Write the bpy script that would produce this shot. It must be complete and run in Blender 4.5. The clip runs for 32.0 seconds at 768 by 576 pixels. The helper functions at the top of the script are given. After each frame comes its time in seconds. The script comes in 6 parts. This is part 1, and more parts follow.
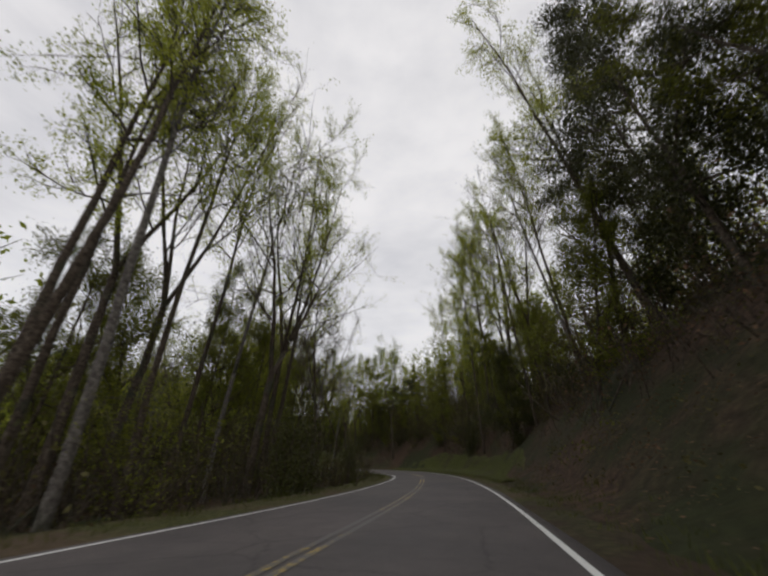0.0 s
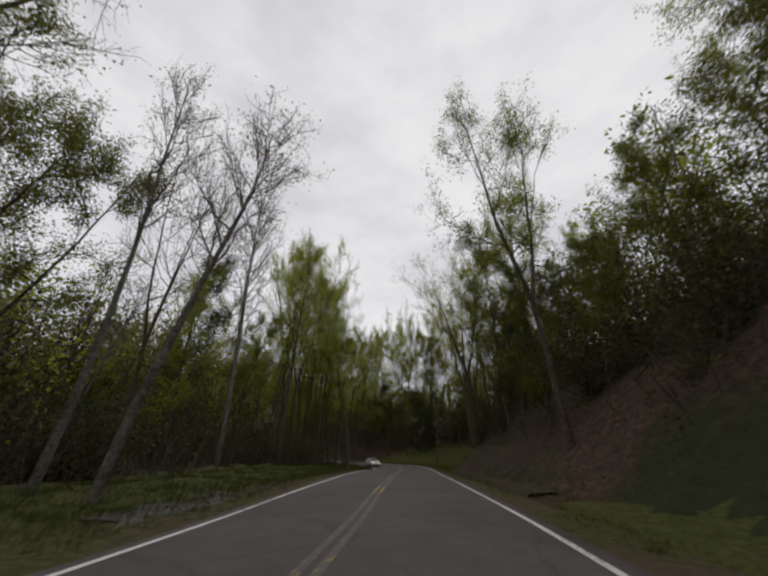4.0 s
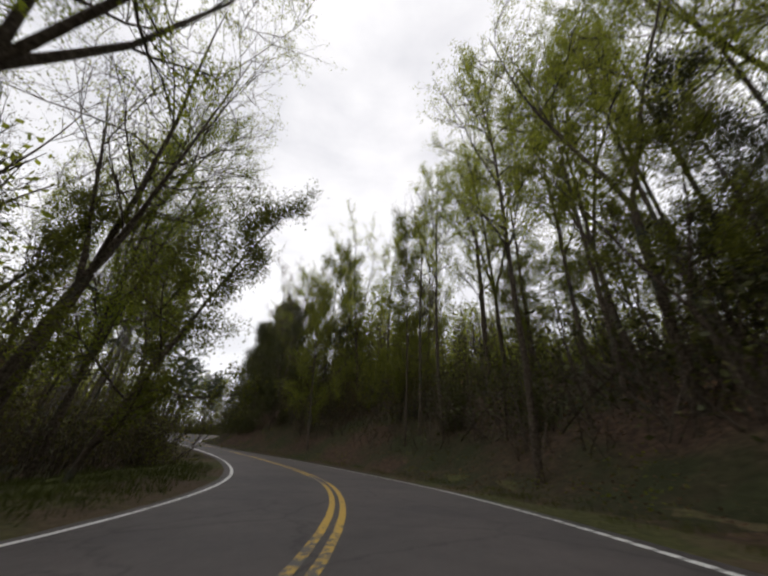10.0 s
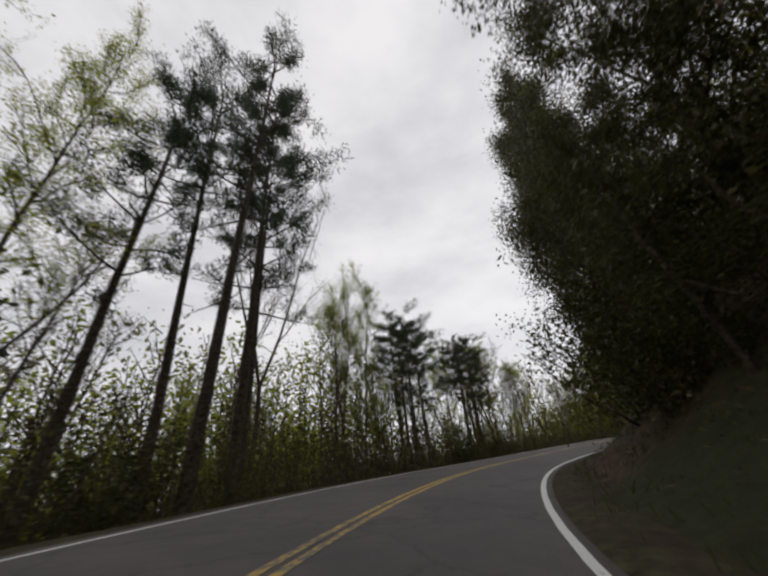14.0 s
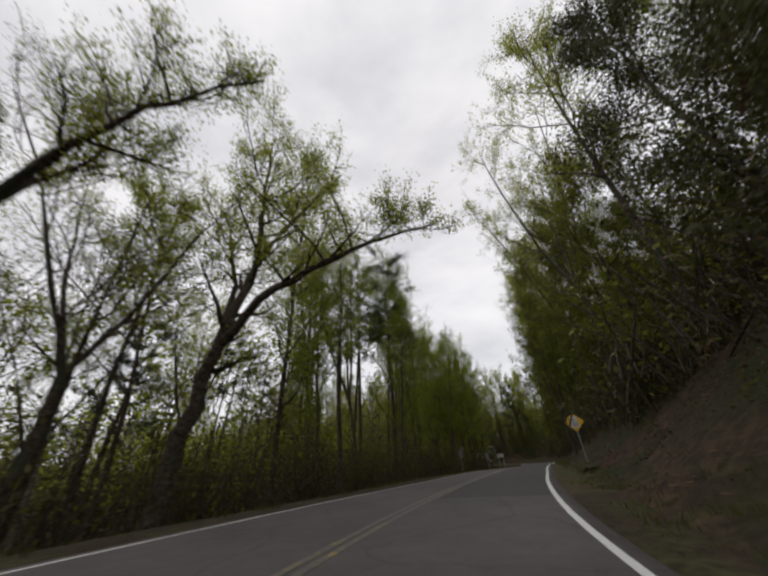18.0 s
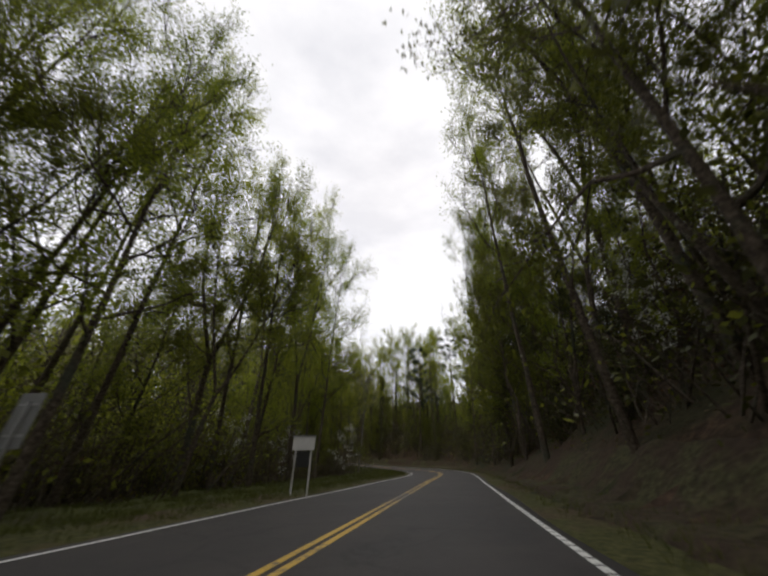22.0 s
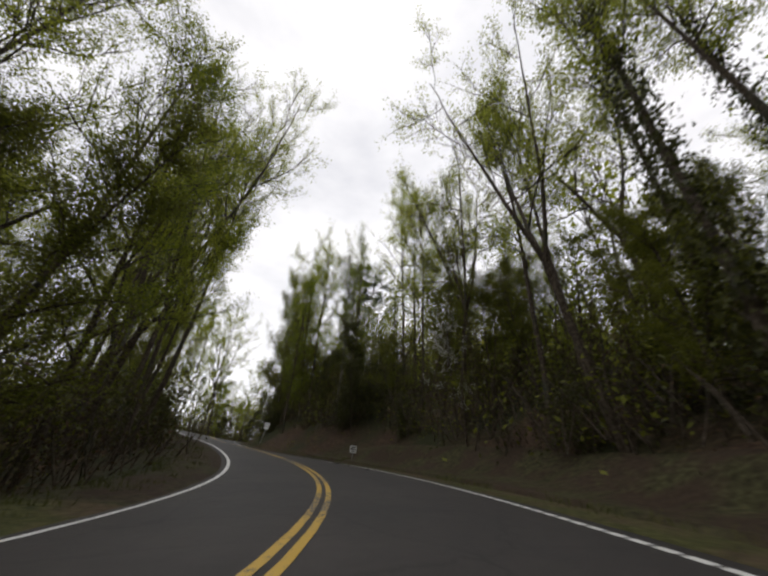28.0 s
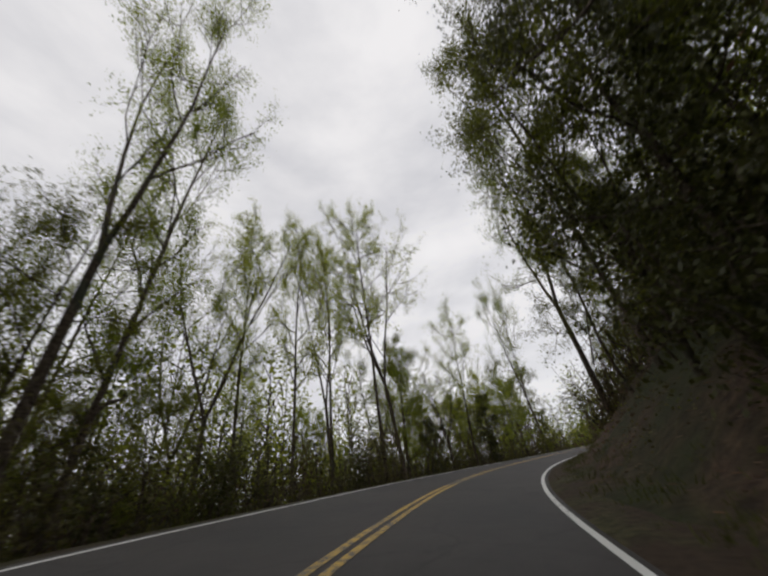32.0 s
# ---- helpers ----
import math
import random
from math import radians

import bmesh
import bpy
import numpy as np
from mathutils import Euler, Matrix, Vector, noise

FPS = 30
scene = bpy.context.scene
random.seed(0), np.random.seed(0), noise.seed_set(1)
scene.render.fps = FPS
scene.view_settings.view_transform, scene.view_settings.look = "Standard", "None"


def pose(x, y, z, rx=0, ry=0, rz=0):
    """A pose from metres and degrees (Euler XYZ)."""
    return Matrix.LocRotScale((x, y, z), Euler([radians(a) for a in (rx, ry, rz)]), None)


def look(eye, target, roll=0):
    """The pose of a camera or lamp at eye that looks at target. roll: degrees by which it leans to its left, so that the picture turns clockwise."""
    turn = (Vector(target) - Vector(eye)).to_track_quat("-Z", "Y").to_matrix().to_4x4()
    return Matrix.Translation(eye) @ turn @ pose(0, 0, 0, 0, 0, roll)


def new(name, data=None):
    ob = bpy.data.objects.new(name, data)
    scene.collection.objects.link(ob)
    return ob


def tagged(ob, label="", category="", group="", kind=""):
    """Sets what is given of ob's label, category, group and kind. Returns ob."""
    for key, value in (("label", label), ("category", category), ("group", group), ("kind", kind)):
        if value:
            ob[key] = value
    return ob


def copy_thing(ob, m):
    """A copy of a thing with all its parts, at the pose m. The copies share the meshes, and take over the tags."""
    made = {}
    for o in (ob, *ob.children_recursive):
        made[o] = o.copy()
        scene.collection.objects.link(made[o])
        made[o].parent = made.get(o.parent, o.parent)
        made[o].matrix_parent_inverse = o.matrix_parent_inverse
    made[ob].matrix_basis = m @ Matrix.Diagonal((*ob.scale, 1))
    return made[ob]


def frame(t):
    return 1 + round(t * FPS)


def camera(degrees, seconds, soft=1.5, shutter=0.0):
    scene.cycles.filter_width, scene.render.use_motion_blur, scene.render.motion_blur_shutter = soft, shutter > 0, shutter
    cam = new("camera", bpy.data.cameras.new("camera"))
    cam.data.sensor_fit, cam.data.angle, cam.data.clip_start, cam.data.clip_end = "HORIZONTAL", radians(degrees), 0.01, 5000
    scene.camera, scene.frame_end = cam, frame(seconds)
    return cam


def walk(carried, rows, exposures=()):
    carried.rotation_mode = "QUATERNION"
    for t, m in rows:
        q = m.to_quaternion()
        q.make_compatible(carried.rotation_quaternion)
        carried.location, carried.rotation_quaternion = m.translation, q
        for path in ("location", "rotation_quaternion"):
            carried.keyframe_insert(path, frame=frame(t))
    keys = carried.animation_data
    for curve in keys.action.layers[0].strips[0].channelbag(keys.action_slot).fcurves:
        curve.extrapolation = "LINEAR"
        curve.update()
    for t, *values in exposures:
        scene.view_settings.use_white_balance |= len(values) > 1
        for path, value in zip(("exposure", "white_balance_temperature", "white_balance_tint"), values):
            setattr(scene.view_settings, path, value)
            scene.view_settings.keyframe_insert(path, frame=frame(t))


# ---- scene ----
import itertools

# ---------------------------------------------------------------- the route
# A car climbs a winding two-lane road. Seconds; place of its lens; yaw, pitch and roll of the lens;
# its height over the road; the road's heading and bank in degrees.
ROUTE = (
    (0.0, 0.00, 0.00, 1.75, 11.9, 28.73, -0.6, 1.14, 0.0, -1.1),
    (0.5, -0.03, 6.75, 1.74, 11.6, 28.39, 0.9, 1.12, 0.4, 0.1),
    (1.0, -0.15, 13.38, 1.72, 12.3, 28.27, 1.9, 1.10, 1.7, 0.8),
    (1.5, -0.50, 20.08, 1.72, 14.8, 28.01, 2.8, 1.10, 4.5, 0.7),
    (2.0, -1.16, 26.75, 1.75, 16.9, 27.86, 3.4, 1.10, 6.7, 0.6),
    (2.5, -2.17, 33.40, 1.81, 20.8, 27.88, 3.2, 1.10, 10.6, 0.7),
    (3.0, -3.74, 39.91, 1.86, 26.8, 27.99, 2.7, 1.11, 16.5, 0.9),
    (3.5, -6.03, 46.19, 1.93, 34.4, 28.18, 2.3, 1.11, 23.8, 1.3),
    (4.0, -9.10, 52.11, 1.99, 41.6, 28.41, 1.9, 1.12, 30.8, 1.6),
    (4.5, -12.74, 57.72, 2.06, 46.2, 28.64, 1.8, 1.12, 35.1, 1.6),
    (5.0, -16.66, 63.22, 2.13, 47.2, 28.93, 1.6, 1.11, 35.8, 0.7),
    (5.5, -20.73, 68.84, 2.20, 47.8, 28.98, 1.5, 1.12, 36.2, 0.0),
    (6.0, -24.84, 74.44, 2.27, 48.1, 28.87, 1.6, 1.12, 36.3, -0.1),
    (6.5, -28.69, 79.69, 2.31, 48.1, 28.49, 2.0, 1.12, 36.1, -0.2),
    (7.0, -32.28, 84.63, 2.35, 48.3, 28.64, 2.9, 1.12, 36.2, 0.3),
    (7.5, -35.77, 89.28, 2.42, 49.6, 29.27, 4.0, 1.09, 37.6, 2.0),
    (8.0, -39.51, 93.79, 2.49, 53.1, 28.92, 5.2, 1.05, 41.6, 4.3),
    (8.5, -43.71, 97.96, 2.51, 59.4, 28.59, 5.7, 0.98, 48.7, 5.3),
    (9.0, -48.57, 101.60, 2.52, 67.3, 28.65, 5.7, 0.90, 57.6, 4.9),
    (9.5, -54.08, 104.47, 2.55, 76.3, 28.61, 5.0, 0.89, 67.5, 4.5),
    (10.0, -60.20, 106.29, 2.63, 87.6, 29.27, 4.1, 0.88, 79.4, 4.5),
    (10.5, -66.82, 106.86, 2.76, 99.4, 29.76, 2.6, 0.90, 90.9, 3.3),
    (11.0, -73.72, 106.08, 2.95, 111.0, 30.51, 1.1, 0.92, 102.1, 1.4),
    (11.5, -80.47, 103.99, 3.23, 121.0, 31.63, 0.3, 0.94, 112.1, 0.6),
    (12.0, -86.88, 100.79, 3.61, 129.7, 32.45, -0.3, 0.95, 121.1, -0.0),
    (12.5, -92.92, 96.67, 4.05, 135.8, 32.53, -1.8, 0.98, 127.5, -1.4),
    (13.0, -98.77, 92.08, 4.51, 137.0, 32.47, -3.7, 1.00, 128.7, -3.2),
    (13.5, -104.90, 87.54, 4.98, 132.7, 31.87, -5.2, 1.02, 124.3, -4.8),
    (14.0, -111.41, 83.73, 5.43, 125.2, 31.85, -6.4, 1.03, 116.3, -5.9),
    (14.5, -118.16, 81.05, 5.91, 116.7, 32.00, -6.5, 1.01, 107.0, -5.5),
    (15.0, -125.16, 79.63, 6.44, 106.2, 32.25, -6.1, 0.98, 95.9, -4.7),
    (15.5, -132.19, 79.37, 7.00, 98.9, 32.31, -5.5, 1.07, 88.4, -4.3),
    (16.0, -139.05, 79.76, 7.53, 95.4, 32.03, -4.7, 1.15, 85.0, -3.9),
    (16.5, -145.78, 80.49, 8.02, 93.0, 31.81, -4.3, 1.18, 82.8, -3.8),
    (17.0, -152.40, 81.54, 8.47, 89.1, 31.66, -4.3, 1.20, 79.1, -4.1),
    (17.5, -158.89, 83.19, 8.90, 82.2, 31.61, -4.4, 1.16, 72.3, -4.2),
    (18.0, -165.07, 85.72, 9.34, 73.2, 31.99, -3.7, 1.12, 63.1, -3.1),
    (18.5, -170.72, 89.08, 9.79, 66.1, 32.30, -2.4, 1.10, 55.3, -1.3),
    (19.0, -175.83, 92.90, 10.25, 62.6, 32.47, -1.2, 1.07, 51.1, 0.4),
    (19.5, -180.94, 97.08, 10.65, 62.3, 31.68, -0.2, 1.07, 50.7, 1.2),
    (20.0, -186.19, 101.35, 11.00, 62.4, 31.46, 0.5, 1.07, 51.0, 1.2),
    (20.5, -191.44, 105.57, 11.35, 62.7, 31.51, 0.9, 1.10, 51.4, 1.1),
    (21.0, -196.67, 109.79, 11.66, 62.1, 31.14, 0.9, 1.13, 50.9, 1.0),
    (21.5, -201.80, 113.99, 11.93, 61.9, 30.66, 0.8, 1.12, 50.5, 0.8),
    (22.0, -206.81, 118.17, 12.14, 61.3, 30.53, 0.6, 1.12, 49.7, 0.7),
    (22.5, -211.69, 122.32, 12.35, 61.5, 30.75, 0.5, 1.11, 49.6, 1.0),
    (23.0, -216.33, 126.29, 12.57, 61.1, 30.66, 0.3, 1.09, 49.1, 1.0),
    (23.5, -220.96, 130.31, 12.78, 60.9, 30.63, 0.4, 1.05, 49.1, 1.5),
    (24.0, -225.55, 134.26, 12.99, 61.0, 30.73, 0.5, 1.01, 49.5, 1.2),
    (24.5, -230.15, 138.14, 13.20, 61.0, 30.74, 0.8, 0.98, 50.1, 1.2),
    (25.0, -234.89, 141.93, 13.43, 62.8, 30.64, 1.3, 0.96, 52.5, 1.3),
    (25.5, -239.88, 145.45, 13.65, 66.8, 30.56, 2.1, 0.95, 57.2, 1.8),
    (26.0, -245.20, 148.44, 13.87, 72.9, 30.54, 3.1, 0.95, 64.0, 2.6),
    (26.5, -250.87, 150.70, 14.13, 80.7, 30.57, 4.1, 0.92, 72.4, 3.4),
    (27.0, -256.77, 152.04, 14.36, 90.0, 30.62, 4.7, 0.89, 82.1, 3.8),
    (27.5, -262.84, 152.25, 14.64, 101.6, 30.86, 4.5, 0.89, 93.8, 3.9),
    (28.0, -268.97, 151.27, 14.97, 112.3, 31.69, 3.8, 0.88, 104.5, 3.7),
    (28.5, -274.85, 149.16, 15.41, 123.0, 32.69, 2.9, 0.88, 115.1, 3.7),
    (29.0, -280.41, 145.89, 15.97, 133.6, 33.58, 1.9, 0.88, 125.7, 3.2),
    (29.5, -285.46, 141.53, 16.63, 143.7, 34.67, 0.7, 0.90, 136.0, 1.8),
    (30.0, -289.84, 136.23, 17.35, 152.2, 34.75, -1.3, 0.91, 144.8, -1.0),
    (30.5, -293.52, 130.59, 18.06, 156.2, 35.05, -4.1, 0.98, 149.0, -3.5),
    (31.0, -297.09, 124.98, 18.77, 153.2, 34.64, -6.4, 1.05, 146.0, -5.7),
    (31.5, -301.18, 119.60, 19.50, 147.0, 34.53, -8.0, 1.05, 139.7, -7.8),
    (32.0, -305.86, 114.67, 20.24, 140.7, 33.32, -8.5, 1.04, 133.2, -8.7),
)
cam = camera(99.8, 32.0, soft=2.5, shutter=0.18)


def ride(t, x, y, z, yaw, pitch, roll, *road):
    return t, pose(x, y, z, 90 + pitch, 0, yaw) @ pose(0, 0, 0, 0, 0, roll)


walk(cam, [ride(*r) for r in ROUTE], exposures=[(t, e, 6750, 10) for t, e in ((0, -0.34), (2.0, -0.22), (4.5, -0.36), (7, -0.15), (8, 0.04), (9, 0.08), (11.0, 0.02), (12.0, -0.17), (13, -0.22), (14, -0.3), (15.5, -0.36), (18, -0.2), (20, -0.14), (22, 0.1), (24, 0.06), (27, 0.08), (28, 0.1), (29, 0.1), (30, -0.16), (31, -0.16), (32, -0.3))])

# ---------------------------------------------------------------- light: a bright overcast sky
world = bpy.data.worlds.new("overcast_sky")
world.use_nodes = True
scene.world = world
wn, wl = world.node_tree.nodes, world.node_tree.links
wn.clear()
sky = wn.new("ShaderNodeTexSky")
sky.sky_type, sky.sun_disc = "NISHITA", False
sky.sun_elevation, sky.sun_rotation = radians(48), radians(-60)
sky.air_density, sky.dust_density = 1.0, 0.6
coord = wn.new("ShaderNodeTexCoord")
stretch = wn.new("ShaderNodeMapping")
stretch.inputs["Scale"].default_value = (1.0, 1.0, 2.6)
cloud = wn.new("ShaderNodeTexNoise")
cloud.inputs["Scale"].default_value, cloud.inputs["Detail"].default_value = 2.4, 6.0
cloud.inputs["Roughness"].default_value = 0.55
ramp = wn.new("ShaderNodeValToRGB")
ramp.color_ramp.elements[0].position, ramp.color_ramp.elements[0].color = 0.30, (0.62, 0.63, 0.68, 1)
ramp.color_ramp.elements[1].position, ramp.color_ramp.elements[1].color = 0.68, (0.90, 0.90, 0.93, 1)
thin = wn.new("ShaderNodeMixRGB")
thin.inputs["Fac"].default_value = 0.01
back = wn.new("ShaderNodeBackground")
back.inputs["Strength"].default_value = 1.15
wout = wn.new("ShaderNodeOutputWorld")
wl.new(coord.outputs["Generated"], stretch.inputs["Vector"])
wl.new(stretch.outputs["Vector"], cloud.inputs["Vector"])
wl.new(cloud.outputs["Fac"], ramp.inputs["Fac"])
wl.new(ramp.outputs["Color"], thin.inputs["Color1"])
wl.new(sky.outputs["Color"], thin.inputs["Color2"])
wl.new(thin.outputs["Color"], back.inputs["Color"])
wl.new(back.outputs["Background"], wout.inputs["Surface"])

sun = new("sun", bpy.data.lights.new("sun", "SUN"))
sun.data.energy, sun.data.angle, sun.data.color = 0.4, radians(30), (1.0, 0.97, 0.92)
sun.matrix_world = look((-60, 30, 80), (-90, 70, 0))


# ---------------------------------------------------------------- materials
def nodes_of(name):
    m = bpy.data.materials.new(name)
    m.use_nodes = True
    n, l = m.node_tree.nodes, m.node_tree.links
    return m, n, l, n["Principled BSDF"]


def ramp_node(n, stops):
    r = n.new("ShaderNodeValToRGB")
    e = r.color_ramp.elements
    while len(e) < len(stops):
        e.new(0.5)
    for k, (p, c) in enumerate(stops):
        e[k].position, e[k].color = p, (*c, 1)
    return r


def noise_node(n, l, scale, detail=4.0, rough=0.55, vector=None):
    k = n.new("ShaderNodeTexNoise")
    k.inputs["Scale"].default_value, k.inputs["Detail"].default_value, k.inputs["Roughness"].default_value = scale, detail, rough
    if vector:
        l.new(vector, k.inputs["Vector"])
    return k


def mixed(name, small, large, dark, mid, light, rough=0.9, bump=0.3, stain=None, stain_at=0.58):
    """A rough natural surface: three tones by fine noise, a second colour in large patches, and relief."""
    m, n, l, b = nodes_of(name)
    place = n.new("ShaderNodeNewGeometry").outputs["Position"]
    fine = noise_node(n, l, small, 6, 0.65, place)
    r = ramp_node(n, ((0.32, dark), (0.5, mid), (0.68, light)))
    l.new(fine.outputs["Fac"], r.inputs["Fac"])
    colour = r.outputs["Color"]
    if stain:
        big = noise_node(n, l, large, 5, 0.6, place)
        edge = ramp_node(n, ((stain_at - 0.06, (0, 0, 0)), (stain_at + 0.08, (1, 1, 1))))
        l.new(big.outputs["Fac"], edge.inputs["Fac"])
        mx = n.new("ShaderNodeMixRGB")
        l.new(edge.outputs["Color"], mx.inputs["Fac"])
        l.new(colour, mx.inputs["Color1"])
        second = ramp_node(n, ((0.35, tuple(c * 0.6 for c in stain)), (0.65, stain)))
        l.new(fine.outputs["Fac"], second.inputs["Fac"])
        l.new(second.outputs["Color"], mx.inputs["Color2"])
        colour = mx.outputs["Color"]
    l.new(colour, b.inputs["Base Color"])
    b.inputs["Roughness"].default_value = rough
    b.inputs["Specular IOR Level"].default_value = 0.2
    bp = n.new("ShaderNodeBump")
    bp.inputs["Strength"].default_value, bp.inputs["Distance"].default_value = bump, 0.05
    l.new(fine.outputs["Fac"], bp.inputs["Height"])
    l.new(bp.outputs["Normal"], b.inputs["Normal"])
    return m


def leafy(name, dark, light, through_it=0.35, rough=0.55):
    """Thin leaves: tone from leaf to leaf and from tree to tree, light passing through."""
    m, n, l, b = nodes_of(name)
    geo = n.new("ShaderNodeNewGeometry")
    info = n.new("ShaderNodeObjectInfo")
    add = n.new("ShaderNodeMath")
    add.operation = "MULTIPLY_ADD"
    l.new(geo.outputs["Random Per Island"], add.inputs[0])
    add.inputs[1].default_value = 0.6
    half = n.new("ShaderNodeMath")
    half.operation = "MULTIPLY"
    l.new(info.outputs["Random"], half.inputs[0])
    half.inputs[1].default_value = 0.4
    l.new(half.outputs[0], add.inputs[2])
    r = ramp_node(n, ((0.1, dark), (0.9, light)))
    l.new(add.outputs[0], r.inputs["Fac"])
    l.new(r.outputs["Color"], b.inputs["Base Color"])
    b.inputs["Roughness"].default_value = rough
    b.inputs["Specular IOR Level"].default_value = 0.25
    tr = n.new("ShaderNodeBsdfTranslucent")
    l.new(r.outputs["Color"], tr.inputs["Color"])
    mix = n.new("ShaderNodeMixShader")
    mix.inputs["Fac"].default_value = through_it
    l.new(b.outputs["BSDF"], mix.inputs[1])
    l.new(tr.outputs["BSDF"], mix.inputs[2])
    l.new(mix.outputs["Shader"], n["Material Output"].inputs["Surface"])
    return m


def plain(name, colour, rough=0.5, metal=0.0, grain=60.0, depth=0.12):
    m, n, l, b = nodes_of(name)
    place = n.new("ShaderNodeTexCoord").outputs["Object"]
    k = noise_node(n, l, grain, 4, 0.6, place)
    r = ramp_node(n, ((0.3, tuple(c * (1 - depth) for c in colour)), (0.7, tuple(min(1, c * (1 + depth)) for c in colour))))
    l.new(k.outputs["Fac"], r.inputs["Fac"])
    l.new(r.outputs["Color"], b.inputs["Base Color"])
    b.inputs["Roughness"].default_value, b.inputs["Metallic"].default_value = rough, metal
    return m


def asphalt_mat(name, k):
    m, n, l, b = nodes_of(name)
    place = n.new("ShaderNodeNewGeometry").outputs["Position"]
    grit = noise_node(n, l, 55, 6, 0.75, place)
    patch = noise_node(n, l, 0.35, 5, 0.6, place)
    streak = noise_node(n, l, 2.2, 5, 0.65, place)
    r = ramp_node(n, ((0.3, (0.058 * k, 0.051 * k, 0.05 * k)), (0.5, (0.09 * k, 0.079 * k, 0.077 * k)), (0.72, (0.14 * k, 0.124 * k, 0.121 * k))))
    l.new(grit.outputs["Fac"], r.inputs["Fac"])
    tone = ramp_node(n, ((0.3, (0.66, 0.66, 0.68)), (0.7, (1.15, 1.1, 1.08))))
    l.new(patch.outputs["Fac"], tone.inputs["Fac"])
    t2 = ramp_node(n, ((0.35, (0.82, 0.82, 0.82)), (0.65, (1.05, 1.05, 1.05))))
    l.new(streak.outputs["Fac"], t2.inputs["Fac"])
    m1, m2 = n.new("ShaderNodeMixRGB"), n.new("ShaderNodeMixRGB")
    for q in (m1, m2):
        q.blend_type, q.inputs["Fac"].default_value = "MULTIPLY", 1.0
    l.new(r.outputs["Color"], m1.inputs["Color1"])
    l.new(tone.outputs["Color"], m1.inputs["Color2"])
    l.new(m1.outputs["Color"], m2.inputs["Color1"])
    l.new(t2.outputs["Color"], m2.inputs["Color2"])
    # fine cracks
    cr = n.new("ShaderNodeTexVoronoi")
    cr.feature = "DISTANCE_TO_EDGE"
    cr.inputs["Scale"].default_value = 0.55
    warp = n.new("ShaderNodeMixRGB")
    warp.inputs["Fac"].default_value = 0.35
    l.new(place, warp.inputs["Color1"])
    l.new(streak.outputs["Color"], warp.inputs["Color2"])
    l.new(warp.outputs["Color"], cr.inputs["Vector"])
    line = ramp_node(n, ((0.004, (0.45, 0.45, 0.45)), (0.012, (1, 1, 1))))
    l.new(cr.outputs["Distance"], line.inputs["Fac"])
    m3 = n.new("ShaderNodeMixRGB")
    m3.blend_type, m3.inputs["Fac"].default_value = "MULTIPLY", 0.7
    l.new(m2.outputs["Color"], m3.inputs["Color1"])
    l.new(line.outputs["Color"], m3.inputs["Color2"])
    l.new(m3.outputs["Color"], b.inputs["Base Color"])
    b.inputs["Roughness"].default_value = 0.72
    bp = n.new("ShaderNodeBump")
    bp.inputs["Strength"].default_value, bp.inputs["Distance"].default_value = 0.35, 0.01
    l.new(grit.outputs["Fac"], bp.inputs["Height"])
    l.new(bp.outputs["Normal"], b.inputs["Normal"])
    return m


def paint_mat(name, colour, worn):
    m, n, l, b = nodes_of(name)
    place = n.new("ShaderNodeNewGeometry").outputs["Position"]
    chip = noise_node(n, l, 9, 7, 0.75, place)
    far = noise_node(n, l, 0.25, 3, 0.5, place)
    s = n.new("ShaderNodeMath")
    s.operation = "MULTIPLY_ADD"
    l.new(far.outputs["Fac"], s.inputs[0])
    s.inputs[1].default_value = 0.6
    l.new(chip.outputs["Fac"], s.inputs[2])
    r = ramp_node(n, ((worn, (0.1, 0.095, 0.09)), (worn + 0.1, colour)))
    l.new(s.outputs[0], r.inputs["Fac"])
    l.new(r.outputs["Color"], b.inputs["Base Color"])
    b.inputs["Roughness"].default_value = 0.6
    return m


M_ROAD = asphalt_mat("worn_asphalt", 1.0)
M_NEWROAD = asphalt_mat("darker_asphalt", 0.45)
M_YELLOW = paint_mat("worn_yellow_paint", (0.58, 0.37, 0.06), 0.70)
M_FAINT = paint_mat("faded_yellow_paint", (0.45, 0.31, 0.05), 0.83)
M_WHITE = paint_mat("worn_white_paint", (0.75, 0.75, 0.73), 0.62)
M_FLOOR = mixed("leaf_litter_soil", 3.5, 0.16, (0.022, 0.014, 0.009), (0.056, 0.036, 0.024), (0.105, 0.068, 0.045), 0.95, 0.9, (0.036, 0.04, 0.016), 0.5)
M_VERGE = mixed("grassy_verge", 6.0, 0.35, (0.026, 0.028, 0.009), (0.06, 0.062, 0.021), (0.105, 0.102, 0.041), 0.95, 0.8, (0.105, 0.076, 0.048), 0.53)
M_LAWN = mixed("rough_lawn", 7.0, 0.5, (0.026, 0.031, 0.007), (0.06, 0.068, 0.016), (0.1, 0.106, 0.03), 0.95, 0.8, (0.06, 0.054, 0.026), 0.56)
M_FOOT = mixed("grass_and_leaf_litter", 5.0, 0.6, (0.022, 0.02, 0.009), (0.05, 0.048, 0.022), (0.09, 0.085, 0.042), 0.95, 0.9, (0.06, 0.042, 0.028), 0.47)
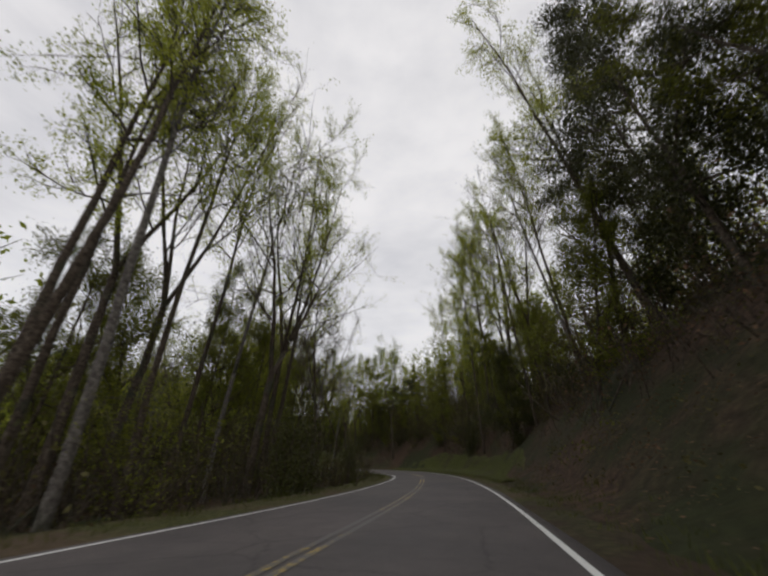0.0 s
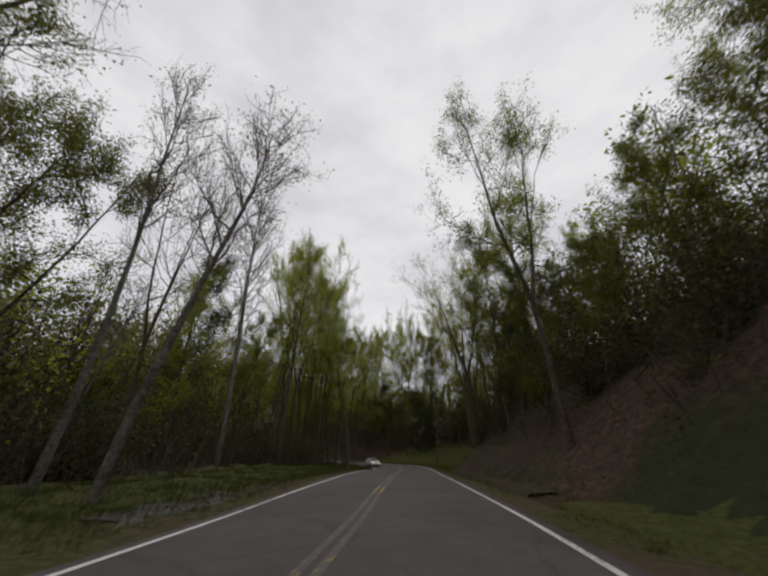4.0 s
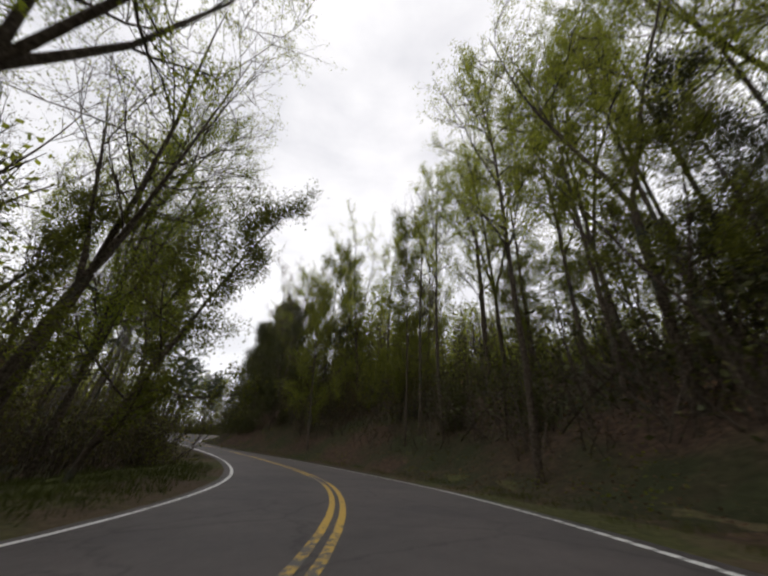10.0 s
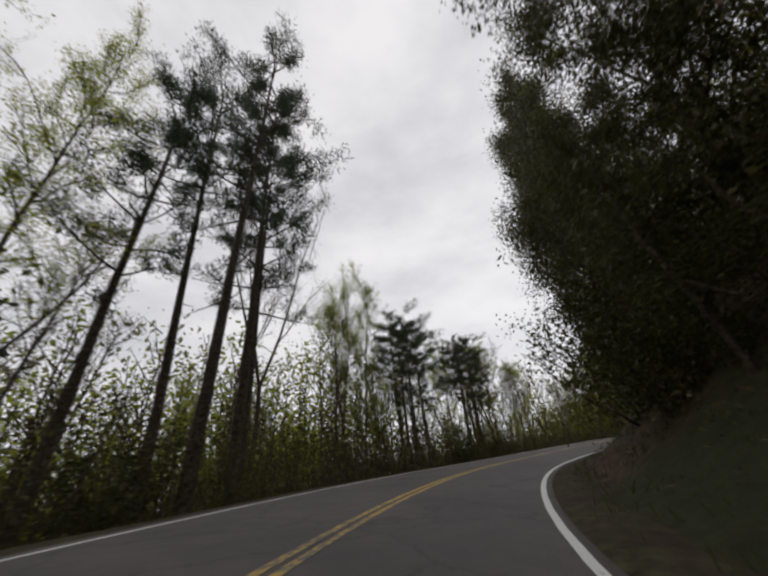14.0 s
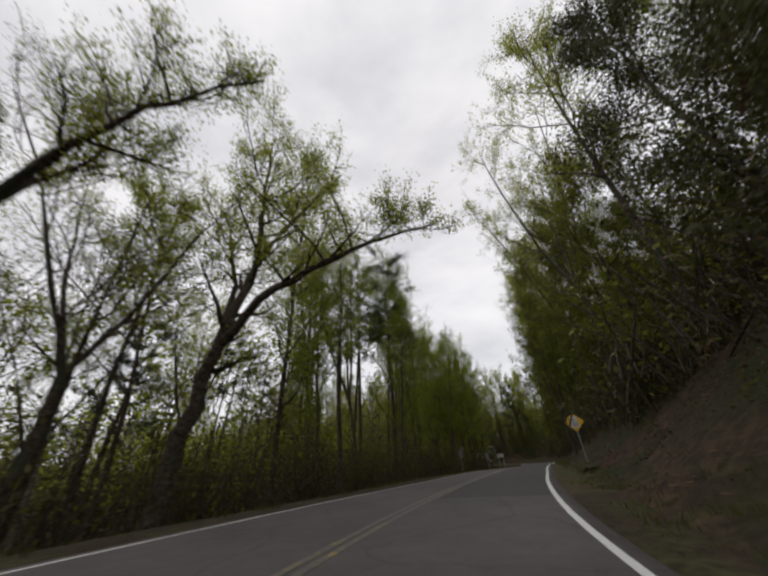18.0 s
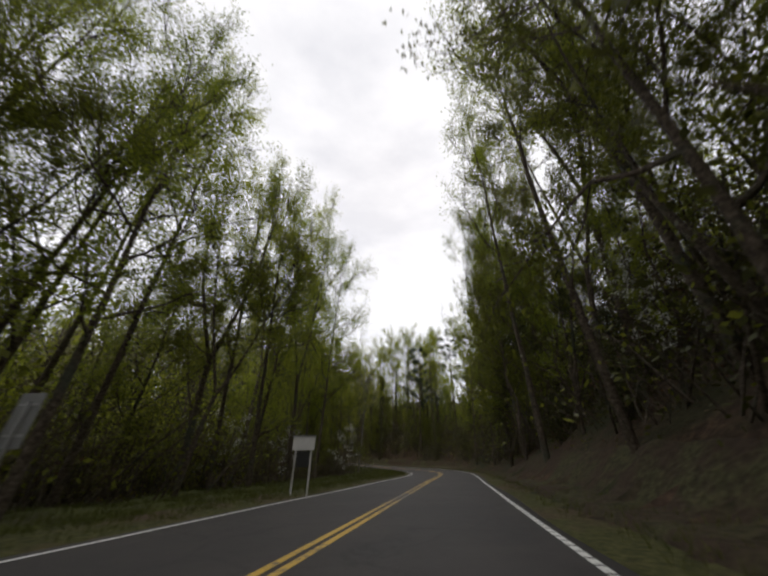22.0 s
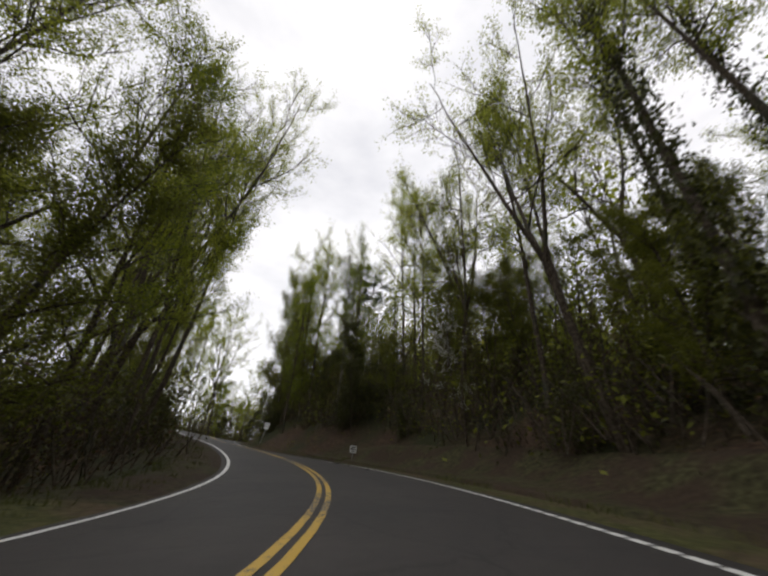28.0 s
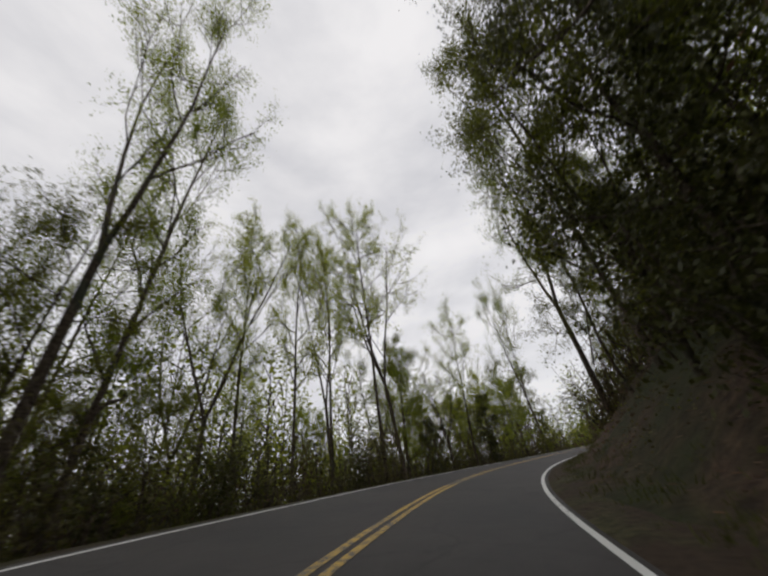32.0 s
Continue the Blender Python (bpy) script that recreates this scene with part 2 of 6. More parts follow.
M_BARK = mixed("grey_brown_bark", 9.0, 0.8, (0.028, 0.021, 0.015), (0.08, 0.062, 0.046), (0.155, 0.128, 0.1), 0.95, 0.9, (0.08, 0.085, 0.06), 0.6)
M_PALE = mixed("pale_bark", 8.0, 0.9, (0.06, 0.052, 0.045), (0.15, 0.135, 0.12), (0.26, 0.24, 0.215), 0.95, 0.7, (0.10, 0.10, 0.075), 0.6)
M_SPRING = leafy("young_yellow_green_leaves", (0.19, 0.22, 0.018), (0.44, 0.47, 0.06), 0.62)
M_MID = leafy("dull_green_leaves", (0.078, 0.085, 0.012), (0.235, 0.25, 0.036), 0.55)
M_BUD = leafy("tan_buds", (0.14, 0.12, 0.07), (0.3, 0.29, 0.15), 0.5)
M_GREEN = leafy("fresh_green_leaves", (0.13, 0.165, 0.014), (0.33, 0.38, 0.04), 0.6)
M_DARK = leafy("dark_evergreen_leaves", (0.033, 0.037, 0.010), (0.1, 0.104, 0.028), 0.3, 0.45)
M_NEEDLE = leafy("pine_needles", (0.02, 0.032, 0.015), (0.065, 0.085, 0.036), 0.2)
M_OLIVE = leafy("dull_olive_leaves", (0.052, 0.046, 0.015), (0.155, 0.138, 0.046), 0.35)
M_BLOOM = leafy("white_blossom", (0.5, 0.5, 0.44), (0.8, 0.8, 0.74), 0.35)
M_DRY = leafy("dry_brown_leaves", (0.05, 0.03, 0.018), (0.19, 0.115, 0.065), 0.15, 0.8)
M_BLADE = leafy("grass_blades", (0.036, 0.047, 0.009), (0.12, 0.13, 0.027), 0.3)


# ---------------------------------------------------------------- helpers for meshes
def mesh_ob(name, verts, faces, mat, parent=None, label="", smooth=False):
    me = bpy.data.meshes.new(name)
    me.from_pydata(verts, [], faces)
    if smooth:
        me.polygons.foreach_set("use_smooth", [True] * len(me.polygons))
    me.materials.append(mat)
    ob = new(name, me)
    if parent:
        ob.parent = parent
    return tagged(ob, label)


def leaves_ob(name, verts, mat, parent=None, label=""):
    """Loose three-cornered leaves, three rows of verts each."""
    v = np.asarray(verts, np.float32).reshape(-1, 3)
    n = len(v) // 3
    me = bpy.data.meshes.new(name)
    me.vertices.add(n * 3)
    me.vertices.foreach_set("co", v[:n * 3].ravel())
    me.loops.add(n * 3)
    me.loops.foreach_set("vertex_index", np.arange(n * 3, dtype=np.int32))
    me.polygons.add(n)
    me.polygons.foreach_set("loop_start", np.arange(0, n * 3, 3, dtype=np.int32))
    me.polygons.foreach_set("loop_total", np.full(n, 3, np.int32))
    me.update()
    me.materials.append(mat)
    ob = new(name, me)
    if parent:
        ob.parent = parent
    return tagged(ob, label)


def quads_ob(name, verts, mat, parent=None, label=""):
    """Loose four-cornered faces, four rows of verts each."""
    v = np.asarray(verts, np.float32).reshape(-1, 3)
    n = len(v) // 4
    me = bpy.data.meshes.new(name)
    me.vertices.add(n * 4)
    me.vertices.foreach_set("co", v[:n * 4].ravel())
    me.loops.add(n * 4)
    me.loops.foreach_set("vertex_index", np.arange(n * 4, dtype=np.int32))
    me.polygons.add(n)
    me.polygons.foreach_set("loop_start", np.arange(0, n * 4, 4, dtype=np.int32))
    me.polygons.foreach_set("loop_total", np.full(n, 4, np.int32))
    me.update()
    me.materials.append(mat)
    ob = new(name, me)
    if parent:
        ob.parent = parent
    return tagged(ob, label)


def part(name, bm, mat, parent, label=""):
    me = bpy.data.meshes.new(name)
    bm.to_mesh(me)
    bm.free()
    me.materials.append(mat)
    ob = new(name, me)
    ob.parent = parent
    return tagged(ob, label)


def box_bm(sx, sy, sz, at=(0, 0, 0), bevel=0.0, rot=None):
    bm = bmesh.new()
    bmesh.ops.create_cube(bm, size=1)
    m = Matrix.Translation(at) @ (rot or Matrix()) @ Matrix.Diagonal((sx, sy, sz, 1))
    bmesh.ops.transform(bm, matrix=m, verts=bm.verts)
    if bevel:
        bmesh.ops.bevel(bm, geom=bm.edges[:], offset=bevel, segments=2, affect="EDGES")
    return bm


def tube_bm(r0, r1, h, n=12, at=(0, 0, 0), rot=None, bevel=0.0):
    bm = bmesh.new()
    bmesh.ops.create_cone(bm, cap_ends=True, segments=n, radius1=r0, radius2=r1, depth=h)
    bmesh.ops.transform(bm, matrix=Matrix.Translation(at) @ (rot or Matrix()), verts=bm.verts)
    if bevel:
        ring = [e for e in bm.edges if abs(e.verts[0].co.z - e.verts[1].co.z) < 1e-6]
        bmesh.ops.bevel(bm, geom=ring, offset=bevel, segments=2, affect="EDGES")
    return bm


# ---------------------------------------------------------------- the road's line
def smooth_at(ts, vs, t):
    """Smooth values between keys (Catmull-Rom)."""
    ts, vs = np.asarray(ts, float), np.asarray(vs, float)
    m = np.gradient(vs, ts, axis=0)
    k = np.clip(np.searchsorted(ts, t, side="right") - 1, 0, len(ts) - 2)
    h = ts[k + 1] - ts[k]
    u = (t - ts[k]) / h
    u2, u3 = u * u, u * u * u
    return (2 * u3 - 3 * u2 + 1) * vs[k] + (u3 - 2 * u2 + u) * h * m[k] + (3 * u2 - 2 * u3) * vs[k + 1] + (u3 - u2) * h * m[k + 1]


def longer_route():
    """Time, x, y, z, heading and bank of the lane, carried on before the start and after the end."""
    r = [[q[0], q[1], q[2], q[3] - q[7], q[8], q[9]] for q in ROUTE]
    first = []
    for k in range(16, 0, -1):
        t, x, y, z, hd, bk = r[0]
        first.append([t - k * 0.5, x, y - 6.7 * k, z, 0.0, 0.0])
    t, x, y, z, hd, bk = r[-1]
    more = []
    for k in range(1, 29):
        hd -= 5.0 if k < 4 else 6.0 if k < 12 else 1.0
        bk *= 0.9
        x, y, z, t = x - math.sin(radians(hd)) * 6.7, y + math.cos(radians(hd)) * 6.7, z + 0.45, t + 0.5
        more.append([t, x, y, z, hd, bk])
    return np.array(first + r + more)


LINE = longer_route()
T_FINE = np.arange(LINE[0, 0], LINE[-1, 0] - 0.01, 0.1)
CX, CY, CZ, CH, CB = (smooth_at(LINE[:, 0], LINE[:, k], T_FINE) for k in range(1, 6))
CB = np.convolve(np.pad(CB, 4, "edge"), np.ones(9) / 9, "valid") * 0.8
CZ = np.convolve(np.pad(CZ, 3, "edge"), np.ones(7) / 7, "valid")
TX, TY = -np.sin(np.radians(CH)), np.cos(np.radians(CH))
RX, RY = TY, -TX  # to the right of the road
# metres from the lens's line to the right edge, the centre line and the left edge
WIDE_T = np.arange(-1.0, 38.0)
WIDE_R = (1.10, 1.31, 1.44, 1.62, 1.68, 1.92, 2.00, 2.06, 2.05, 1.81, 2.13, 2.95, 3.18, 2.66, 1.92, 0.92, 0.54, 1.03, 1.44, 1.46, 1.04, 1.02, 1.29, 1.62, 1.50, 1.31, 1.53, 2.22, 2.79, 2.96, 2.79, 2.43, 2.17, 1.34, 0.75, 0.43, 0.32, 0.27, 0.24)
WIDE_C = (-2.72, -2.37, -2.11, -1.88, -1.22, -1.25, -1.75, -1.95, -1.87, -1.75, -1.39, -0.86, -0.79, -1.33, -1.58, -1.95, -2.63, -2.64, -2.45, -2.19, -2.09, -2.27, -2.27, -2.23, -2.17, -2.15, -1.65, -1.23, -1.43, -1.13, -1.10, -1.34, -1.14, -1.58, -2.51, -3.06, -3.34, -3.46, -3.52)
WIDE_L = (-6.64, -6.26, -5.64, -4.56, -3.66, -3.76, -4.73, -5.38, -5.55, -5.38, -4.95, -4.47, -4.09, -4.21, -4.91, -5.77, -6.37, -6.48, -6.34, -6.22, -6.11, -6.07, -6.12, -6.16, -6.07, -5.64, -4.83, -4.44, -4.56, -4.48, -4.20, -4.41, -4.89, -5.51, -6.20, -6.69, -7.01, -7.17, -7.26)
ER, EC, EL = (np.convolve(np.pad(np.interp(T_FINE, WIDE_T, w), 2, "edge"), np.ones(5) / 5, "valid") for w in (WIDE_R, WIDE_C, WIDE_L))


def across(k, d, up=0.0):
    """Points d metres to the right of the lens's line at stations k, on the banked road."""
    return np.stack([CX[k] + RX[k] * d, CY[k] + RY[k] * d, CZ[k] + np.sin(np.radians(CB[k])) * np.clip(d, -12, 8) + up], -1)


def at_time(t, d, up=0.0):
    k = int(np.clip(round((t - T_FINE[0]) / 0.1), 0, len(T_FINE) - 1))
    return across(np.array([k]), np.array([d]), up)[0]


def ribbon(name, offsets, mat, up, parent=None, label="", crown=True, stations=None):
    """A strip along the road through the given offsets."""
    k = np.arange(len(T_FINE)) if stations is None else stations
    rows = []
    for o, u in zip(offsets, up):
        rows.append(across(k, o[k], u))
    v = np.stack(rows, 1)
    n, w = v.shape[:2]
    faces = [(i * w + j, i * w + j + 1, (i + 1) * w + j + 1, (i + 1) * w + j) for i in range(n - 1) for j in range(w - 1)]
    return mesh_ob(name, v.reshape(-1, 3).tolist(), faces, mat, parent, label, smooth=True)


def crown(d):
    """Height of the crowned road over its edges."""
    u = (d - EC) / np.where(d > EC, ER + 0.3 - EC, EC - EL + 0.3)
    return 0.05 * (1 - u * u)


def road_strip(name, a, b, n, lift, mat, parent=None, label=""):
    off = [a + (b - a) * j / (n - 1) for j in range(n)]
    return ribbon(name, off, mat, [0.02 + lift + np.clip(crown(o), -0.02, 1) for o in off], parent, label)


road = new("road")
tagged(road, "winding two-lane asphalt mountain road with worn paint", "road", kind="structure")
_edge = np.array([0.10 + 0.16 * noise.noise((t * 1.7, 3.0, 0)) for t in T_FINE])
_edge2 = np.array([0.12 + 0.16 * noise.noise((t * 1.9, 9.0, 0)) for t in T_FINE])
deck_off = [EL - 0.3 - _edge2] + [EL - 0.22 - _edge2] + [EL + (ER - EL) * j / 8 for j in range(9)] + [ER + 0.22 + _edge, ER + 0.3 + _edge]
K = np.arange(len(T_FINE))
OLD, NEWER = K[T_FINE < 20.45], K[T_FINE > 20.35]
deck_up = [-0.25] + [0.02 + np.clip(crown(o), -0.02, 1) for o in deck_off[1:-1]] + [-0.25]
for name, mat, k, label in (("deck", M_ROAD, OLD, "grey-brown worn asphalt"), ("deck", M_NEWROAD, NEWER, "darker newer asphalt")):
    ribbon(name, deck_off, mat, [u if isinstance(u, float) else u[k] for u in deck_up], road, label, stations=k)
for s in (-0.17, 0.05):
    for lo, hi, mat, label in ((-9, 8.0, M_FAINT, "faded yellow line"), (7.99, 17.2, M_YELLOW, "worn yellow line"), (17.19, 21.2, M_FAINT, "faded yellow line"), (21.19, 60, M_YELLOW, "worn yellow line")):
        k = K[(T_FINE > lo - 0.06) & (T_FINE < hi + 0.06)]
        o = (EC + s, EC + s + 0.12)
        ribbon("centre_line", o, mat, [0.026 + np.clip(crown(q), -0.02, 1)[k] for q in o], road, label, stations=k)


def stitched_line(t0, t1, off, half, dash, gap):
    """An edge line laid over rumble cuts: short white dashes with dark nicks between them."""
    along = np.concatenate([[0], np.cumsum(np.hypot(np.diff(CX), np.diff(CY)))])
    a, e = np.interp([t0, t1], T_FINE, along)
    v, f = [], []
    for s in np.arange(a, e, dash + gap):
        t = np.interp([s, s + dash], along, T_FINE)
        for q in t:
            j = (q - T_FINE[0]) / 0.1
            k = int(j)
            for w in (-half, half):
                p0, p1 = (across(np.array([i]), np.array([off[i] + w]), 0.026 + max(-0.02, crown(off + w)[i]))[0] for i in (k, k + 1))
                v.append((p0 + (p1 - p0) * (j - k)).tolist())
        n = len(v)
        f.append((n - 4, n - 3, n - 1, n - 2))
    mesh_ob("edge_line", v, f, M_WHITE, road, "white edge line broken by rumble cuts")


for t0, t1, stitched in ((-7.9, 8.6, False), (8.6, 12.6, True), (12.6, 20.6, False), (20.6, 30.4, True), (30.4, 45.5, False)):
    if stitched:
        stitched_line(t0, t1, ER, 0.065, 0.3, 0.07)
    else:
        k = K[(T_FINE > t0 - 0.05) & (T_FINE < t1 + 0.05)]
        o = (ER - 0.06, ER + 0.06)
        ribbon("edge_line", o, M_WHITE, [0.026 + np.clip(crown(q), -0.02, 1)[k] for q in o], road, "worn white edge line", stations=k)
# the older surface lasts longer in one lane than in the other
for name, lo, hi, t0, t1, mat, label in (("lane_overlay", EC + 0.22, ER + 0.16, 18.7, 20.42, M_NEWROAD, "darker newer asphalt in one lane"),
                                         ("lane_overlay", EL - 0.16, EC - 0.22, 20.38, 22.2, M_ROAD, "older grey-brown asphalt in one lane")):
    k = K[(T_FINE > t0) & (T_FINE < t1)]
    o = [lo + (hi - lo) * j / 5 for j in range(6)]
    ribbon(name, o, mat, [0.0235 + np.clip(crown(q), -0.02, 1)[k] for q in o], road, label, stations=k)
# broken asphalt along the edge of the bend
M_HOLE = mixed("broken_asphalt", 30, 3, (0.008, 0.008, 0.008), (0.02, 0.019, 0.018), (0.045, 0.042, 0.04), 0.95, 1.0)
hole_dice = random.Random(5)
for t, back, long, wide in ((29.45, 0.55, 0.5, 0.16), (29.62, 0.42, 0.34, 0.12), (29.72, 0.6, 0.62, 0.2), (29.95, 0.36, 0.3, 0.14), (30.08, 0.5, 0.5, 0.12), (30.2, 0.7, 0.36, 0.1)):
    k = int(round((t - T_FINE[0]) / 0.1))
    mid = across(np.array([k]), np.array([ER[k] - back]), 0.0265 + max(-0.02, crown(ER - back)[k]))[0]
    ring = []
    for j in range(14):
        a = j * math.tau / 14
        r = hole_dice.uniform(0.65, 1.1)
        ring.append((mid[0] + TX[k] * math.cos(a) * long * r + RX[k] * math.sin(a) * wide * r, mid[1] + TY[k] * math.cos(a) * long * r + RY[k] * math.sin(a) * wide * r, mid[2] + 0.003 * j % 0.002))
    mesh_ob("pothole", ring, [tuple(range(14))], M_HOLE, road, "dark broken patch at the asphalt's edge")
road_strip("edge_line", EL - 0.06, EL + 0.06, 2, 0.006, M_WHITE, road, "worn white edge line")

# ---------------------------------------------------------------- the lie of the land
# time along the road; uphill side: width of verge, steepness and height of the cut bank, slope of the hill above
BANK = ((-8, 1.68, 1.1, 11.2, 0.38), (1.5, 2.1, 1, 11.2, 0.38), (3.2, 4.2, 0.95, 11.2, 0.38), (4.6, 2.8, 1.05, 11.2, 0.38), (7.1, 1.82, 1.1, 10.5, 0.36), (7.9, 4.2, 0.32, 4.2, 0.3),
        (9.4, 4.2, 0.34, 4.2, 0.3), (10.4, 3.08, 0.65, 7, 0.34), (12.5, 2.52, 0.7, 7, 0.34), (13.6, 1.3, 0.82, 8.5, 0.35),
        (18.6, 1.6, 0.85, 9, 0.35), (19.5, 2.6, 0.8, 9, 0.35), (24, 2.2, 0.9, 10, 0.35), (26.5, 3.36, 0.55, 6.3, 0.34),
        (29, 3.36, 0.6, 7, 0.34), (30.6, 1.6, 0.8, 8.5, 0.34), (46, 1.5, 0.85, 9.5, 0.32))
# downhill side: verge, slope, depth at which it levels
FALL = ((-8, 1.68, -0.12, 2.8), (4, 2.1, -0.1, 2.1), (5.5, 4.2, 0.02, 1.4), (8, 4.9, 0.05, 1.4), (11, 2.1, -0.15, 4.2), (12.5, 1.4, -0.22, 4.9), (18, 1.4, -0.18, 4.2), (19.5, 1.68, -0.12, 2.8),
        (24, 3.5, -0.05, 2.1), (26, 3.5, -0.08, 2.1), (29, 1.68, -0.18, 4.2), (31, 1.4, -0.22, 4.9), (46, 1.4, -0.18, 4.9))
BV, BS, BH, HS = (np.interp(T_FINE, [q[0] for q in BANK], [q[k] for q in BANK]) for k in range(1, 5))
FV, FS, FD = (np.interp(T_FINE, [q[0] for q in FALL], [q[k] for q in FALL]) for k in range(1, 4))
STEP = np.arange(0, len(T_FINE), 2)


def land(x, y):
    """Height of the ground, blended from the profiles of the nearest stations of the road."""
    x, y = np.asarray(x, float).ravel(), np.asarray(y, float).ravel()
    out = np.empty(len(x))
    k = STEP
    for a in range(0, len(x), 3000):
        dx, dy = x[a:a + 3000, None] - CX[k], y[a:a + 3000, None] - CY[k]
        d = np.hypot(dx, dy)
        side = dx * RX[k] + dy * RY[k]
        lat = np.where(d * d - side * side < 9, side, np.where(side >= 0, d, -d))
        w = np.exp(-np.clip(d - d.min(1, keepdims=True), 0, 60) / 0.8)
        tilt = np.sin(np.radians(CB[k]))
        r = np.clip(lat - ER[k] - 0.3, 0, None)
        rise = np.clip(r - BV[k], 0, None)
        bank = np.minimum(rise * BS[k], BH[k]) + HS[k] * np.clip(rise - BH[k] / BS[k], 0, None) * (1 - 0.35 * np.clip(r / 120, 0, 1))
        bank = 30 * (1 - np.exp(-bank / 30)) + 0.05 * bank
        q = np.clip(EL[k] - 0.3 - lat, 0, None)
        drop = np.clip(q - FV[k], 0, None) * FS[k]
        fall = np.where(drop < 0, -FD[k] * (1 - np.exp(drop / FD[k])), np.minimum(drop, 2.0))
        on_road = np.clip(np.minimum(lat - EL[k] + 1.1, ER[k] + 1.1 - lat) / 0.7, 0, 1)
        h = CZ[k] + tilt * np.clip(lat, EL[k], ER[k]) + bank + fall - 0.34 * on_road
        out[a:a + 3000] = (w * h).sum(1) / w.sum(1)
    return out


def rough_land(x, y):
    x, y = np.asarray(x, float).ravel(), np.asarray(y, float).ravel()
    h = land(x, y)
    d = off_road(x, y)
    amp = np.clip((d - 1.0) / 6, 0, 1)
    bumps = np.sin(x * 0.9 + np.sin(y * 0.7) * 1.3) * np.sin(y * 1.1 + np.sin(x * 0.5)) * 0.16 + np.sin(x * 2.7 + y * 1.9) * np.sin(y * 2.3 - x * 1.1) * 0.07
    far = np.clip((d - 13) / 25, 0, 1)
    hills = 2.2 * np.sin(x * 0.11 + 2 * np.sin(y * 0.06)) * np.sin(y * 0.13 + np.sin(x * 0.07)) + 0.8 * np.sin(x * 0.31 + y * 0.23) * np.sin(y * 0.37 - x * 0.19)
    return h + bumps * amp + hills * far


def off_road(x, y):
    """Metres outside the road's edges."""
    x, y = np.asarray(x, float).ravel(), np.asarray(y, float).ravel()
    out = np.empty(len(x))
    k = STEP
    for a in range(0, len(x), 3000):
        dx, dy = x[a:a + 3000, None] - CX[k], y[a:a + 3000, None] - CY[k]
        d = np.hypot(dx, dy)
        side = dx * RX[k] + dy * RY[k]
        out[a:a + 3000] = np.where(side >= 0, d - ER[k], d + EL[k]).min(1)
    return out


def axis(lo, hi, step, far):
    core = np.arange(lo, hi + step / 2, step)
    reach = []
    d = step
    while sum(reach) < far:
        d *= 1.35
        reach.append(d)
    tail = np.cumsum(reach)
    return np.concatenate([lo - tail[::-1], core, hi + tail])


gx, gy = axis(-392, 56, 1.1, 2500), axis(-56, 236, 1.1, 2500)
mx, my = np.meshgrid(gx, gy)
gz = rough_land(mx, my)
nx, ny = len(gx), len(gy)
idx = np.arange(nx * ny).reshape(ny, nx)
gf = np.stack([idx[:-1, :-1], idx[:-1, 1:], idx[1:, 1:], idx[1:, :-1]], -1).reshape(-1, 4)
ground = mesh_ob("ground", np.stack([mx.ravel(), my.ravel(), gz], 1).tolist(), gf.tolist(), M_FLOOR, smooth=True)
tagged(ground, "steep wooded hillside covered with brown leaf litter", "ground", kind="structure")


# verges: soft grassy strips beside the asphalt
def verge(side, mat, t0, t1):
    width = BV if side > 0 else FV
    base = ER + 0.1 if side > 0 else EL - 0.1
    off = [base + side * np.minimum(width + 0.6, 3.4) * u for u in (0, 0.2, 0.5, 0.8, 1.0)]
    up = [0.0] + [0.035 + 0.03 * np.array([noise.noise((t * 3, u * 9, side)) for t in T_FINE]) for u in (1, 2, 3)] + [-0.12]
    v = []
    for o, u in zip(off, up):
        p = across(np.arange(len(T_FINE)), o)
        p[:, 2] = CZ + np.sin(np.radians(CB)) * np.clip(o, EL, ER) + u
        v.append(p)
    v[-1][:, 2] = np.minimum(land(v[-1][:, 0], v[-1][:, 1]) - 0.05, v[-1][:, 2] + 0.6)
    v = np.stack(v, 1)[(T_FINE > t0 - 0.05) & (T_FINE < t1 + 0.05)]
    n, w = v.shape[:2]
    f = [(i * w + j, i * w + j + 1, (i + 1) * w + j + 1, (i + 1) * w + j) for i in range(n - 1) for j in range(w - 1)]
    ob = mesh_ob("verge", v.reshape(-1, 3).tolist(), f, mat, smooth=True)
    return tagged(ob, "narrow grassy verge with bare soil beside the asphalt", "verge", kind="structure")


for side, mat, t0, t1 in ((1, M_FOOT, -8, 1.0), (1, M_VERGE, 1.0, 11.4), (1, M_FOOT, 11.4, 18.8), (1, M_VERGE, 18.8, 29.8), (1, M_FOOT, 29.8, 45.8),
                          (-1, M_VERGE, -8, 11.8), (-1, M_FOOT, 11.8, 21.0), (-1, M_VERGE, 21.0, 28.6), (-1, M_FOOT, 28.6, 45.8)):
    verge(side, mat, t0, t1)


OPEN = []  # open grass: side, times, reach


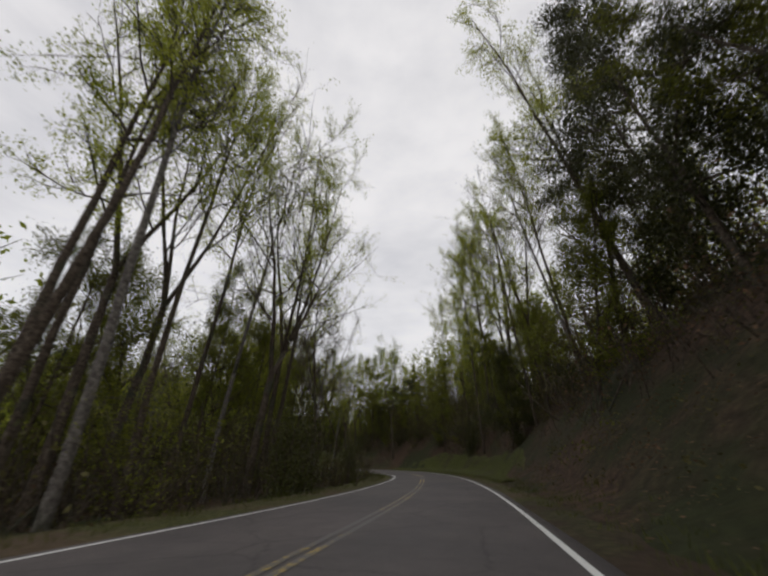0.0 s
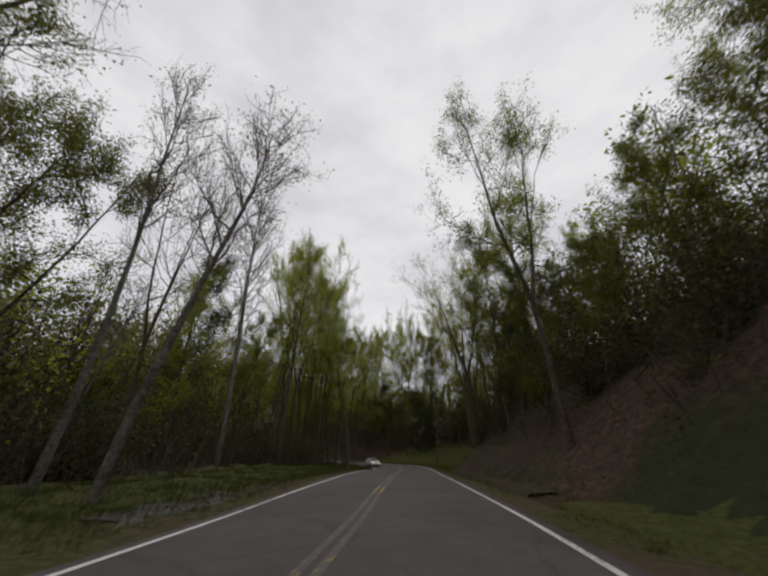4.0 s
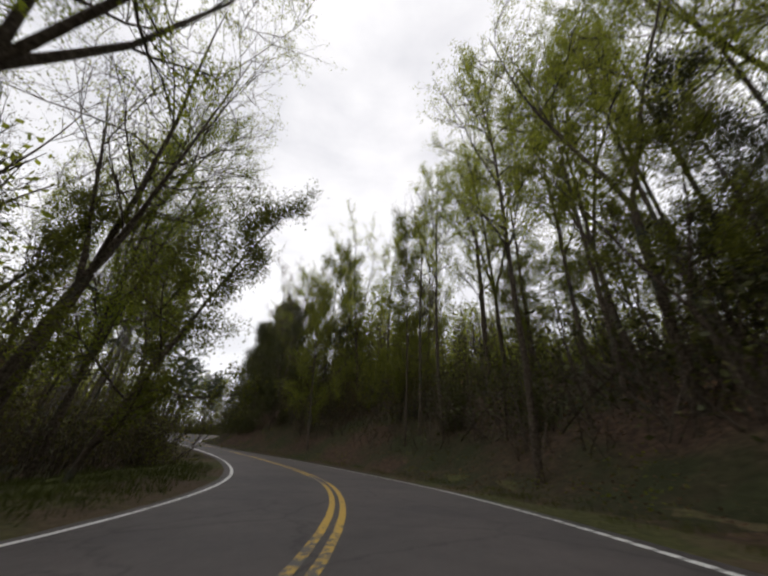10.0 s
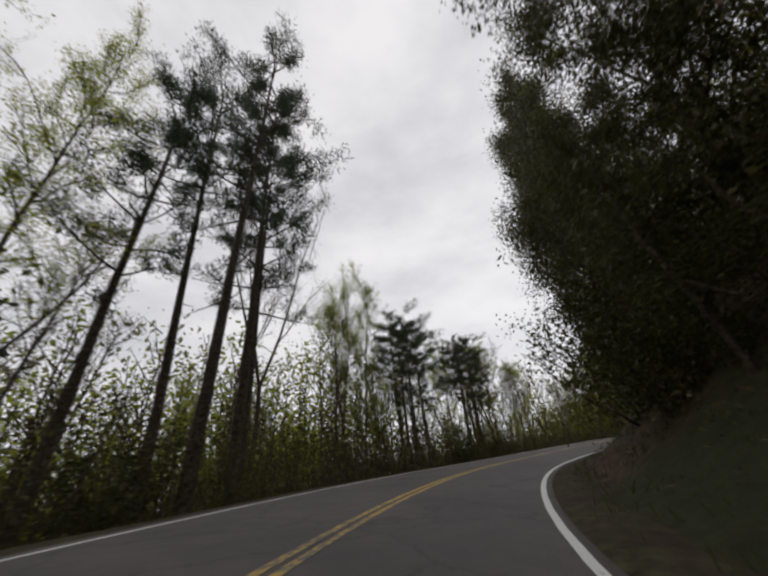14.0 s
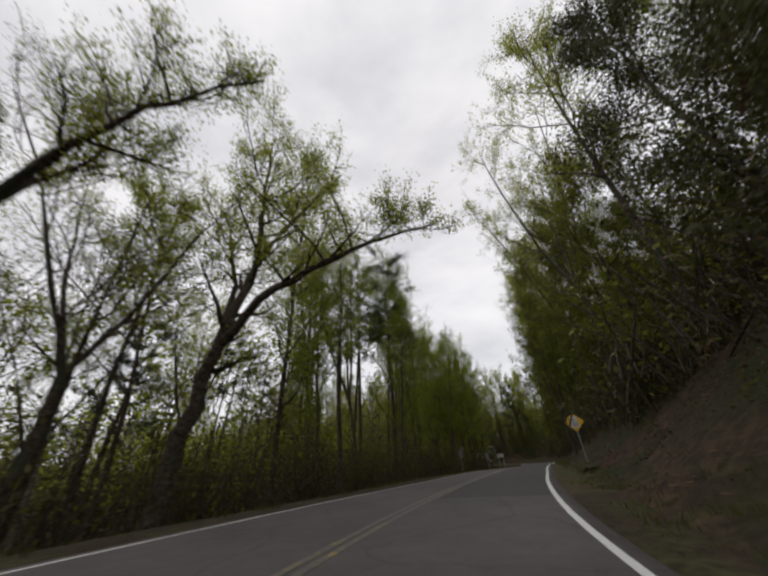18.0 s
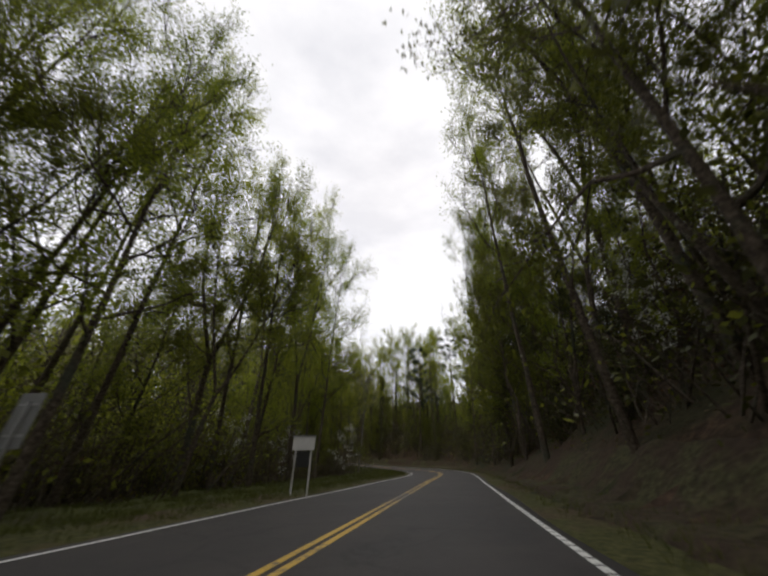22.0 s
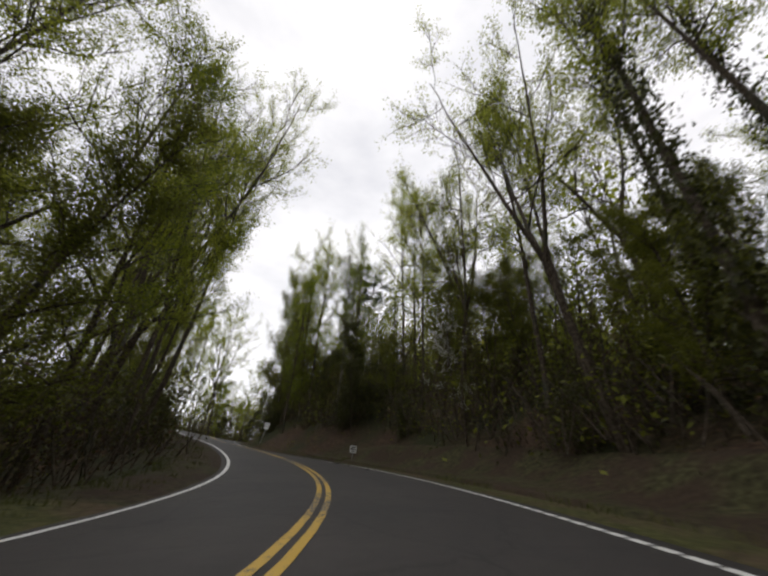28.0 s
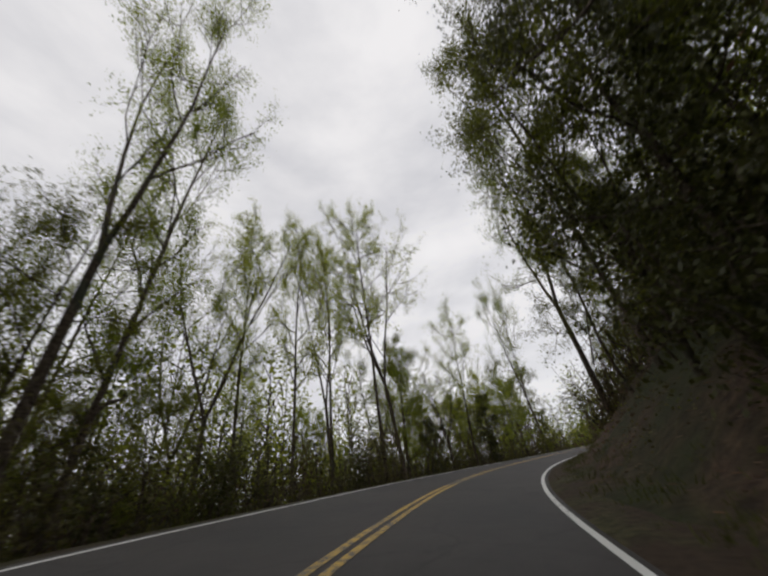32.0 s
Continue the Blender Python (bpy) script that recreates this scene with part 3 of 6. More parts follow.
def lawn(side, t0, t1, d0, d1, label, mat):
    """A mown slope beside the verge, tapering at both ends."""
    OPEN.append((side, t0 + 0.15, t1 - 0.15, d1 * 0.92))
    k = np.arange(len(T_FINE))[(T_FINE >= t0) & (T_FINE <= t1)]
    u = (T_FINE[k] - t0) / (t1 - t0)
    wide = d0 + (d1 - d0) * np.clip(np.minimum(u, 1 - u) * 4, 0.05, 1) ** 0.6
    v = []
    for f in np.linspace(0, 1, int(9 + d1)):
        d = np.where(side > 0, ER[k] + d0 + (wide - d0) * f, EL[k] - d0 - (wide - d0) * f)
        x, y = CX[k] + RX[k] * d, CY[k] + RY[k] * d
        v.append(np.stack([x, y, rough_land(x, y) + (0.13 if 0.01 < f < 0.99 else -0.1)], -1))
    v = np.stack(v, 1)
    n, w = v.shape[:2]
    f = [(i * w + j, i * w + j + 1, (i + 1) * w + j + 1, (i + 1) * w + j) for i in range(n - 1) for j in range(w - 1)]
    return tagged(mesh_ob("lawn", v.reshape(-1, 3).tolist(), f, mat, smooth=True), label, "lawn", kind="structure")


lawn(1, 1.7, 4.8, 1.38, 5.88, "grassy foot of the cut bank", M_LAWN)
lawn(1, 4.9, 7.1, 1.38, 4.48, "grassy foot of the cut bank", M_FOOT)
lawn(1, 19.2, 26.0, 1.38, 4.2, "grassy foot of the cut bank", M_FOOT)
lawn(1, 26.2, 30.4, 1.38, 5.6, "grassy foot of the cut bank", M_FOOT)
lawn(1, 7.4, 10.2, 2.99, 15.4, "rough grassy slope above the road", M_LAWN)
lawn(-1, 3.2, 8.2, 2.07, 9.5, "grassy flat beside the road", M_LAWN)
lawn(-1, 8.0, 11.4, 2.07, 8.0, "grassy inside of the bend", M_LAWN)
lawn(-1, 21.6, 28.2, 2.07, 7.5, "grassy flat beside the road", M_LAWN)


# the soil lies a little lower under the turf
near = np.flatnonzero(off_road(mx, my) < 16)
px, py = mx.ravel()[near], my.ravel()[near]
kk = np.array([int(np.argmin((CX - a) ** 2 + (CY - b) ** 2)) for a, b in zip(px, py)])
lat = (px - CX[kk]) * RX[kk] + (py - CY[kk]) * RY[kk]
lower = np.zeros(len(near))
for o in OPEN:
    d = lat - ER[kk] if o[0] > 0 else EL[kk] - lat
    u = (T_FINE[kk] - o[1]) / (o[2] - o[1])
    reach = o[3] * np.clip(np.minimum(u, 1 - u) * 4, 0, 1) ** 0.6 - 0.9
    lower = np.where((u > 0) & (u < 1) & (d > 2.2) & (d < reach), 0.35, lower)
for k, q in zip(near, lower):
    if q:
        ground.data.vertices[int(k)].co.z -= q


# a short gravel turn-out
M_GRAVEL = mixed("pale_gravel", 40, 1.2, (0.07, 0.065, 0.055), (0.14, 0.13, 0.115), (0.24, 0.225, 0.2), 0.95, 1.0, (0.07, 0.07, 0.04), 0.6)
v = []
for j in range(12):
    u = j / 11
    for w in np.linspace(-1, 1, 5):
        k = int(round((4.62 + 0.02 * j + w * (0.16 + 0.06 * (1 - u) ** 2) - T_FINE[0]) / 0.1 * 1.0))
        x, y = CX[k] + RX[k] * (EL[k] + 0.1 - 8.5 * u), CY[k] + RY[k] * (EL[k] + 0.1 - 8.5 * u)
        v.append((x, y, float(land([x], [y])[0]) + 0.07 if j > 1 else CZ[k] + np.sin(np.radians(CB[k])) * EL[k] + (0.0 if j else -0.03)))
turnout = mesh_ob("turnout", v, [(i * 5 + j, i * 5 + j + 1, i * 5 + j + 6, i * 5 + j + 5) for i in range(11) for j in range(4)], M_GRAVEL, smooth=True)
tagged(turnout, "short pale gravel turn-out leaving the road", "turn-out", kind="structure")


# ---------------------------------------------------------------- trees
class Wood:
    """Gathers tubes for bark and loose leaves for one tree."""

    def __init__(self, seed):
        self.rng = np.random.default_rng(seed)
        self.v, self.f, self.leaves = [], [], []

    def limb(self, pts, radii, sides):
        pts = np.asarray(pts, float)
        d = np.gradient(pts, axis=0)
        d /= np.linalg.norm(d, axis=1, keepdims=True) + 1e-9
        ref = np.where(np.abs(d[:, 2:3]) > 0.9, [[1.0, 0, 0]], [[0, 0, 1.0]])
        a = np.cross(d, ref)
        a /= np.linalg.norm(a, axis=1, keepdims=True) + 1e-9
        b = np.cross(d, a)
        base = len(self.v)
        ang = np.arange(sides) * 2 * np.pi / sides
        ring = pts[:, None] + np.asarray(radii)[:, None, None] * (np.cos(ang)[None, :, None] * a[:, None] + np.sin(ang)[None, :, None] * b[:, None])
        self.v.extend(ring.reshape(-1, 3).tolist())
        for i in range(len(pts) - 1):
            for j in range(sides):
                k = (j + 1) % sides
                self.f.append((base + i * sides + j, base + i * sides + k, base + (i + 1) * sides + k, base + (i + 1) * sides + j))

    def bough(self, start, way, length, r0, sides, bend=0.25, wander=0.12, n=5, r1=None):
        pts, d, p = [np.array(start, float)], np.array(way, float), np.array(start, float)
        d /= np.linalg.norm(d)
        for _ in range(n - 1):
            d = d + self.rng.normal(0, wander, 3) + np.array([0, 0, bend / (n - 1)])
            d /= np.linalg.norm(d)
            p = p + d * length / (n - 1)
            pts.append(p)
        self.limb(pts, np.linspace(r0, r1 if r1 is not None else r0 * 0.35, n), sides)
        return np.array(pts), d

    def leaf(self, at, size, count, spread, flat=0.0, corners=4):
        c = np.asarray(at, float).reshape(-1, 3)
        c = np.repeat(c, count, 0) + self.rng.normal(0, spread, (len(c) * count, 3))
        n = len(c)
        u = self.rng.normal(0, 1, (n, 3))
        w = self.rng.normal(0, 1, (n, 3))
        if flat:
            u[:, 2] *= 1 - flat
            w[:, 2] *= 1 - flat
        u /= np.linalg.norm(u, axis=1, keepdims=True)
        w -= u * (u * w).sum(1, keepdims=True)
        w /= np.linalg.norm(w, axis=1, keepdims=True)
        s = size * self.rng.uniform(0.6, 1.4, (n, 1))
        four = [c - u * s, c - w * s * 0.55, c + u * s, c + w * s * 0.55]
        three = [c - u * s, c + u * s * 0.7 - w * s * 0.75, c + u * s * 0.7 + w * s * 0.75]
        self.leaves.append(np.stack(four if corners == 4 else three, 1).reshape(-1, 3))


def finish(w, name, mats, label, category, crown_name="crown", corners=4):
    thing = new(name)
    tagged(thing, label, category)
    mesh_ob("trunk", w.v, w.f, mats[0], thing, smooth=True)
    if w.leaves:
        (quads_ob if corners == 4 else leaves_ob)(crown_name, np.concatenate(w.leaves), mats[1], thing)
    return thing


def turn_to(az, el):
    return np.array([math.cos(az) * math.cos(el), math.sin(az) * math.cos(el), math.sin(el)])


def broad_tree(seed, name, mats, label, h=15.0, crown_from=0.4, spread=0.28, boughs=15, subs=5, twigs=4, leaf=0.16, per_twig=5, fork=0, lean=0.05, rise=50, girth=0.0088, ivy=0, scatter=0.22, stems=()):
    w = Wood(seed)
    r = w.rng
    way = np.array([r.normal(0, lean), r.normal(0, lean), 1])
    trunks = []
    for line, r0 in stems:
        line = np.array(line, float)
        u = np.linspace(0, len(line) - 1, 3 * len(line))
        pts = np.stack([smooth_at(np.arange(len(line)), line[:, k], u) for k in range(3)], 1) + r.normal(0, 0.05, (len(u), 3))
        w.limb(pts, np.linspace(r0, 0.03, len(u)), 8)
        trunks.append((pts, r0))
    if stems:
        pass
    elif fork:
        low, d = w.bough((0, 0, -0.4), way, h * 0.35, h * girth * 1.25, 7, 0.1, 0.05, 4, h * girth * 0.9)
        for k in range(fork):
            az = k * 2 * np.pi / fork + r.uniform(0, 1)
            pts, _ = w.bough(low[-1], d + 0.45 * turn_to(az, 0.2), h * 0.68, h * girth * 0.75, 6, 0.3, 0.06, 9, 0.02)
            trunks.append((pts, h * girth * 0.7))
    else:
        pts, _ = w.bough((0, 0, -0.4), way, h, h * girth, 7, 0.1, 0.035, 12, 0.02)
        trunks.append((pts, h * girth))
    tips = []
    for pts, r0 in trunks:
        nb = max(9 if stems else 5, boughs // len(trunks))
        for k in range(nb):
            f = (crown_from if not fork else 0.15) + (0.98 - (crown_from if not fork else 0.15)) * (k + r.uniform(0, 0.8)) / nb
            q = f * (len(pts) - 1)
            i = int(min(q, len(pts) - 2))
            p = pts[i] + (pts[i + 1] - pts[i]) * (q - i)
            az = k * 2.4 + r.uniform(-0.5, 0.5)
            el = radians(rise + 25 * (f - 0.6) + r.uniform(-18, 14))
            ln = h * spread * (1.15 - 0.75 * f) * r.uniform(0.7, 1.25) / (0.8 if fork else 1) * (0.55 + 0.45 * min(1, k / 4))
            bp, bd = w.bough(p, turn_to(az, el), ln, max(0.022, r0 * 0.5 * (1.15 - f)), 3, 0.4, 0.19, 6, 0.014)
            for s in range(subs):
                g = 0.3 + 0.7 * (s + r.uniform(0, 0.7)) / subs
                j = min(int(g * 5), 4)
                sd = (bp[j + 1] - bp[j]) / np.linalg.norm(bp[j + 1] - bp[j]) + r.normal(0, 0.6, 3)
                sp, _ = w.bough(bp[j], sd, ln * 0.45 * r.uniform(0.6, 1.2), 0.02, 3, 0.3, 0.18, 4, 0.008)
                for q2 in range(twigs):
                    jj = 1 + q2 % 3
                    td = (sp[-1] - sp[0]) / np.linalg.norm(sp[-1] - sp[0]) + r.normal(0, 0.65, 3)
                    tp, _ = w.bough(sp[jj], td, ln * 0.2 * r.uniform(0.6, 1.3), 0.008, 3, 0.25, 0.2, 2, 0.004)
                    tips.append(tp[-1])
                    tips.append(tp.mean(0))
    if per_twig:
        w.leaf(np.array(tips), leaf, per_twig, scatter, 0, 3)
    thing = finish(w, name, mats, label, "tree", "crown", 3)
    if ivy:
        v = Wood(seed + 500)
        pts = trunks[0][0]
        for f in np.linspace(0.02, 0.72, 70):
            q = f * (len(pts) - 1)
            i = int(q)
            p = pts[i] + (pts[i + 1] - pts[i]) * (q - i)
            v.leaf(p, 0.07, 46, 0.2 + 0.16 * r.uniform(0, 1), 0, 3)
        leaves_ob("ivy", np.concatenate(v.leaves), M_DARK, thing, "dark ivy climbing the trunk")
    return thing


def pine_tree(seed, label, h=18.0, crown_from=0.5, spread=0.2, whorls=9):
    w = Wood(seed)
    r = w.rng
    pts, _ = w.bough((0, 0, -0.4), (r.normal(0, 0.02), r.normal(0, 0.02), 1), h, h * 0.0125, 8, 0.05, 0.012, 12, 0.03)
    tips = []
    for k in range(whorls * 3):
        f = crown_from + (1 - crown_from) * (k // 3 + r.uniform(0, 0.3)) / whorls
        q = f * (len(pts) - 1)
        i = int(min(q, len(pts) - 2))
        p = pts[i] + (pts[i + 1] - pts[i]) * (q - i)
        ln = h * spread * (1.1 - 0.62 * ((f - crown_from) / (1 - crown_from)) ** 2) * r.uniform(0.4, 1.2)
        bp, _ = w.bough(p, turn_to(k * 2.4 + r.uniform(-0.4, 0.4), radians(r.uniform(-8, 28))), ln, 0.05, 4, 0.25, 0.08, 5, 0.012)
        for s in range(5):
            j = 2 + s % 3
            sp, _ = w.bough(bp[min(j, 4)], (bp[-1] - bp[0]) / ln + r.normal(0, 0.45, 3), ln * 0.3, 0.014, 3, 0.4, 0.12, 3, 0.006)
            tips.extend([sp[-1], sp[1]])
    for k in range(7):  # dead snags below the crown
        f = r.uniform(0.25, crown_from)
        p = pts[int(f * 11)]
        w.bough(p, turn_to(r.uniform(0, 6.3), radians(r.uniform(-10, 20))), h * 0.07 * r.uniform(0.4, 1.2), 0.03, 3, -0.1, 0.12, 4, 0.008)
    t = np.array(tips)
    # needles: long thin blades bursting from each tip
    n = 44
    c = np.repeat(t, n, 0) + r.normal(0, 1, (len(t) * n, 3)) * [0.2, 0.2, 0.09]
    u = r.normal(0, 1, c.shape) + [0, 0, 0.5]
    u /= np.linalg.norm(u, axis=1, keepdims=True)
    s = np.cross(u, r.normal(0, 1, c.shape))
    s /= np.linalg.norm(s, axis=1, keepdims=True)
    ln, wd = r.uniform(0.16, 0.32, (len(c), 1)), 0.014
    w.leaves.append(np.stack([c - s * wd, c + u * ln * 0.5 - s * wd * 1.5, c + u * ln, c + u * ln * 0.5 + s * wd * 1.5], 1).reshape(-1, 3))
    return finish(w, "pine_tree", (M_BARK, M_NEEDLE), label, "tree")


def bush(seed, name, mats, label, h=3.0, stems=9, leaf=0.1, per=30, wide=0.5, category="shrub"):
    w = Wood(seed)
    r = w.rng
    tips = []
    for k in range(stems):
        az = k * 2.4
        bp, _ = w.bough((r.normal(0, 0.15), r.normal(0, 0.15), -0.2), turn_to(az, radians(r.uniform(40, 80))) * 1.0, h * r.uniform(0.7, 1.1), 0.035, 4, 0.15, 0.16, 6, 0.01)
        for s in range(6):
            j = 1 + s % 5
            sp, _ = w.bough(bp[j], turn_to(r.uniform(0, 6.3), radians(r.uniform(0, 60))), h * wide * r.uniform(0.4, 1.0), 0.014, 3, 0.1, 0.2, 4, 0.005)
            tips.extend(sp[1:])
    w.leaf(np.array(tips), leaf, max(1, per // 3), h * 0.07)
    return finish(w, name, mats, label, category, "foliage")


# ---------------------------------------------------------------- kinds of trees
SPRING_L = "tall slender hardwood with sparse young yellow-green leaves"
BARE_L = "grey bare hardwood with fine twigs and few buds"
LEAFY_L = "broad hardwood in fresh bright green leaf"
PINE_L = "tall dark green pine with a bare lower trunk"
EVER_L = "dense dark evergreen tree on the bank"
DENSE_L = "dense hardwood in dull green leaf on the steep bank"
IVY_L = "tall hardwood with dark ivy up its trunk"
KINDS = {
    "spring": [broad_tree(11 + k, "spring_tree", (M_BARK, M_SPRING), SPRING_L, h=16, crown_from=c, spread=s, boughs=18, subs=6, twigs=4, leaf=0.045, per_twig=15, lean=0.05, scatter=0.15, rise=r, fork=f)
               for k, (c, s, r, f) in enumerate(((0.36, 0.32, 48, 0), (0.45, 0.36, 42, 0), (0.3, 0.30, 55, 2), (0.36, 0.34, 45, 3), (0.5, 0.33, 50, 0)))],
    "bare": [broad_tree(31 + k, "bare_tree", (m, M_BUD), BARE_L, h=15, crown_from=c, spread=s, boughs=19, subs=7, twigs=5, leaf=0.05, per_twig=1, lean=0.06, rise=r, fork=f, girth=0.0095)
             for k, (c, s, r, f, m) in enumerate(((0.35, 0.33, 45, 0, M_BARK), (0.4, 0.36, 38, 3, M_BARK), (0.45, 0.28, 55, 0, M_PALE)))],
    "leafy": [broad_tree(51 + k, "leafy_tree", (M_BARK, M_GREEN), LEAFY_L, h=15, crown_from=c, spread=s, boughs=18, subs=5, twigs=4, leaf=0.042, per_twig=24, lean=0.07, rise=r, fork=f, scatter=0.2)
              for k, (c, s, r, f) in enumerate(((0.25, 0.36, 35, 0), (0.3, 0.32, 45, 2), (0.2, 0.3, 50, 0)))],
    "pine": [pine_tree(71 + k, PINE_L, h=18, crown_from=c, spread=s, whorls=n) for k, (c, s, n) in enumerate(((0.55, 0.2, 8), (0.42, 0.17, 10), (0.62, 0.22, 7)))],
    "ever": [broad_tree(81 + k, "evergreen_tree", (M_BARK, M_DARK), EVER_L, h=12, crown_from=0.12, spread=s, boughs=20, subs=5, twigs=4, leaf=0.05, per_twig=34, lean=0.06, rise=25, scatter=0.26) for k, s in enumerate((0.32, 0.27))],
    "spread": [broad_tree(98, "spreading_tree", (M_BARK, M_SPRING), "large spreading hardwood with a forked trunk and pale young leaves", h=18, crown_from=0.3, spread=0.4, boughs=22, subs=7, twigs=4, leaf=0.045, per_twig=9, lean=0.12, rise=24, fork=2, girth=0.011, scatter=0.14)],
    "forked": [broad_tree(131, "forked_tree", (M_BARK, M_SPRING), "large forked hardwood leaning out with pale young leaves", h=17, crown_from=0.3, spread=0.27, boughs=64, subs=6, twigs=4, leaf=0.045, per_twig=12, rise=42, scatter=0.15,
                          stems=((((0, 0, -0.5), (0.3, 0.1, 3.2), (0.9, 0, 6.2), (1.7, 0.3, 10.2), (3.2, 0.8, 13.6), (5.2, 1.2, 16.8)), 0.34), (((0.9, 0, 6.0), (2.6, -0.4, 7.8), (4.8, -0.8, 9.0), (7.2, -1.0, 9.9), (9.4, -1.2, 10.4)), 0.2),
                                 (((1.6, 0.3, 9.8), (1.7, -0.5, 12.8), (1.9, -1.2, 16.8)), 0.16), (((0.8, 0, 5.8), (0.4, 1.0, 9), (-0.6, 1.8, 12.4), (-1.6, 2.2, 15)), 0.16))),
               broad_tree(132, "leaning_tree", (M_BARK, M_SPRING), "grey hardwood leaning over the road edge with small new leaves", h=15, crown_from=0.45, spread=0.3, boughs=26, subs=7, twigs=5, leaf=0.045, per_twig=7, rise=35, scatter=0.16,
                          stems=((((0, 0, -0.5), (1.4, 0.2, 4), (3.4, 0, 8.0), (5.1, -0.3, 10.4), (7.2, -0.2, 12.3), (9.2, 0, 13.6)), 0.24), (((3.4, 0, 8.0), (3.6, 0.8, 10.5), (4.6, 1.4, 13)), 0.12)))],
    "dense": [broad_tree(61 + k, "bank_tree", (M_BARK, M_MID), DENSE_L, h=12, crown_from=c, spread=s, boughs=19, subs=5, twigs=4, leaf=0.045, per_twig=30, lean=0.08, rise=r, fork=f, scatter=0.2)
              for k, (c, s, r, f) in enumerate(((0.18, 0.34, 32, 0), (0.25, 0.3, 42, 2), (0.12, 0.3, 38, 0)))],
    "ivy": [broad_tree(91, "ivy_covered_tree", (M_BARK, M_SPRING), IVY_L, h=17, crown_from=0.5, spread=0.26, boughs=14, subs=5, twigs=3, leaf=0.055, per_twig=16, lean=0.08, ivy=1)],
    "dogwood": [broad_tree(95 + k, "dogwood_tree", (M_BARK, M_BLOOM), "small dogwood with layered white blossom", h=5, crown_from=0.3, spread=0.4, boughs=8, subs=4, twigs=3, leaf=0.035, per_twig=6, rise=2, fork=f, girth=0.012, scatter=0.09) for k, f in enumerate((0, 2))],
    "bush": [bush(101, "evergreen_shrub", (M_BARK, M_DARK), "dense dark evergreen shrub on the bank", h=2.6, leaf=0.05, per=60),
             bush(102, "evergreen_shrub", (M_BARK, M_DARK), "dense dark evergreen shrub on the bank", h=3.4, leaf=0.055, per=66, stems=10)],
    "brush": [bush(111, "budding_shrub", (M_BARK, M_OLIVE), "thin budding shrub with small olive leaves", h=3.0, leaf=0.045, per=27, stems=12, wide=0.4),
              bush(112, "budding_shrub", (M_BARK, M_MID), "thin budding shrub with small dull green leaves", h=3.8, leaf=0.045, per=21, stems=12, wide=0.4)],
}
TALL = {"spring": 16, "bare": 15, "leafy": 15, "pine": 18, "ever": 12, "dense": 12, "spread": 18, "forked": 17, "ivy": 17, "dogwood": 5, "bush": 3, "brush": 3.4}
used, stood = set(), []
dice = np.random.default_rng(7)


def stand(kind, x, y, h, variant=None, spin=None, lean=(0, 0)):
    """Plants one tree; lean tips it towards +x, +y by degrees."""
    pick = KINDS[kind]
    k = int(dice.integers(len(pick))) if variant is None else variant % len(pick)
    z = float(rough_land([x], [y])[0])
    s = h / TALL[kind]
    wide = min(1.0, (1.05 / s) ** 0.75)
    m = pose(x, y, z - 0.15, -lean[1], lean[0], 0) @ pose(0, 0, 0, 0, 0, dice.uniform(0, 360) if spin is None else spin) @ Matrix.Diagonal((s * wide, s * wide, s, 1))
    if (kind, k) in used:
        ob = copy_thing(pick[k], m)
    else:
        used.add((kind, k))
        ob = pick[k]
    ob.matrix_basis = m
    ob["group"] = {"bush": "shrubs along the road", "brush": "shrubs along the road"}.get(kind, "trees along the road")
    stood.append((x, y))
    return ob


def plant(kinds, t0, t1, side, d0, d1, n, h0, h1, gap=1.6, toward=4.0):
    """n trees beside the road between two times, d metres beyond its edge."""
    made = tries = 0
    while made < n and tries < n * 30:
        tries += 1
        t, d = dice.uniform(t0, t1), d0 + (d1 - d0) * dice.uniform(0, 1) ** 1.3
        k = int(np.clip(round((t - T_FINE[0]) / 0.1), 0, len(T_FINE) - 1))
        e = ER[k] + d if side > 0 else EL[k] - d
        x, y = CX[k] + RX[k] * e, CY[k] + RY[k] * e
        if off_road([x], [y])[0] < d0 - 0.4 or any(side == o[0] and o[1] < t < o[2] and d < o[3] for o in OPEN) or any((x - a) ** 2 + (y - b) ** 2 < gap * gap for a, b in stood):
            continue
        tip = -side * dice.uniform(-0.3, 1.0) * toward
        stand(kinds[int(dice.integers(len(kinds)))], x, y, dice.uniform(h0, h1), lean=(tip * RX[k], tip * RY[k]))
        made += 1


L, R = -1, 1
S, B, G, P, E, V, D, W = "spring", "bare", "leafy", "pine", "ever", "ivy", "dense", "spread"
# dogwoods and single trees in the open, with clear ground towards the road
for kind, x, y, h, k in (("dogwood", -210.7, 131.6, 5.6, 0), ("dogwood", -48.3, 75.9, 6.3, 1), ("dogwood", -54.2, 116.4, 8.6, 1), ("dogwood", -51.0, 118.3, 7.0, 0), ("dogwood", -241.4, 132.3, 5.5, 0),
                         ("dogwood", -234.1, 125.4, 3.9, 1), ("dogwood", -291.8, 147.7, 8.7, 0), ("dogwood", -233.0, 120.5, 5.2, 1)):
    stand(kind, x, y, h, k)
stand("forked", -178.5, 81.9, 17.8, 0, 75)
stand("forked", -172.6, 76.2, 15, 1, 75)
stood += [(-289.0, 148.0), (-286.4, 148.3), (-288.4, 145.9), (-290.5, 145.3), (-239.1, 133.0), (-240.2, 134.4), (-53.0, 113.6), (-54.9, 118.3)]
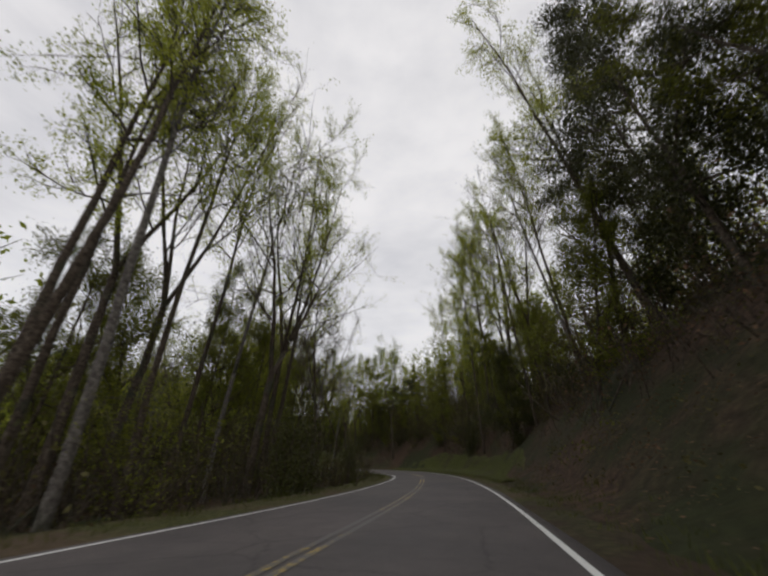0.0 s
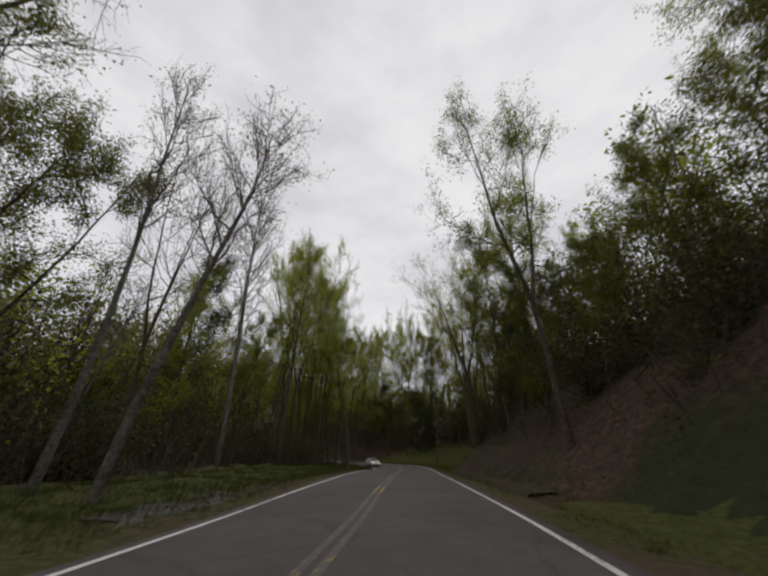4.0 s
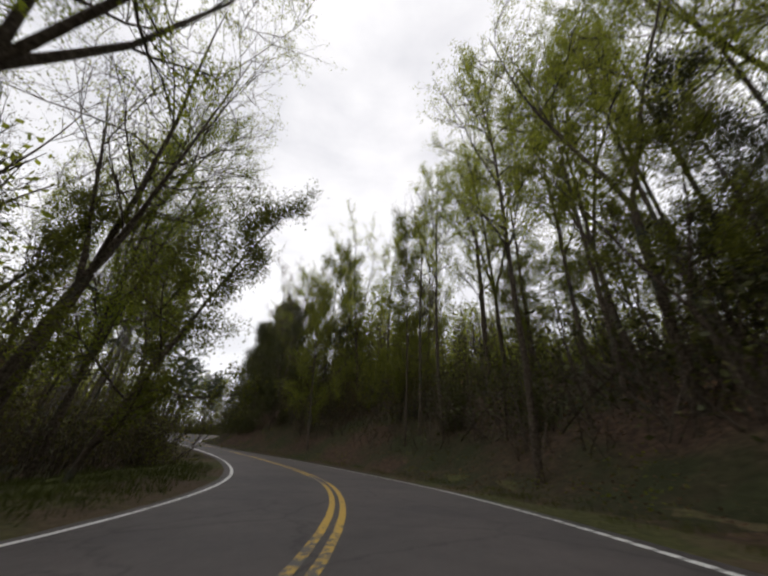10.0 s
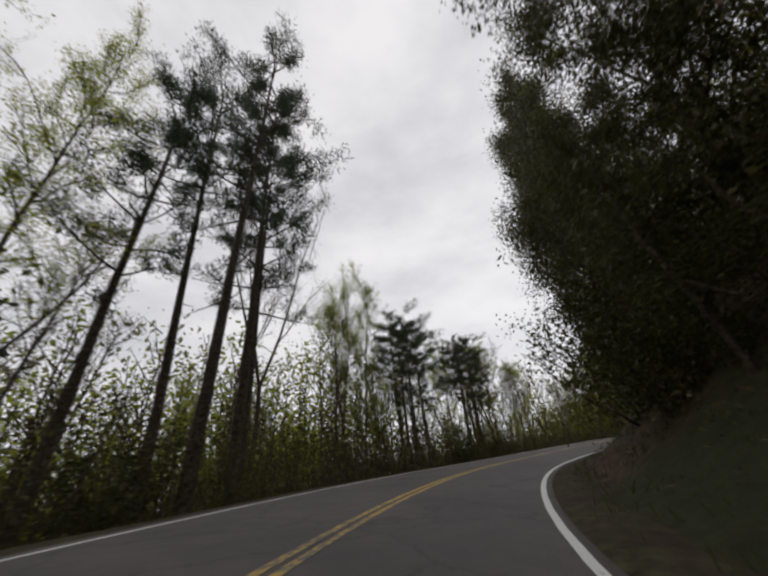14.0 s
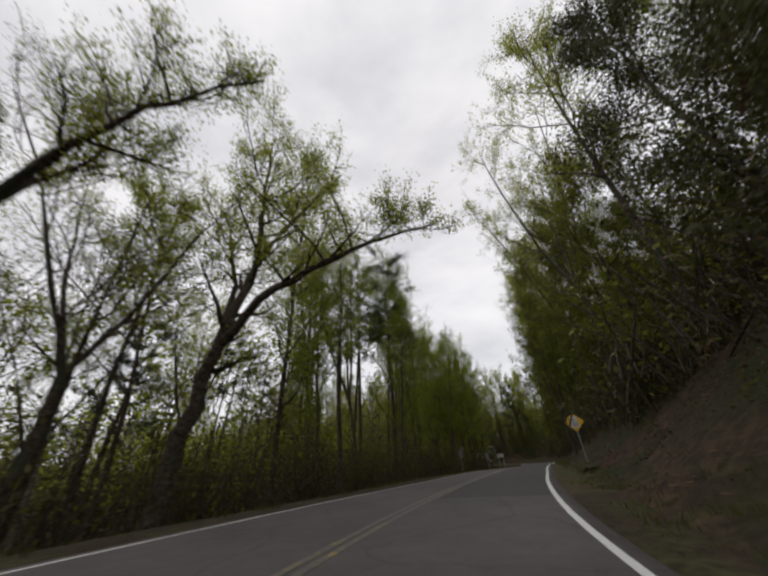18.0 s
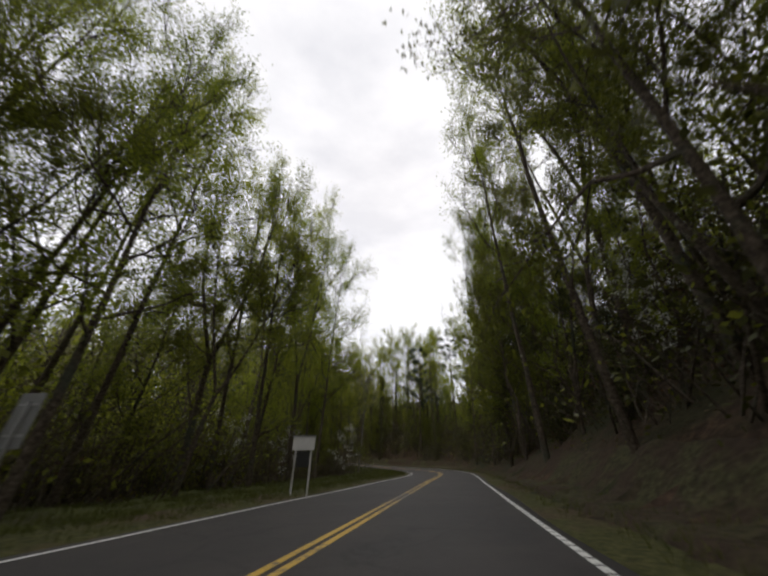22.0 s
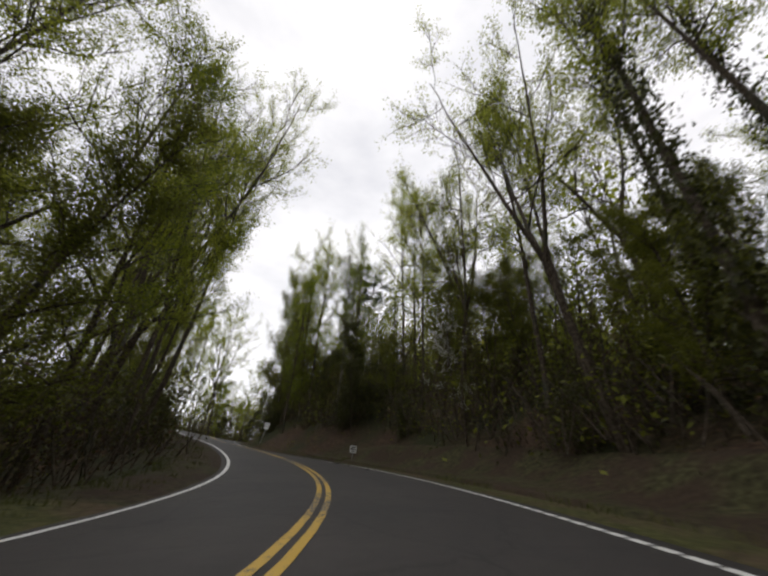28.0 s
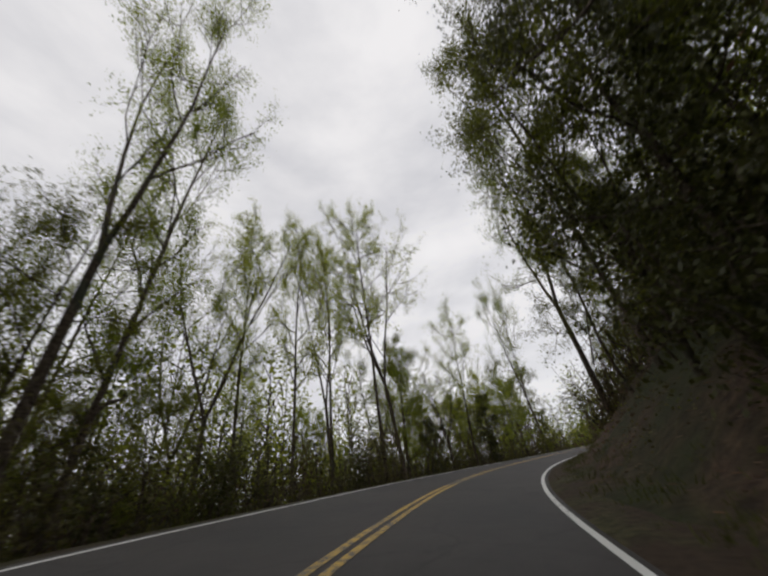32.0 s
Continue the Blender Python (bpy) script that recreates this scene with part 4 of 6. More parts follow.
stood += [tuple(at_time(4.7, EL[127] - 0.3 - q)[:2]) for q in (0.5, 2, 3.5, 5, 6.5, 8)]
# the woods along the way, stretch by stretch: kind, place, height
for kind, x, y, h in (
        (D, 9.2, -6.7, 13.4), (E, 9.2, -2.7, 8.8), (S, -11.4, 6.3, 29.8), (S, -12.7, 7.9, 23.2), (S, -13.9, 9.8, 31.0), (B, -15.3, 12.8, 31.0),
        (S, -14.8, 16.3, 31.0), (B, -14.6, 19.0, 27.8), (S, -15.1, 25.9, 31.0), (B, -9.9, 23.2, 16.3), (S, 2.6, 45.9, 29.1), (S, 6.8, 33.3, 26.0),
        (S, 9.1, 25.4, 27.3), (B, 10.5, 21.6, 16.5), (S, 9.8, 16.3, 27.4), (E, 11.8, 14.9, 22.2), (E, 9.2, 10.5, 23.0), (D, -16.7, 10.7, 12.9),
        (D, -17.7, 16.2, 15.8), (D, -19.1, 23.1, 18.2), (G, -13.0, 68.8, 20.9), (D, -18.5, 13.8, 11.2), (S, -9.8, 5.1, 27.4), (S, -13.0, 12.3, 31.0),
        (B, -10.0, 7.6, 29.8), (S, -13.1, 22.4, 29.1), (D, 12.1, -0.0, 12.2), (E, 7.4, 2.7, 14.7), (G, 15.4, 4.1, 11.1), (D, 11.3, 5.5, 14.1),
        (D, 9.1, 6.8, 12.8), (E, 13.0, 9.6, 11.9), (D, 13.8, 12.4, 10.0)):
    stand(kind, x, y, h)
for kind, x, y, h in (
        (D, 19.5, 12.5, 12.4), (S, 4.5, 51.1, 30.6), (S, 7.5, 42.4, 31.0), (B, 8.9, 33.5, 26.0), (B, 9.6, 27.3, 25.8), (W, -11.3, 17.9, 19.3),
        (D, -18.7, 28.6, 17.6), (B, -17.8, 42.4, 20.1), (D, 6.5, 17.8, 12.2), (E, 10.5, 18.0, 13.1), (E, 13.0, 21.1, 11.9), (S, 20.5, 24.7, 12.6),
        (B, -25.4, 23.9, 11.4), (B, -14.1, 32.2, 15.8), (D, -19.9, 41.7, 20.1), (B, -22.3, 45.1, 27.4), (B, -24.9, 53.9, 21.9), (B, -20.1, 54.5, 15.9),
        (S, -2.0, 66.7, 23.3), (S, 1.5, 60.6, 24.3), (S, 4.1, 56.3, 17.9), (W, 6.0, 40.0, 24.1), (S, 5.0, 45.8, 31.0), (D, 6.5, 47.4, 11.9),
        (D, 5.1, 37.9, 10.2), (E, 4.8, 36.1, 9.9), (D, 5.3, 54.6, 10.8), (S, 22.4, 31.1, 12.4), (D, 7.4, 30.7, 8.9), (D, -21.9, 27.6, 15.9),
        (G, 23.9, 36.5, 9.9), (S, 21.8, 37.9, 9.8), (S, -26.6, 28.8, 15.5)):
    stand(kind, x, y, h)
for kind, x, y, h in (
        (D, 10.6, 37.4, 10.5), (S, -22.7, 30.5, 17.5), (S, -19.0, 31.3, 11.5), (S, -28.4, 31.0, 16.6), (S, 16.5, 44.0, 14.3), (D, 10.1, 42.3, 12.2),
        (S, -13.1, 37.2, 12.2), (S, -26.8, 33.1, 12.9), (S, 14.0, 47.0, 12.7), (D, -22.6, 37.0, 18.1), (S, 11.8, 50.1, 12.7), (D, -18.9, 39.5, 15.1),
        (D, 17.2, 56.4, 11.5), (S, 12.1, 56.2, 16.7), (S, -26.6, 38.0, 13.4), (S, 1.6, 54.8, 12.8), (G, 14.3, 61.6, 14.5), (D, 7.4, 59.9, 13.2),
        (S, 5.7, 59.0, 10.7), (D, -2.5, 56.0, 10.2), (S, -27.1, 43.7, 13.4), (S, 2.6, 64.8, 14.0), (S, -0.5, 64.5, 13.8), (D, 3.0, 66.9, 12.8),
        (D, -4.3, 65.4, 13.9), (D, -28.7, 48.0, 17.6), (G, 1.6, 71.3, 11.2), (S, -3.0, 69.7, 11.0), (D, -6.9, 68.5, 9.9), (D, -30.8, 51.3, 17.0),
        (B, -36.6, 64.9, 31.0), (B, -39.6, 66.3, 26.8), (B, -44.7, 62.8, 31.0)):
    stand(kind, x, y, h)
for kind, x, y, h in (
        (B, -46.5, 60.3, 31.0), (E, -46.6, 62.3, 22.1), (S, -48.3, 75.7, 31.0), (S, -48.8, 79.5, 31.0), (S, -50.4, 84.8, 27.4), (D, -45.4, 108.9, 25.7),
        (S, -25.6, 89.8, 22.8), (D, -19.8, 79.9, 21.4), (S, -19.3, 82.0, 20.7), (S, -16.1, 78.2, 20.9), (G, -38.6, 61.5, 16.0), (D, -49.5, 72.1, 18.4),
        (D, -52.1, 89.2, 20.6), (S, -45.5, 87.1, 16.5), (S, -45.2, 44.3, 12.7), (B, -49.4, 42.8, 14.7), (D, -10.9, 72.5, 8.6), (D, 1.9, 81.9, 11.5),
        (S, -6.5, 77.5, 12.6), (S, -46.9, 49.7, 13.9), (B, -38.4, 55.9, 12.4), (S, -6.0, 79.6, 12.1), (D, -11.4, 75.7, 8.5), (D, -14.8, 73.2, 9.8),
        (E, -11.6, 80.7, 10.1), (B, -48.9, 55.1, 17.1), (D, -3.9, 89.8, 10.8), (S, -40.7, 72.7, 26.1), (S, -43.8, 73.3, 27.0), (B, -46.8, 77.0, 31.0),
        (S, -52.7, 80.8, 31.0), (S, -53.4, 86.4, 31.0), (S, -55.3, 89.6, 30.6)):
    stand(kind, x, y, h)
for kind, x, y, h in (
        (B, -34.6, 102.8, 25.9), (W, -25.7, 86.9, 21.8), (S, -73.4, 113.0, 28.2), (G, -60.3, 120.3, 28.8), (E, -17.2, 80.0, 8.4), (E, -15.2, 83.2, 9.6),
        (S, -12.0, 85.5, 13.4), (D, -10.1, 88.5, 13.0), (D, -20.4, 85.7, 9.0), (E, -17.3, 88.0, 9.3), (S, -56.7, 60.8, 12.0), (D, -23.3, 86.7, 14.5),
        (D, -21.9, 89.2, 12.0), (D, -21.6, 90.9, 11.0), (S, -13.9, 98.1, 11.6), (S, -52.1, 84.0, 31.0), (S, -55.3, 85.8, 31.0), (S, -57.4, 87.4, 31.0),
        (S, -55.1, 87.7, 31.0), (W, -31.7, 97.6, 26.3), (S, -77.0, 118.3, 27.4), (S, -70.9, 119.5, 27.4), (S, -62.7, 121.8, 29.1), (S, -53.9, 120.7, 31.0),
        (G, -45.7, 118.0, 27.3), (D, -12.8, 100.5, 13.2), (D, -24.5, 91.8, 9.3), (S, -58.0, 73.3, 12.6), (S, -56.9, 75.3, 16.3), (S, -84.4, 115.7, 26.4),
        (S, -77.0, 120.4, 29.1), (S, -70.6, 122.0, 29.1), (S, -64.6, 124.4, 29.1)):
    stand(kind, x, y, h)
for kind, x, y, h in (
        (B, -55.7, 123.7, 31.0), (S, -47.8, 119.5, 31.0), (B, -38.2, 112.7, 20.9), (D, -69.5, 93.2, 12.4), (B, -71.5, 94.4, 22.0), (D, -43.3, 123.6, 17.1),
        (D, -70.3, 98.9, 11.9), (D, -65.4, 91.4, 11.4), (D, -49.0, 126.4, 16.1), (E, -44.8, 122.3, 15.6), (D, -41.0, 119.7, 14.1), (G, -39.2, 117.8, 13.1),
        (D, -59.3, 90.7, 10.8), (D, -63.3, 93.1, 9.7), (B, -20.5, 118.2, 12.8), (S, -25.9, 115.3, 13.5), (S, -56.7, 82.2, 13.1), (D, -32.5, 113.3, 11.0),
        (S, -59.6, 82.3, 13.8), (S, -31.2, 121.3, 12.2), (D, -35.8, 121.8, 13.6), (G, -31.7, 128.1, 9.8), (B, -55.1, 117.3, 31.0), (E, -53.0, 118.0, 25.4),
        (S, -85.2, 117.8, 27.0), (S, -74.5, 119.1, 29.1), (S, -73.5, 123.2, 29.1), (S, -67.6, 122.2, 27.4), (S, -66.9, 126.9, 31.0), (D, -91.7, 110.3, 21.3),
        (D, -96.6, 101.4, 21.4), (E, -105.4, 95.0, 18.5), (G, -62.8, 96.7, 14.1)):
    stand(kind, x, y, h)
for kind, x, y, h in (
        (G, -59.7, 97.2, 26.8), (S, -64.5, 97.3, 24.2), (D, -58.1, 119.5, 10.8), (D, -55.8, 120.0, 11.6), (E, -52.9, 116.0, 12.6), (B, -35.1, 126.9, 14.4),
        (D, -38.7, 124.8, 12.0), (B, -34.2, 133.1, 12.0), (B, -32.2, 136.8, 11.8), (E, -42.9, 121.3, 13.5), (S, -39.9, 132.3, 9.9), (D, -45.1, 126.2, 10.8),
        (D, -46.6, 128.5, 12.5), (S, -62.3, 85.7, 14.7), (E, -48.2, 124.2, 9.0), (S, -62.1, 89.7, 11.2), (S, -54.2, 126.7, 11.2), (G, -53.8, 140.5, 11.8),
        (W, -74.1, 92.2, 27.4), (G, -75.6, 93.8, 20.7), (E, -116.2, 91.0, 16.6), (S, -111.5, 97.7, 19.4), (D, -106.1, 103.6, 22.5), (S, -102.1, 109.4, 27.3),
        (S, -95.6, 113.1, 25.4), (S, -88.1, 117.4, 31.0), (S, -83.1, 118.7, 26.9), (S, -73.3, 117.2, 27.3), (S, -70.2, 117.1, 25.0), (D, -86.3, 121.0, 13.4),
        (D, -79.0, 121.5, 11.0), (D, -75.0, 122.1, 10.3), (D, -68.0, 116.3, 10.2)):
    stand(kind, x, y, h)
for kind, x, y, h in (
        (D, -56.1, 128.3, 10.0), (G, -55.3, 132.4, 11.4), (E, -58.7, 125.8, 8.5), (D, -57.8, 132.1, 9.2), (D, -62.8, 128.3, 9.0), (B, -62.5, 131.7, 14.1),
        (E, -64.9, 131.3, 8.9), (E, -64.9, 129.3, 11.1), (G, -67.2, 130.1, 10.8), (D, -69.2, 125.6, 10.8), (E, -69.0, 120.8, 13.8), (S, -69.4, 127.9, 10.9),
        (D, -69.5, 130.9, 12.1), (G, -67.7, 87.5, 11.6), (D, -74.1, 129.7, 11.0), (D, -73.6, 126.0, 11.6), (D, -76.2, 128.5, 8.7), (B, -75.5, 124.3, 9.7),
        (D, -77.6, 124.3, 10.0), (B, -88.6, 84.7, 31.0), (S, -91.8, 82.5, 25.0), (B, -95.7, 82.9, 23.3), (S, -105.4, 76.8, 24.7), (P, -116.8, 71.6, 31.0),
        (P, -136.7, 67.2, 14.2), (P, -144.4, 68.7, 12.7), (G, -77.3, 92.2, 22.9), (E, -112.7, 90.5, 15.5), (S, -111.8, 94.0, 24.8), (D, -107.3, 100.6, 27.4),
        (S, -103.7, 105.9, 26.6), (B, -87.8, 111.1, 27.2), (S, -85.1, 112.3, 27.7)):
    stand(kind, x, y, h)
for kind, x, y, h in (
        (S, -80.7, 120.1, 12.0), (S, -71.3, 87.7, 9.3), (D, -80.1, 118.1, 10.2), (B, -73.6, 83.4, 21.2), (B, -96.2, 120.1, 10.2), (S, -97.8, 123.1, 10.2),
        (B, -89.4, 82.0, 31.0), (B, -92.8, 78.5, 24.8), (B, -92.7, 80.5, 20.5), (S, -104.7, 70.3, 31.0), (B, -101.5, 70.9, 27.4), (P, -119.6, 69.3, 31.0),
        (E, -115.8, 88.5, 16.3), (B, -116.0, 93.9, 25.3), (D, -95.1, 110.9, 11.5), (D, -96.1, 109.2, 10.5), (P, -82.4, 87.0, 11.6), (B, -109.1, 124.5, 12.7),
        (D, -101.0, 113.2, 13.3), (D, -98.4, 106.5, 8.7), (S, -104.6, 111.9, 11.7), (B, -108.8, 114.5, 13.4), (S, -83.7, 82.6, 22.8), (P, -78.1, 75.4, 12.6),
        (B, -81.0, 74.8, 13.1), (D, -107.4, 107.5, 11.7), (B, -80.7, 72.1, 13.7), (S, -110.6, 109.1, 14.3), (E, -104.4, 101.5, 13.3), (B, -101.0, 77.2, 31.0),
        (B, -96.7, 77.2, 31.0), (B, -98.7, 75.1, 27.2), (B, -99.1, 72.3, 23.0)):
    stand(kind, x, y, h)
for kind, x, y, h in (
        (S, -109.8, 66.4, 25.3), (P, -113.7, 68.4, 24.5), (P, -122.5, 65.0, 31.0), (P, -147.5, 60.6, 20.4), (P, -154.6, 65.1, 17.1), (E, -118.6, 85.2, 7.2),
        (B, -113.5, 92.7, 25.6), (P, -84.4, 71.4, 14.2), (D, -111.1, 105.3, 11.6), (B, -118.8, 115.1, 12.7), (B, -91.4, 74.5, 20.9), (S, -120.9, 112.6, 9.8),
        (D, -109.5, 96.6, 14.0), (B, -95.1, 73.1, 16.0), (S, -100.9, 75.1, 20.5), (P, -117.3, 66.7, 31.0), (P, -144.6, 61.3, 20.5), (P, -150.5, 67.5, 15.6),
        (G, -139.9, 55.7, 25.4), (B, -124.9, 61.5, 27.6), (E, -129.9, 84.6, 27.4), (B, -106.7, 74.1, 13.8), (E, -114.4, 89.9, 8.5), (D, -107.9, 72.6, 6.8),
        (B, -105.7, 62.5, 21.7), (S, -111.2, 71.0, 12.1), (B, -112.5, 62.5, 15.3), (E, -121.3, 87.4, 15.3), (B, -115.6, 56.3, 15.5), (E, -124.4, 91.8, 14.2),
        (E, -124.7, 86.4, 13.3), (E, -125.1, 89.8, 8.9), (E, -124.3, 84.0, 9.5)):
    stand(kind, x, y, h)
for kind, x, y, h in (
        (P, -146.8, 58.9, 21.5), (P, -145.3, 63.5, 18.3), (P, -158.9, 63.5, 18.8), (G, -141.8, 57.1, 26.4), (G, -138.7, 57.5, 19.9), (B, -131.7, 62.8, 16.8),
        (D, -173.0, 75.8, 11.7), (G, -184.9, 85.3, 25.7), (B, -166.9, 65.8, 16.0), (E, -139.4, 84.3, 31.0), (E, -137.0, 85.0, 31.0), (E, -134.7, 85.0, 30.3),
        (E, -132.6, 84.7, 23.6), (S, -122.8, 56.5, 10.7), (D, -127.4, 91.4, 16.6), (E, -131.8, 92.4, 10.2), (S, -133.1, 46.0, 14.5), (B, -133.0, 48.6, 11.3),
        (B, -134.4, 60.0, 11.8), (E, -137.1, 87.1, 7.4), (E, -139.7, 87.1, 15.4), (E, -141.2, 85.3, 7.4), (S, -145.7, 56.3, 14.7), (E, -143.7, 86.6, 7.1),
        (D, -143.3, 90.2, 16.7), (S, -149.5, 51.3, 14.6), (E, -145.6, 91.6, 15.4), (B, -149.0, 66.8, 15.0), (E, -147.8, 93.3, 10.9), (B, -153.4, 68.0, 14.0),
        (D, -149.2, 91.9, 11.3), (S, -154.5, 62.0, 16.5), (E, -150.0, 87.2, 9.4)):
    stand(kind, x, y, h)
for kind, x, y, h in (
        (S, -151.3, 92.9, 7.3), (S, -159.3, 55.5, 16.6), (B, -156.2, 69.9, 11.3), (S, -156.9, 66.9, 15.5), (E, -153.5, 88.6, 7.4), (B, -161.4, 63.1, 16.7),
        (B, -162.9, 57.4, 16.7), (D, -155.1, 87.2, 11.4), (B, -161.5, 69.2, 13.0), (E, -157.0, 89.3, 9.6), (B, -166.4, 59.8, 15.3), (S, -170.5, 54.4, 13.8),
        (S, -171.3, 58.7, 16.3), (S, -157.6, 94.0, 10.0), (B, -169.2, 73.9, 9.2), (S, -172.4, 67.0, 16.6), (E, -158.6, 96.3, 11.6), (B, -174.3, 67.4, 15.6),
        (E, -161.8, 92.1, 9.4), (B, -175.3, 79.6, 13.4), (S, -177.4, 79.0, 14.0), (S, -179.2, 79.6, 15.2), (B, -183.6, 78.3, 16.6), (S, -197.1, 86.4, 25.3),
        (S, -198.4, 92.6, 25.0), (G, -199.6, 98.5, 24.3), (P, -202.5, 92.4, 21.4), (S, -178.9, 102.8, 27.8), (S, -171.8, 99.1, 24.4), (E, -168.0, 97.3, 18.2),
        (S, -158.0, 101.5, 9.0), (B, -180.6, 60.0, 14.3), (B, -174.9, 74.2, 10.7)):
    stand(kind, x, y, h)
for kind, x, y, h in (
        (E, -164.6, 91.8, 9.0), (E, -162.8, 94.9, 11.8), (E, -160.8, 98.3, 15.3), (B, -177.0, 74.0, 10.7), (B, -181.7, 70.1, 12.8), (D, -163.2, 98.1, 15.2),
        (B, -186.7, 66.1, 17.9), (S, -184.9, 74.5, 13.5), (B, -183.5, 76.2, 14.5), (D, -165.7, 101.8, 10.5), (P, -187.4, 76.2, 12.5), (G, -167.8, 100.9, 17.3),
        (S, -162.5, 109.4, 11.6), (P, -204.6, 93.7, 31.0), (G, -203.6, 96.5, 30.3), (P, -208.9, 100.8, 25.7), (G, -215.2, 107.5, 20.5), (S, -193.1, 87.8, 25.0),
        (P, -199.2, 87.5, 23.5), (S, -204.1, 122.3, 27.4), (S, -189.1, 112.9, 31.0), (D, -207.7, 125.5, 28.1), (D, -182.8, 111.7, 23.3), (G, -189.9, 87.7, 19.0),
        (D, -194.8, 87.3, 15.8), (G, -186.1, 88.8, 15.8), (S, -187.7, 80.4, 14.0), (B, -165.2, 108.0, 12.9), (S, -192.3, 79.0, 15.1), (D, -173.0, 102.5, 14.2),
        (P, -190.5, 81.2, 11.6), (D, -175.7, 101.4, 15.7), (D, -175.4, 103.8, 9.6)):
    stand(kind, x, y, h)
for kind, x, y, h in (
        (S, -195.6, 83.4, 11.0), (D, -176.4, 109.0, 14.2), (D, -180.1, 106.7, 17.4), (G, -179.4, 109.7, 14.6), (P, -200.4, 96.6, 29.1), (G, -198.2, 96.3, 20.3),
        (S, -216.1, 103.3, 29.6), (S, -219.4, 108.8, 23.8), (G, -226.8, 118.3, 20.2), (D, -202.4, 121.4, 27.4), (S, -193.8, 119.8, 22.9), (D, -182.9, 107.6, 10.1),
        (G, -181.2, 109.6, 10.0), (P, -202.1, 83.7, 11.5), (B, -176.3, 120.1, 10.5), (D, -185.3, 111.1, 16.1), (S, -184.6, 114.2, 9.9), (S, -180.0, 122.0, 8.7),
        (S, -187.3, 117.1, 12.6), (B, -203.8, 98.9, 9.9), (S, -189.6, 116.5, 11.2), (G, -223.6, 111.3, 25.7), (G, -212.3, 106.4, 19.6), (G, -208.8, 105.0, 11.4),
        (S, -224.3, 114.6, 24.3), (S, -229.2, 119.8, 23.9), (S, -212.7, 130.3, 31.0), (G, -220.2, 136.0, 28.0), (S, -203.7, 126.4, 31.0), (G, -222.1, 107.7, 27.4),
        (G, -220.6, 112.1, 22.8), (G, -218.1, 115.0, 18.4), (D, -218.5, 106.9, 12.8)):
    stand(kind, x, y, h)
for kind, x, y, h in (
        (D, -218.7, 111.6, 13.4), (D, -224.9, 118.2, 14.8), (P, -268.3, 160.9, 24.5), (P, -266.6, 169.6, 24.1), (D, -226.6, 142.1, 26.0), (D, -214.9, 133.7, 25.3),
        (G, -209.4, 130.2, 31.0), (D, -208.1, 128.6, 18.2), (G, -204.5, 128.0, 31.0), (G, -199.6, 122.5, 30.0), (G, -214.0, 104.9, 22.4), (G, -221.3, 105.2, 26.6),
        (G, -207.0, 106.0, 16.4), (S, -188.6, 121.8, 8.6), (B, -207.4, 98.7, 9.9), (G, -206.6, 101.9, 13.5), (E, -190.4, 121.6, 13.7), (S, -213.3, 93.7, 12.7),
        (S, -193.1, 122.6, 9.2), (G, -196.6, 122.4, 12.1), (D, -194.2, 125.3, 12.0), (S, -192.1, 127.8, 14.3), (S, -195.6, 129.4, 10.9), (G, -198.4, 126.1, 10.6),
        (D, -201.5, 124.5, 14.6), (S, -226.8, 111.6, 27.4), (S, -238.6, 121.9, 31.0), (B, -254.7, 140.5, 15.1), (G, -241.3, 128.6, 20.1), (S, -213.9, 135.8, 31.0),
        (D, -223.8, 140.5, 23.6), (D, -209.4, 132.9, 20.6), (D, -228.7, 115.6, 14.1)):
    stand(kind, x, y, h)
for kind, x, y, h in (
        (D, -234.8, 118.8, 16.8), (G, -200.0, 128.2, 10.1), (E, -200.7, 131.4, 15.3), (D, -206.1, 128.9, 9.2), (G, -227.7, 109.4, 8.6), (G, -207.0, 133.4, 12.3),
        (G, -230.7, 122.0, 17.3), (S, -227.3, 121.6, 19.1), (G, -248.8, 157.5, 24.2), (D, -225.5, 144.1, 31.0), (G, -233.3, 125.1, 22.2), (G, -237.2, 128.3, 24.0),
        (D, -245.1, 127.3, 17.4), (D, -247.3, 134.4, 14.5), (G, -212.0, 133.2, 9.8), (G, -231.5, 112.5, 11.3), (G, -211.0, 136.2, 15.8), (E, -215.7, 136.4, 8.7),
        (D, -214.4, 137.8, 11.2), (G, -213.7, 140.5, 11.4), (G, -217.7, 135.9, 12.7), (S, -217.7, 139.6, 10.3), (E, -216.9, 142.5, 13.1), (G, -220.7, 140.0, 12.8),
        (S, -243.0, 127.4, 22.9), (S, -246.9, 129.0, 25.7), (S, -249.2, 130.1, 26.5), (B, -262.1, 138.4, 21.1), (G, -273.3, 163.4, 25.7), (G, -268.9, 166.5, 25.7),
        (G, -252.7, 163.7, 25.3), (G, -231.6, 145.8, 25.7), (D, -230.5, 148.4, 29.3)):
    stand(kind, x, y, h)
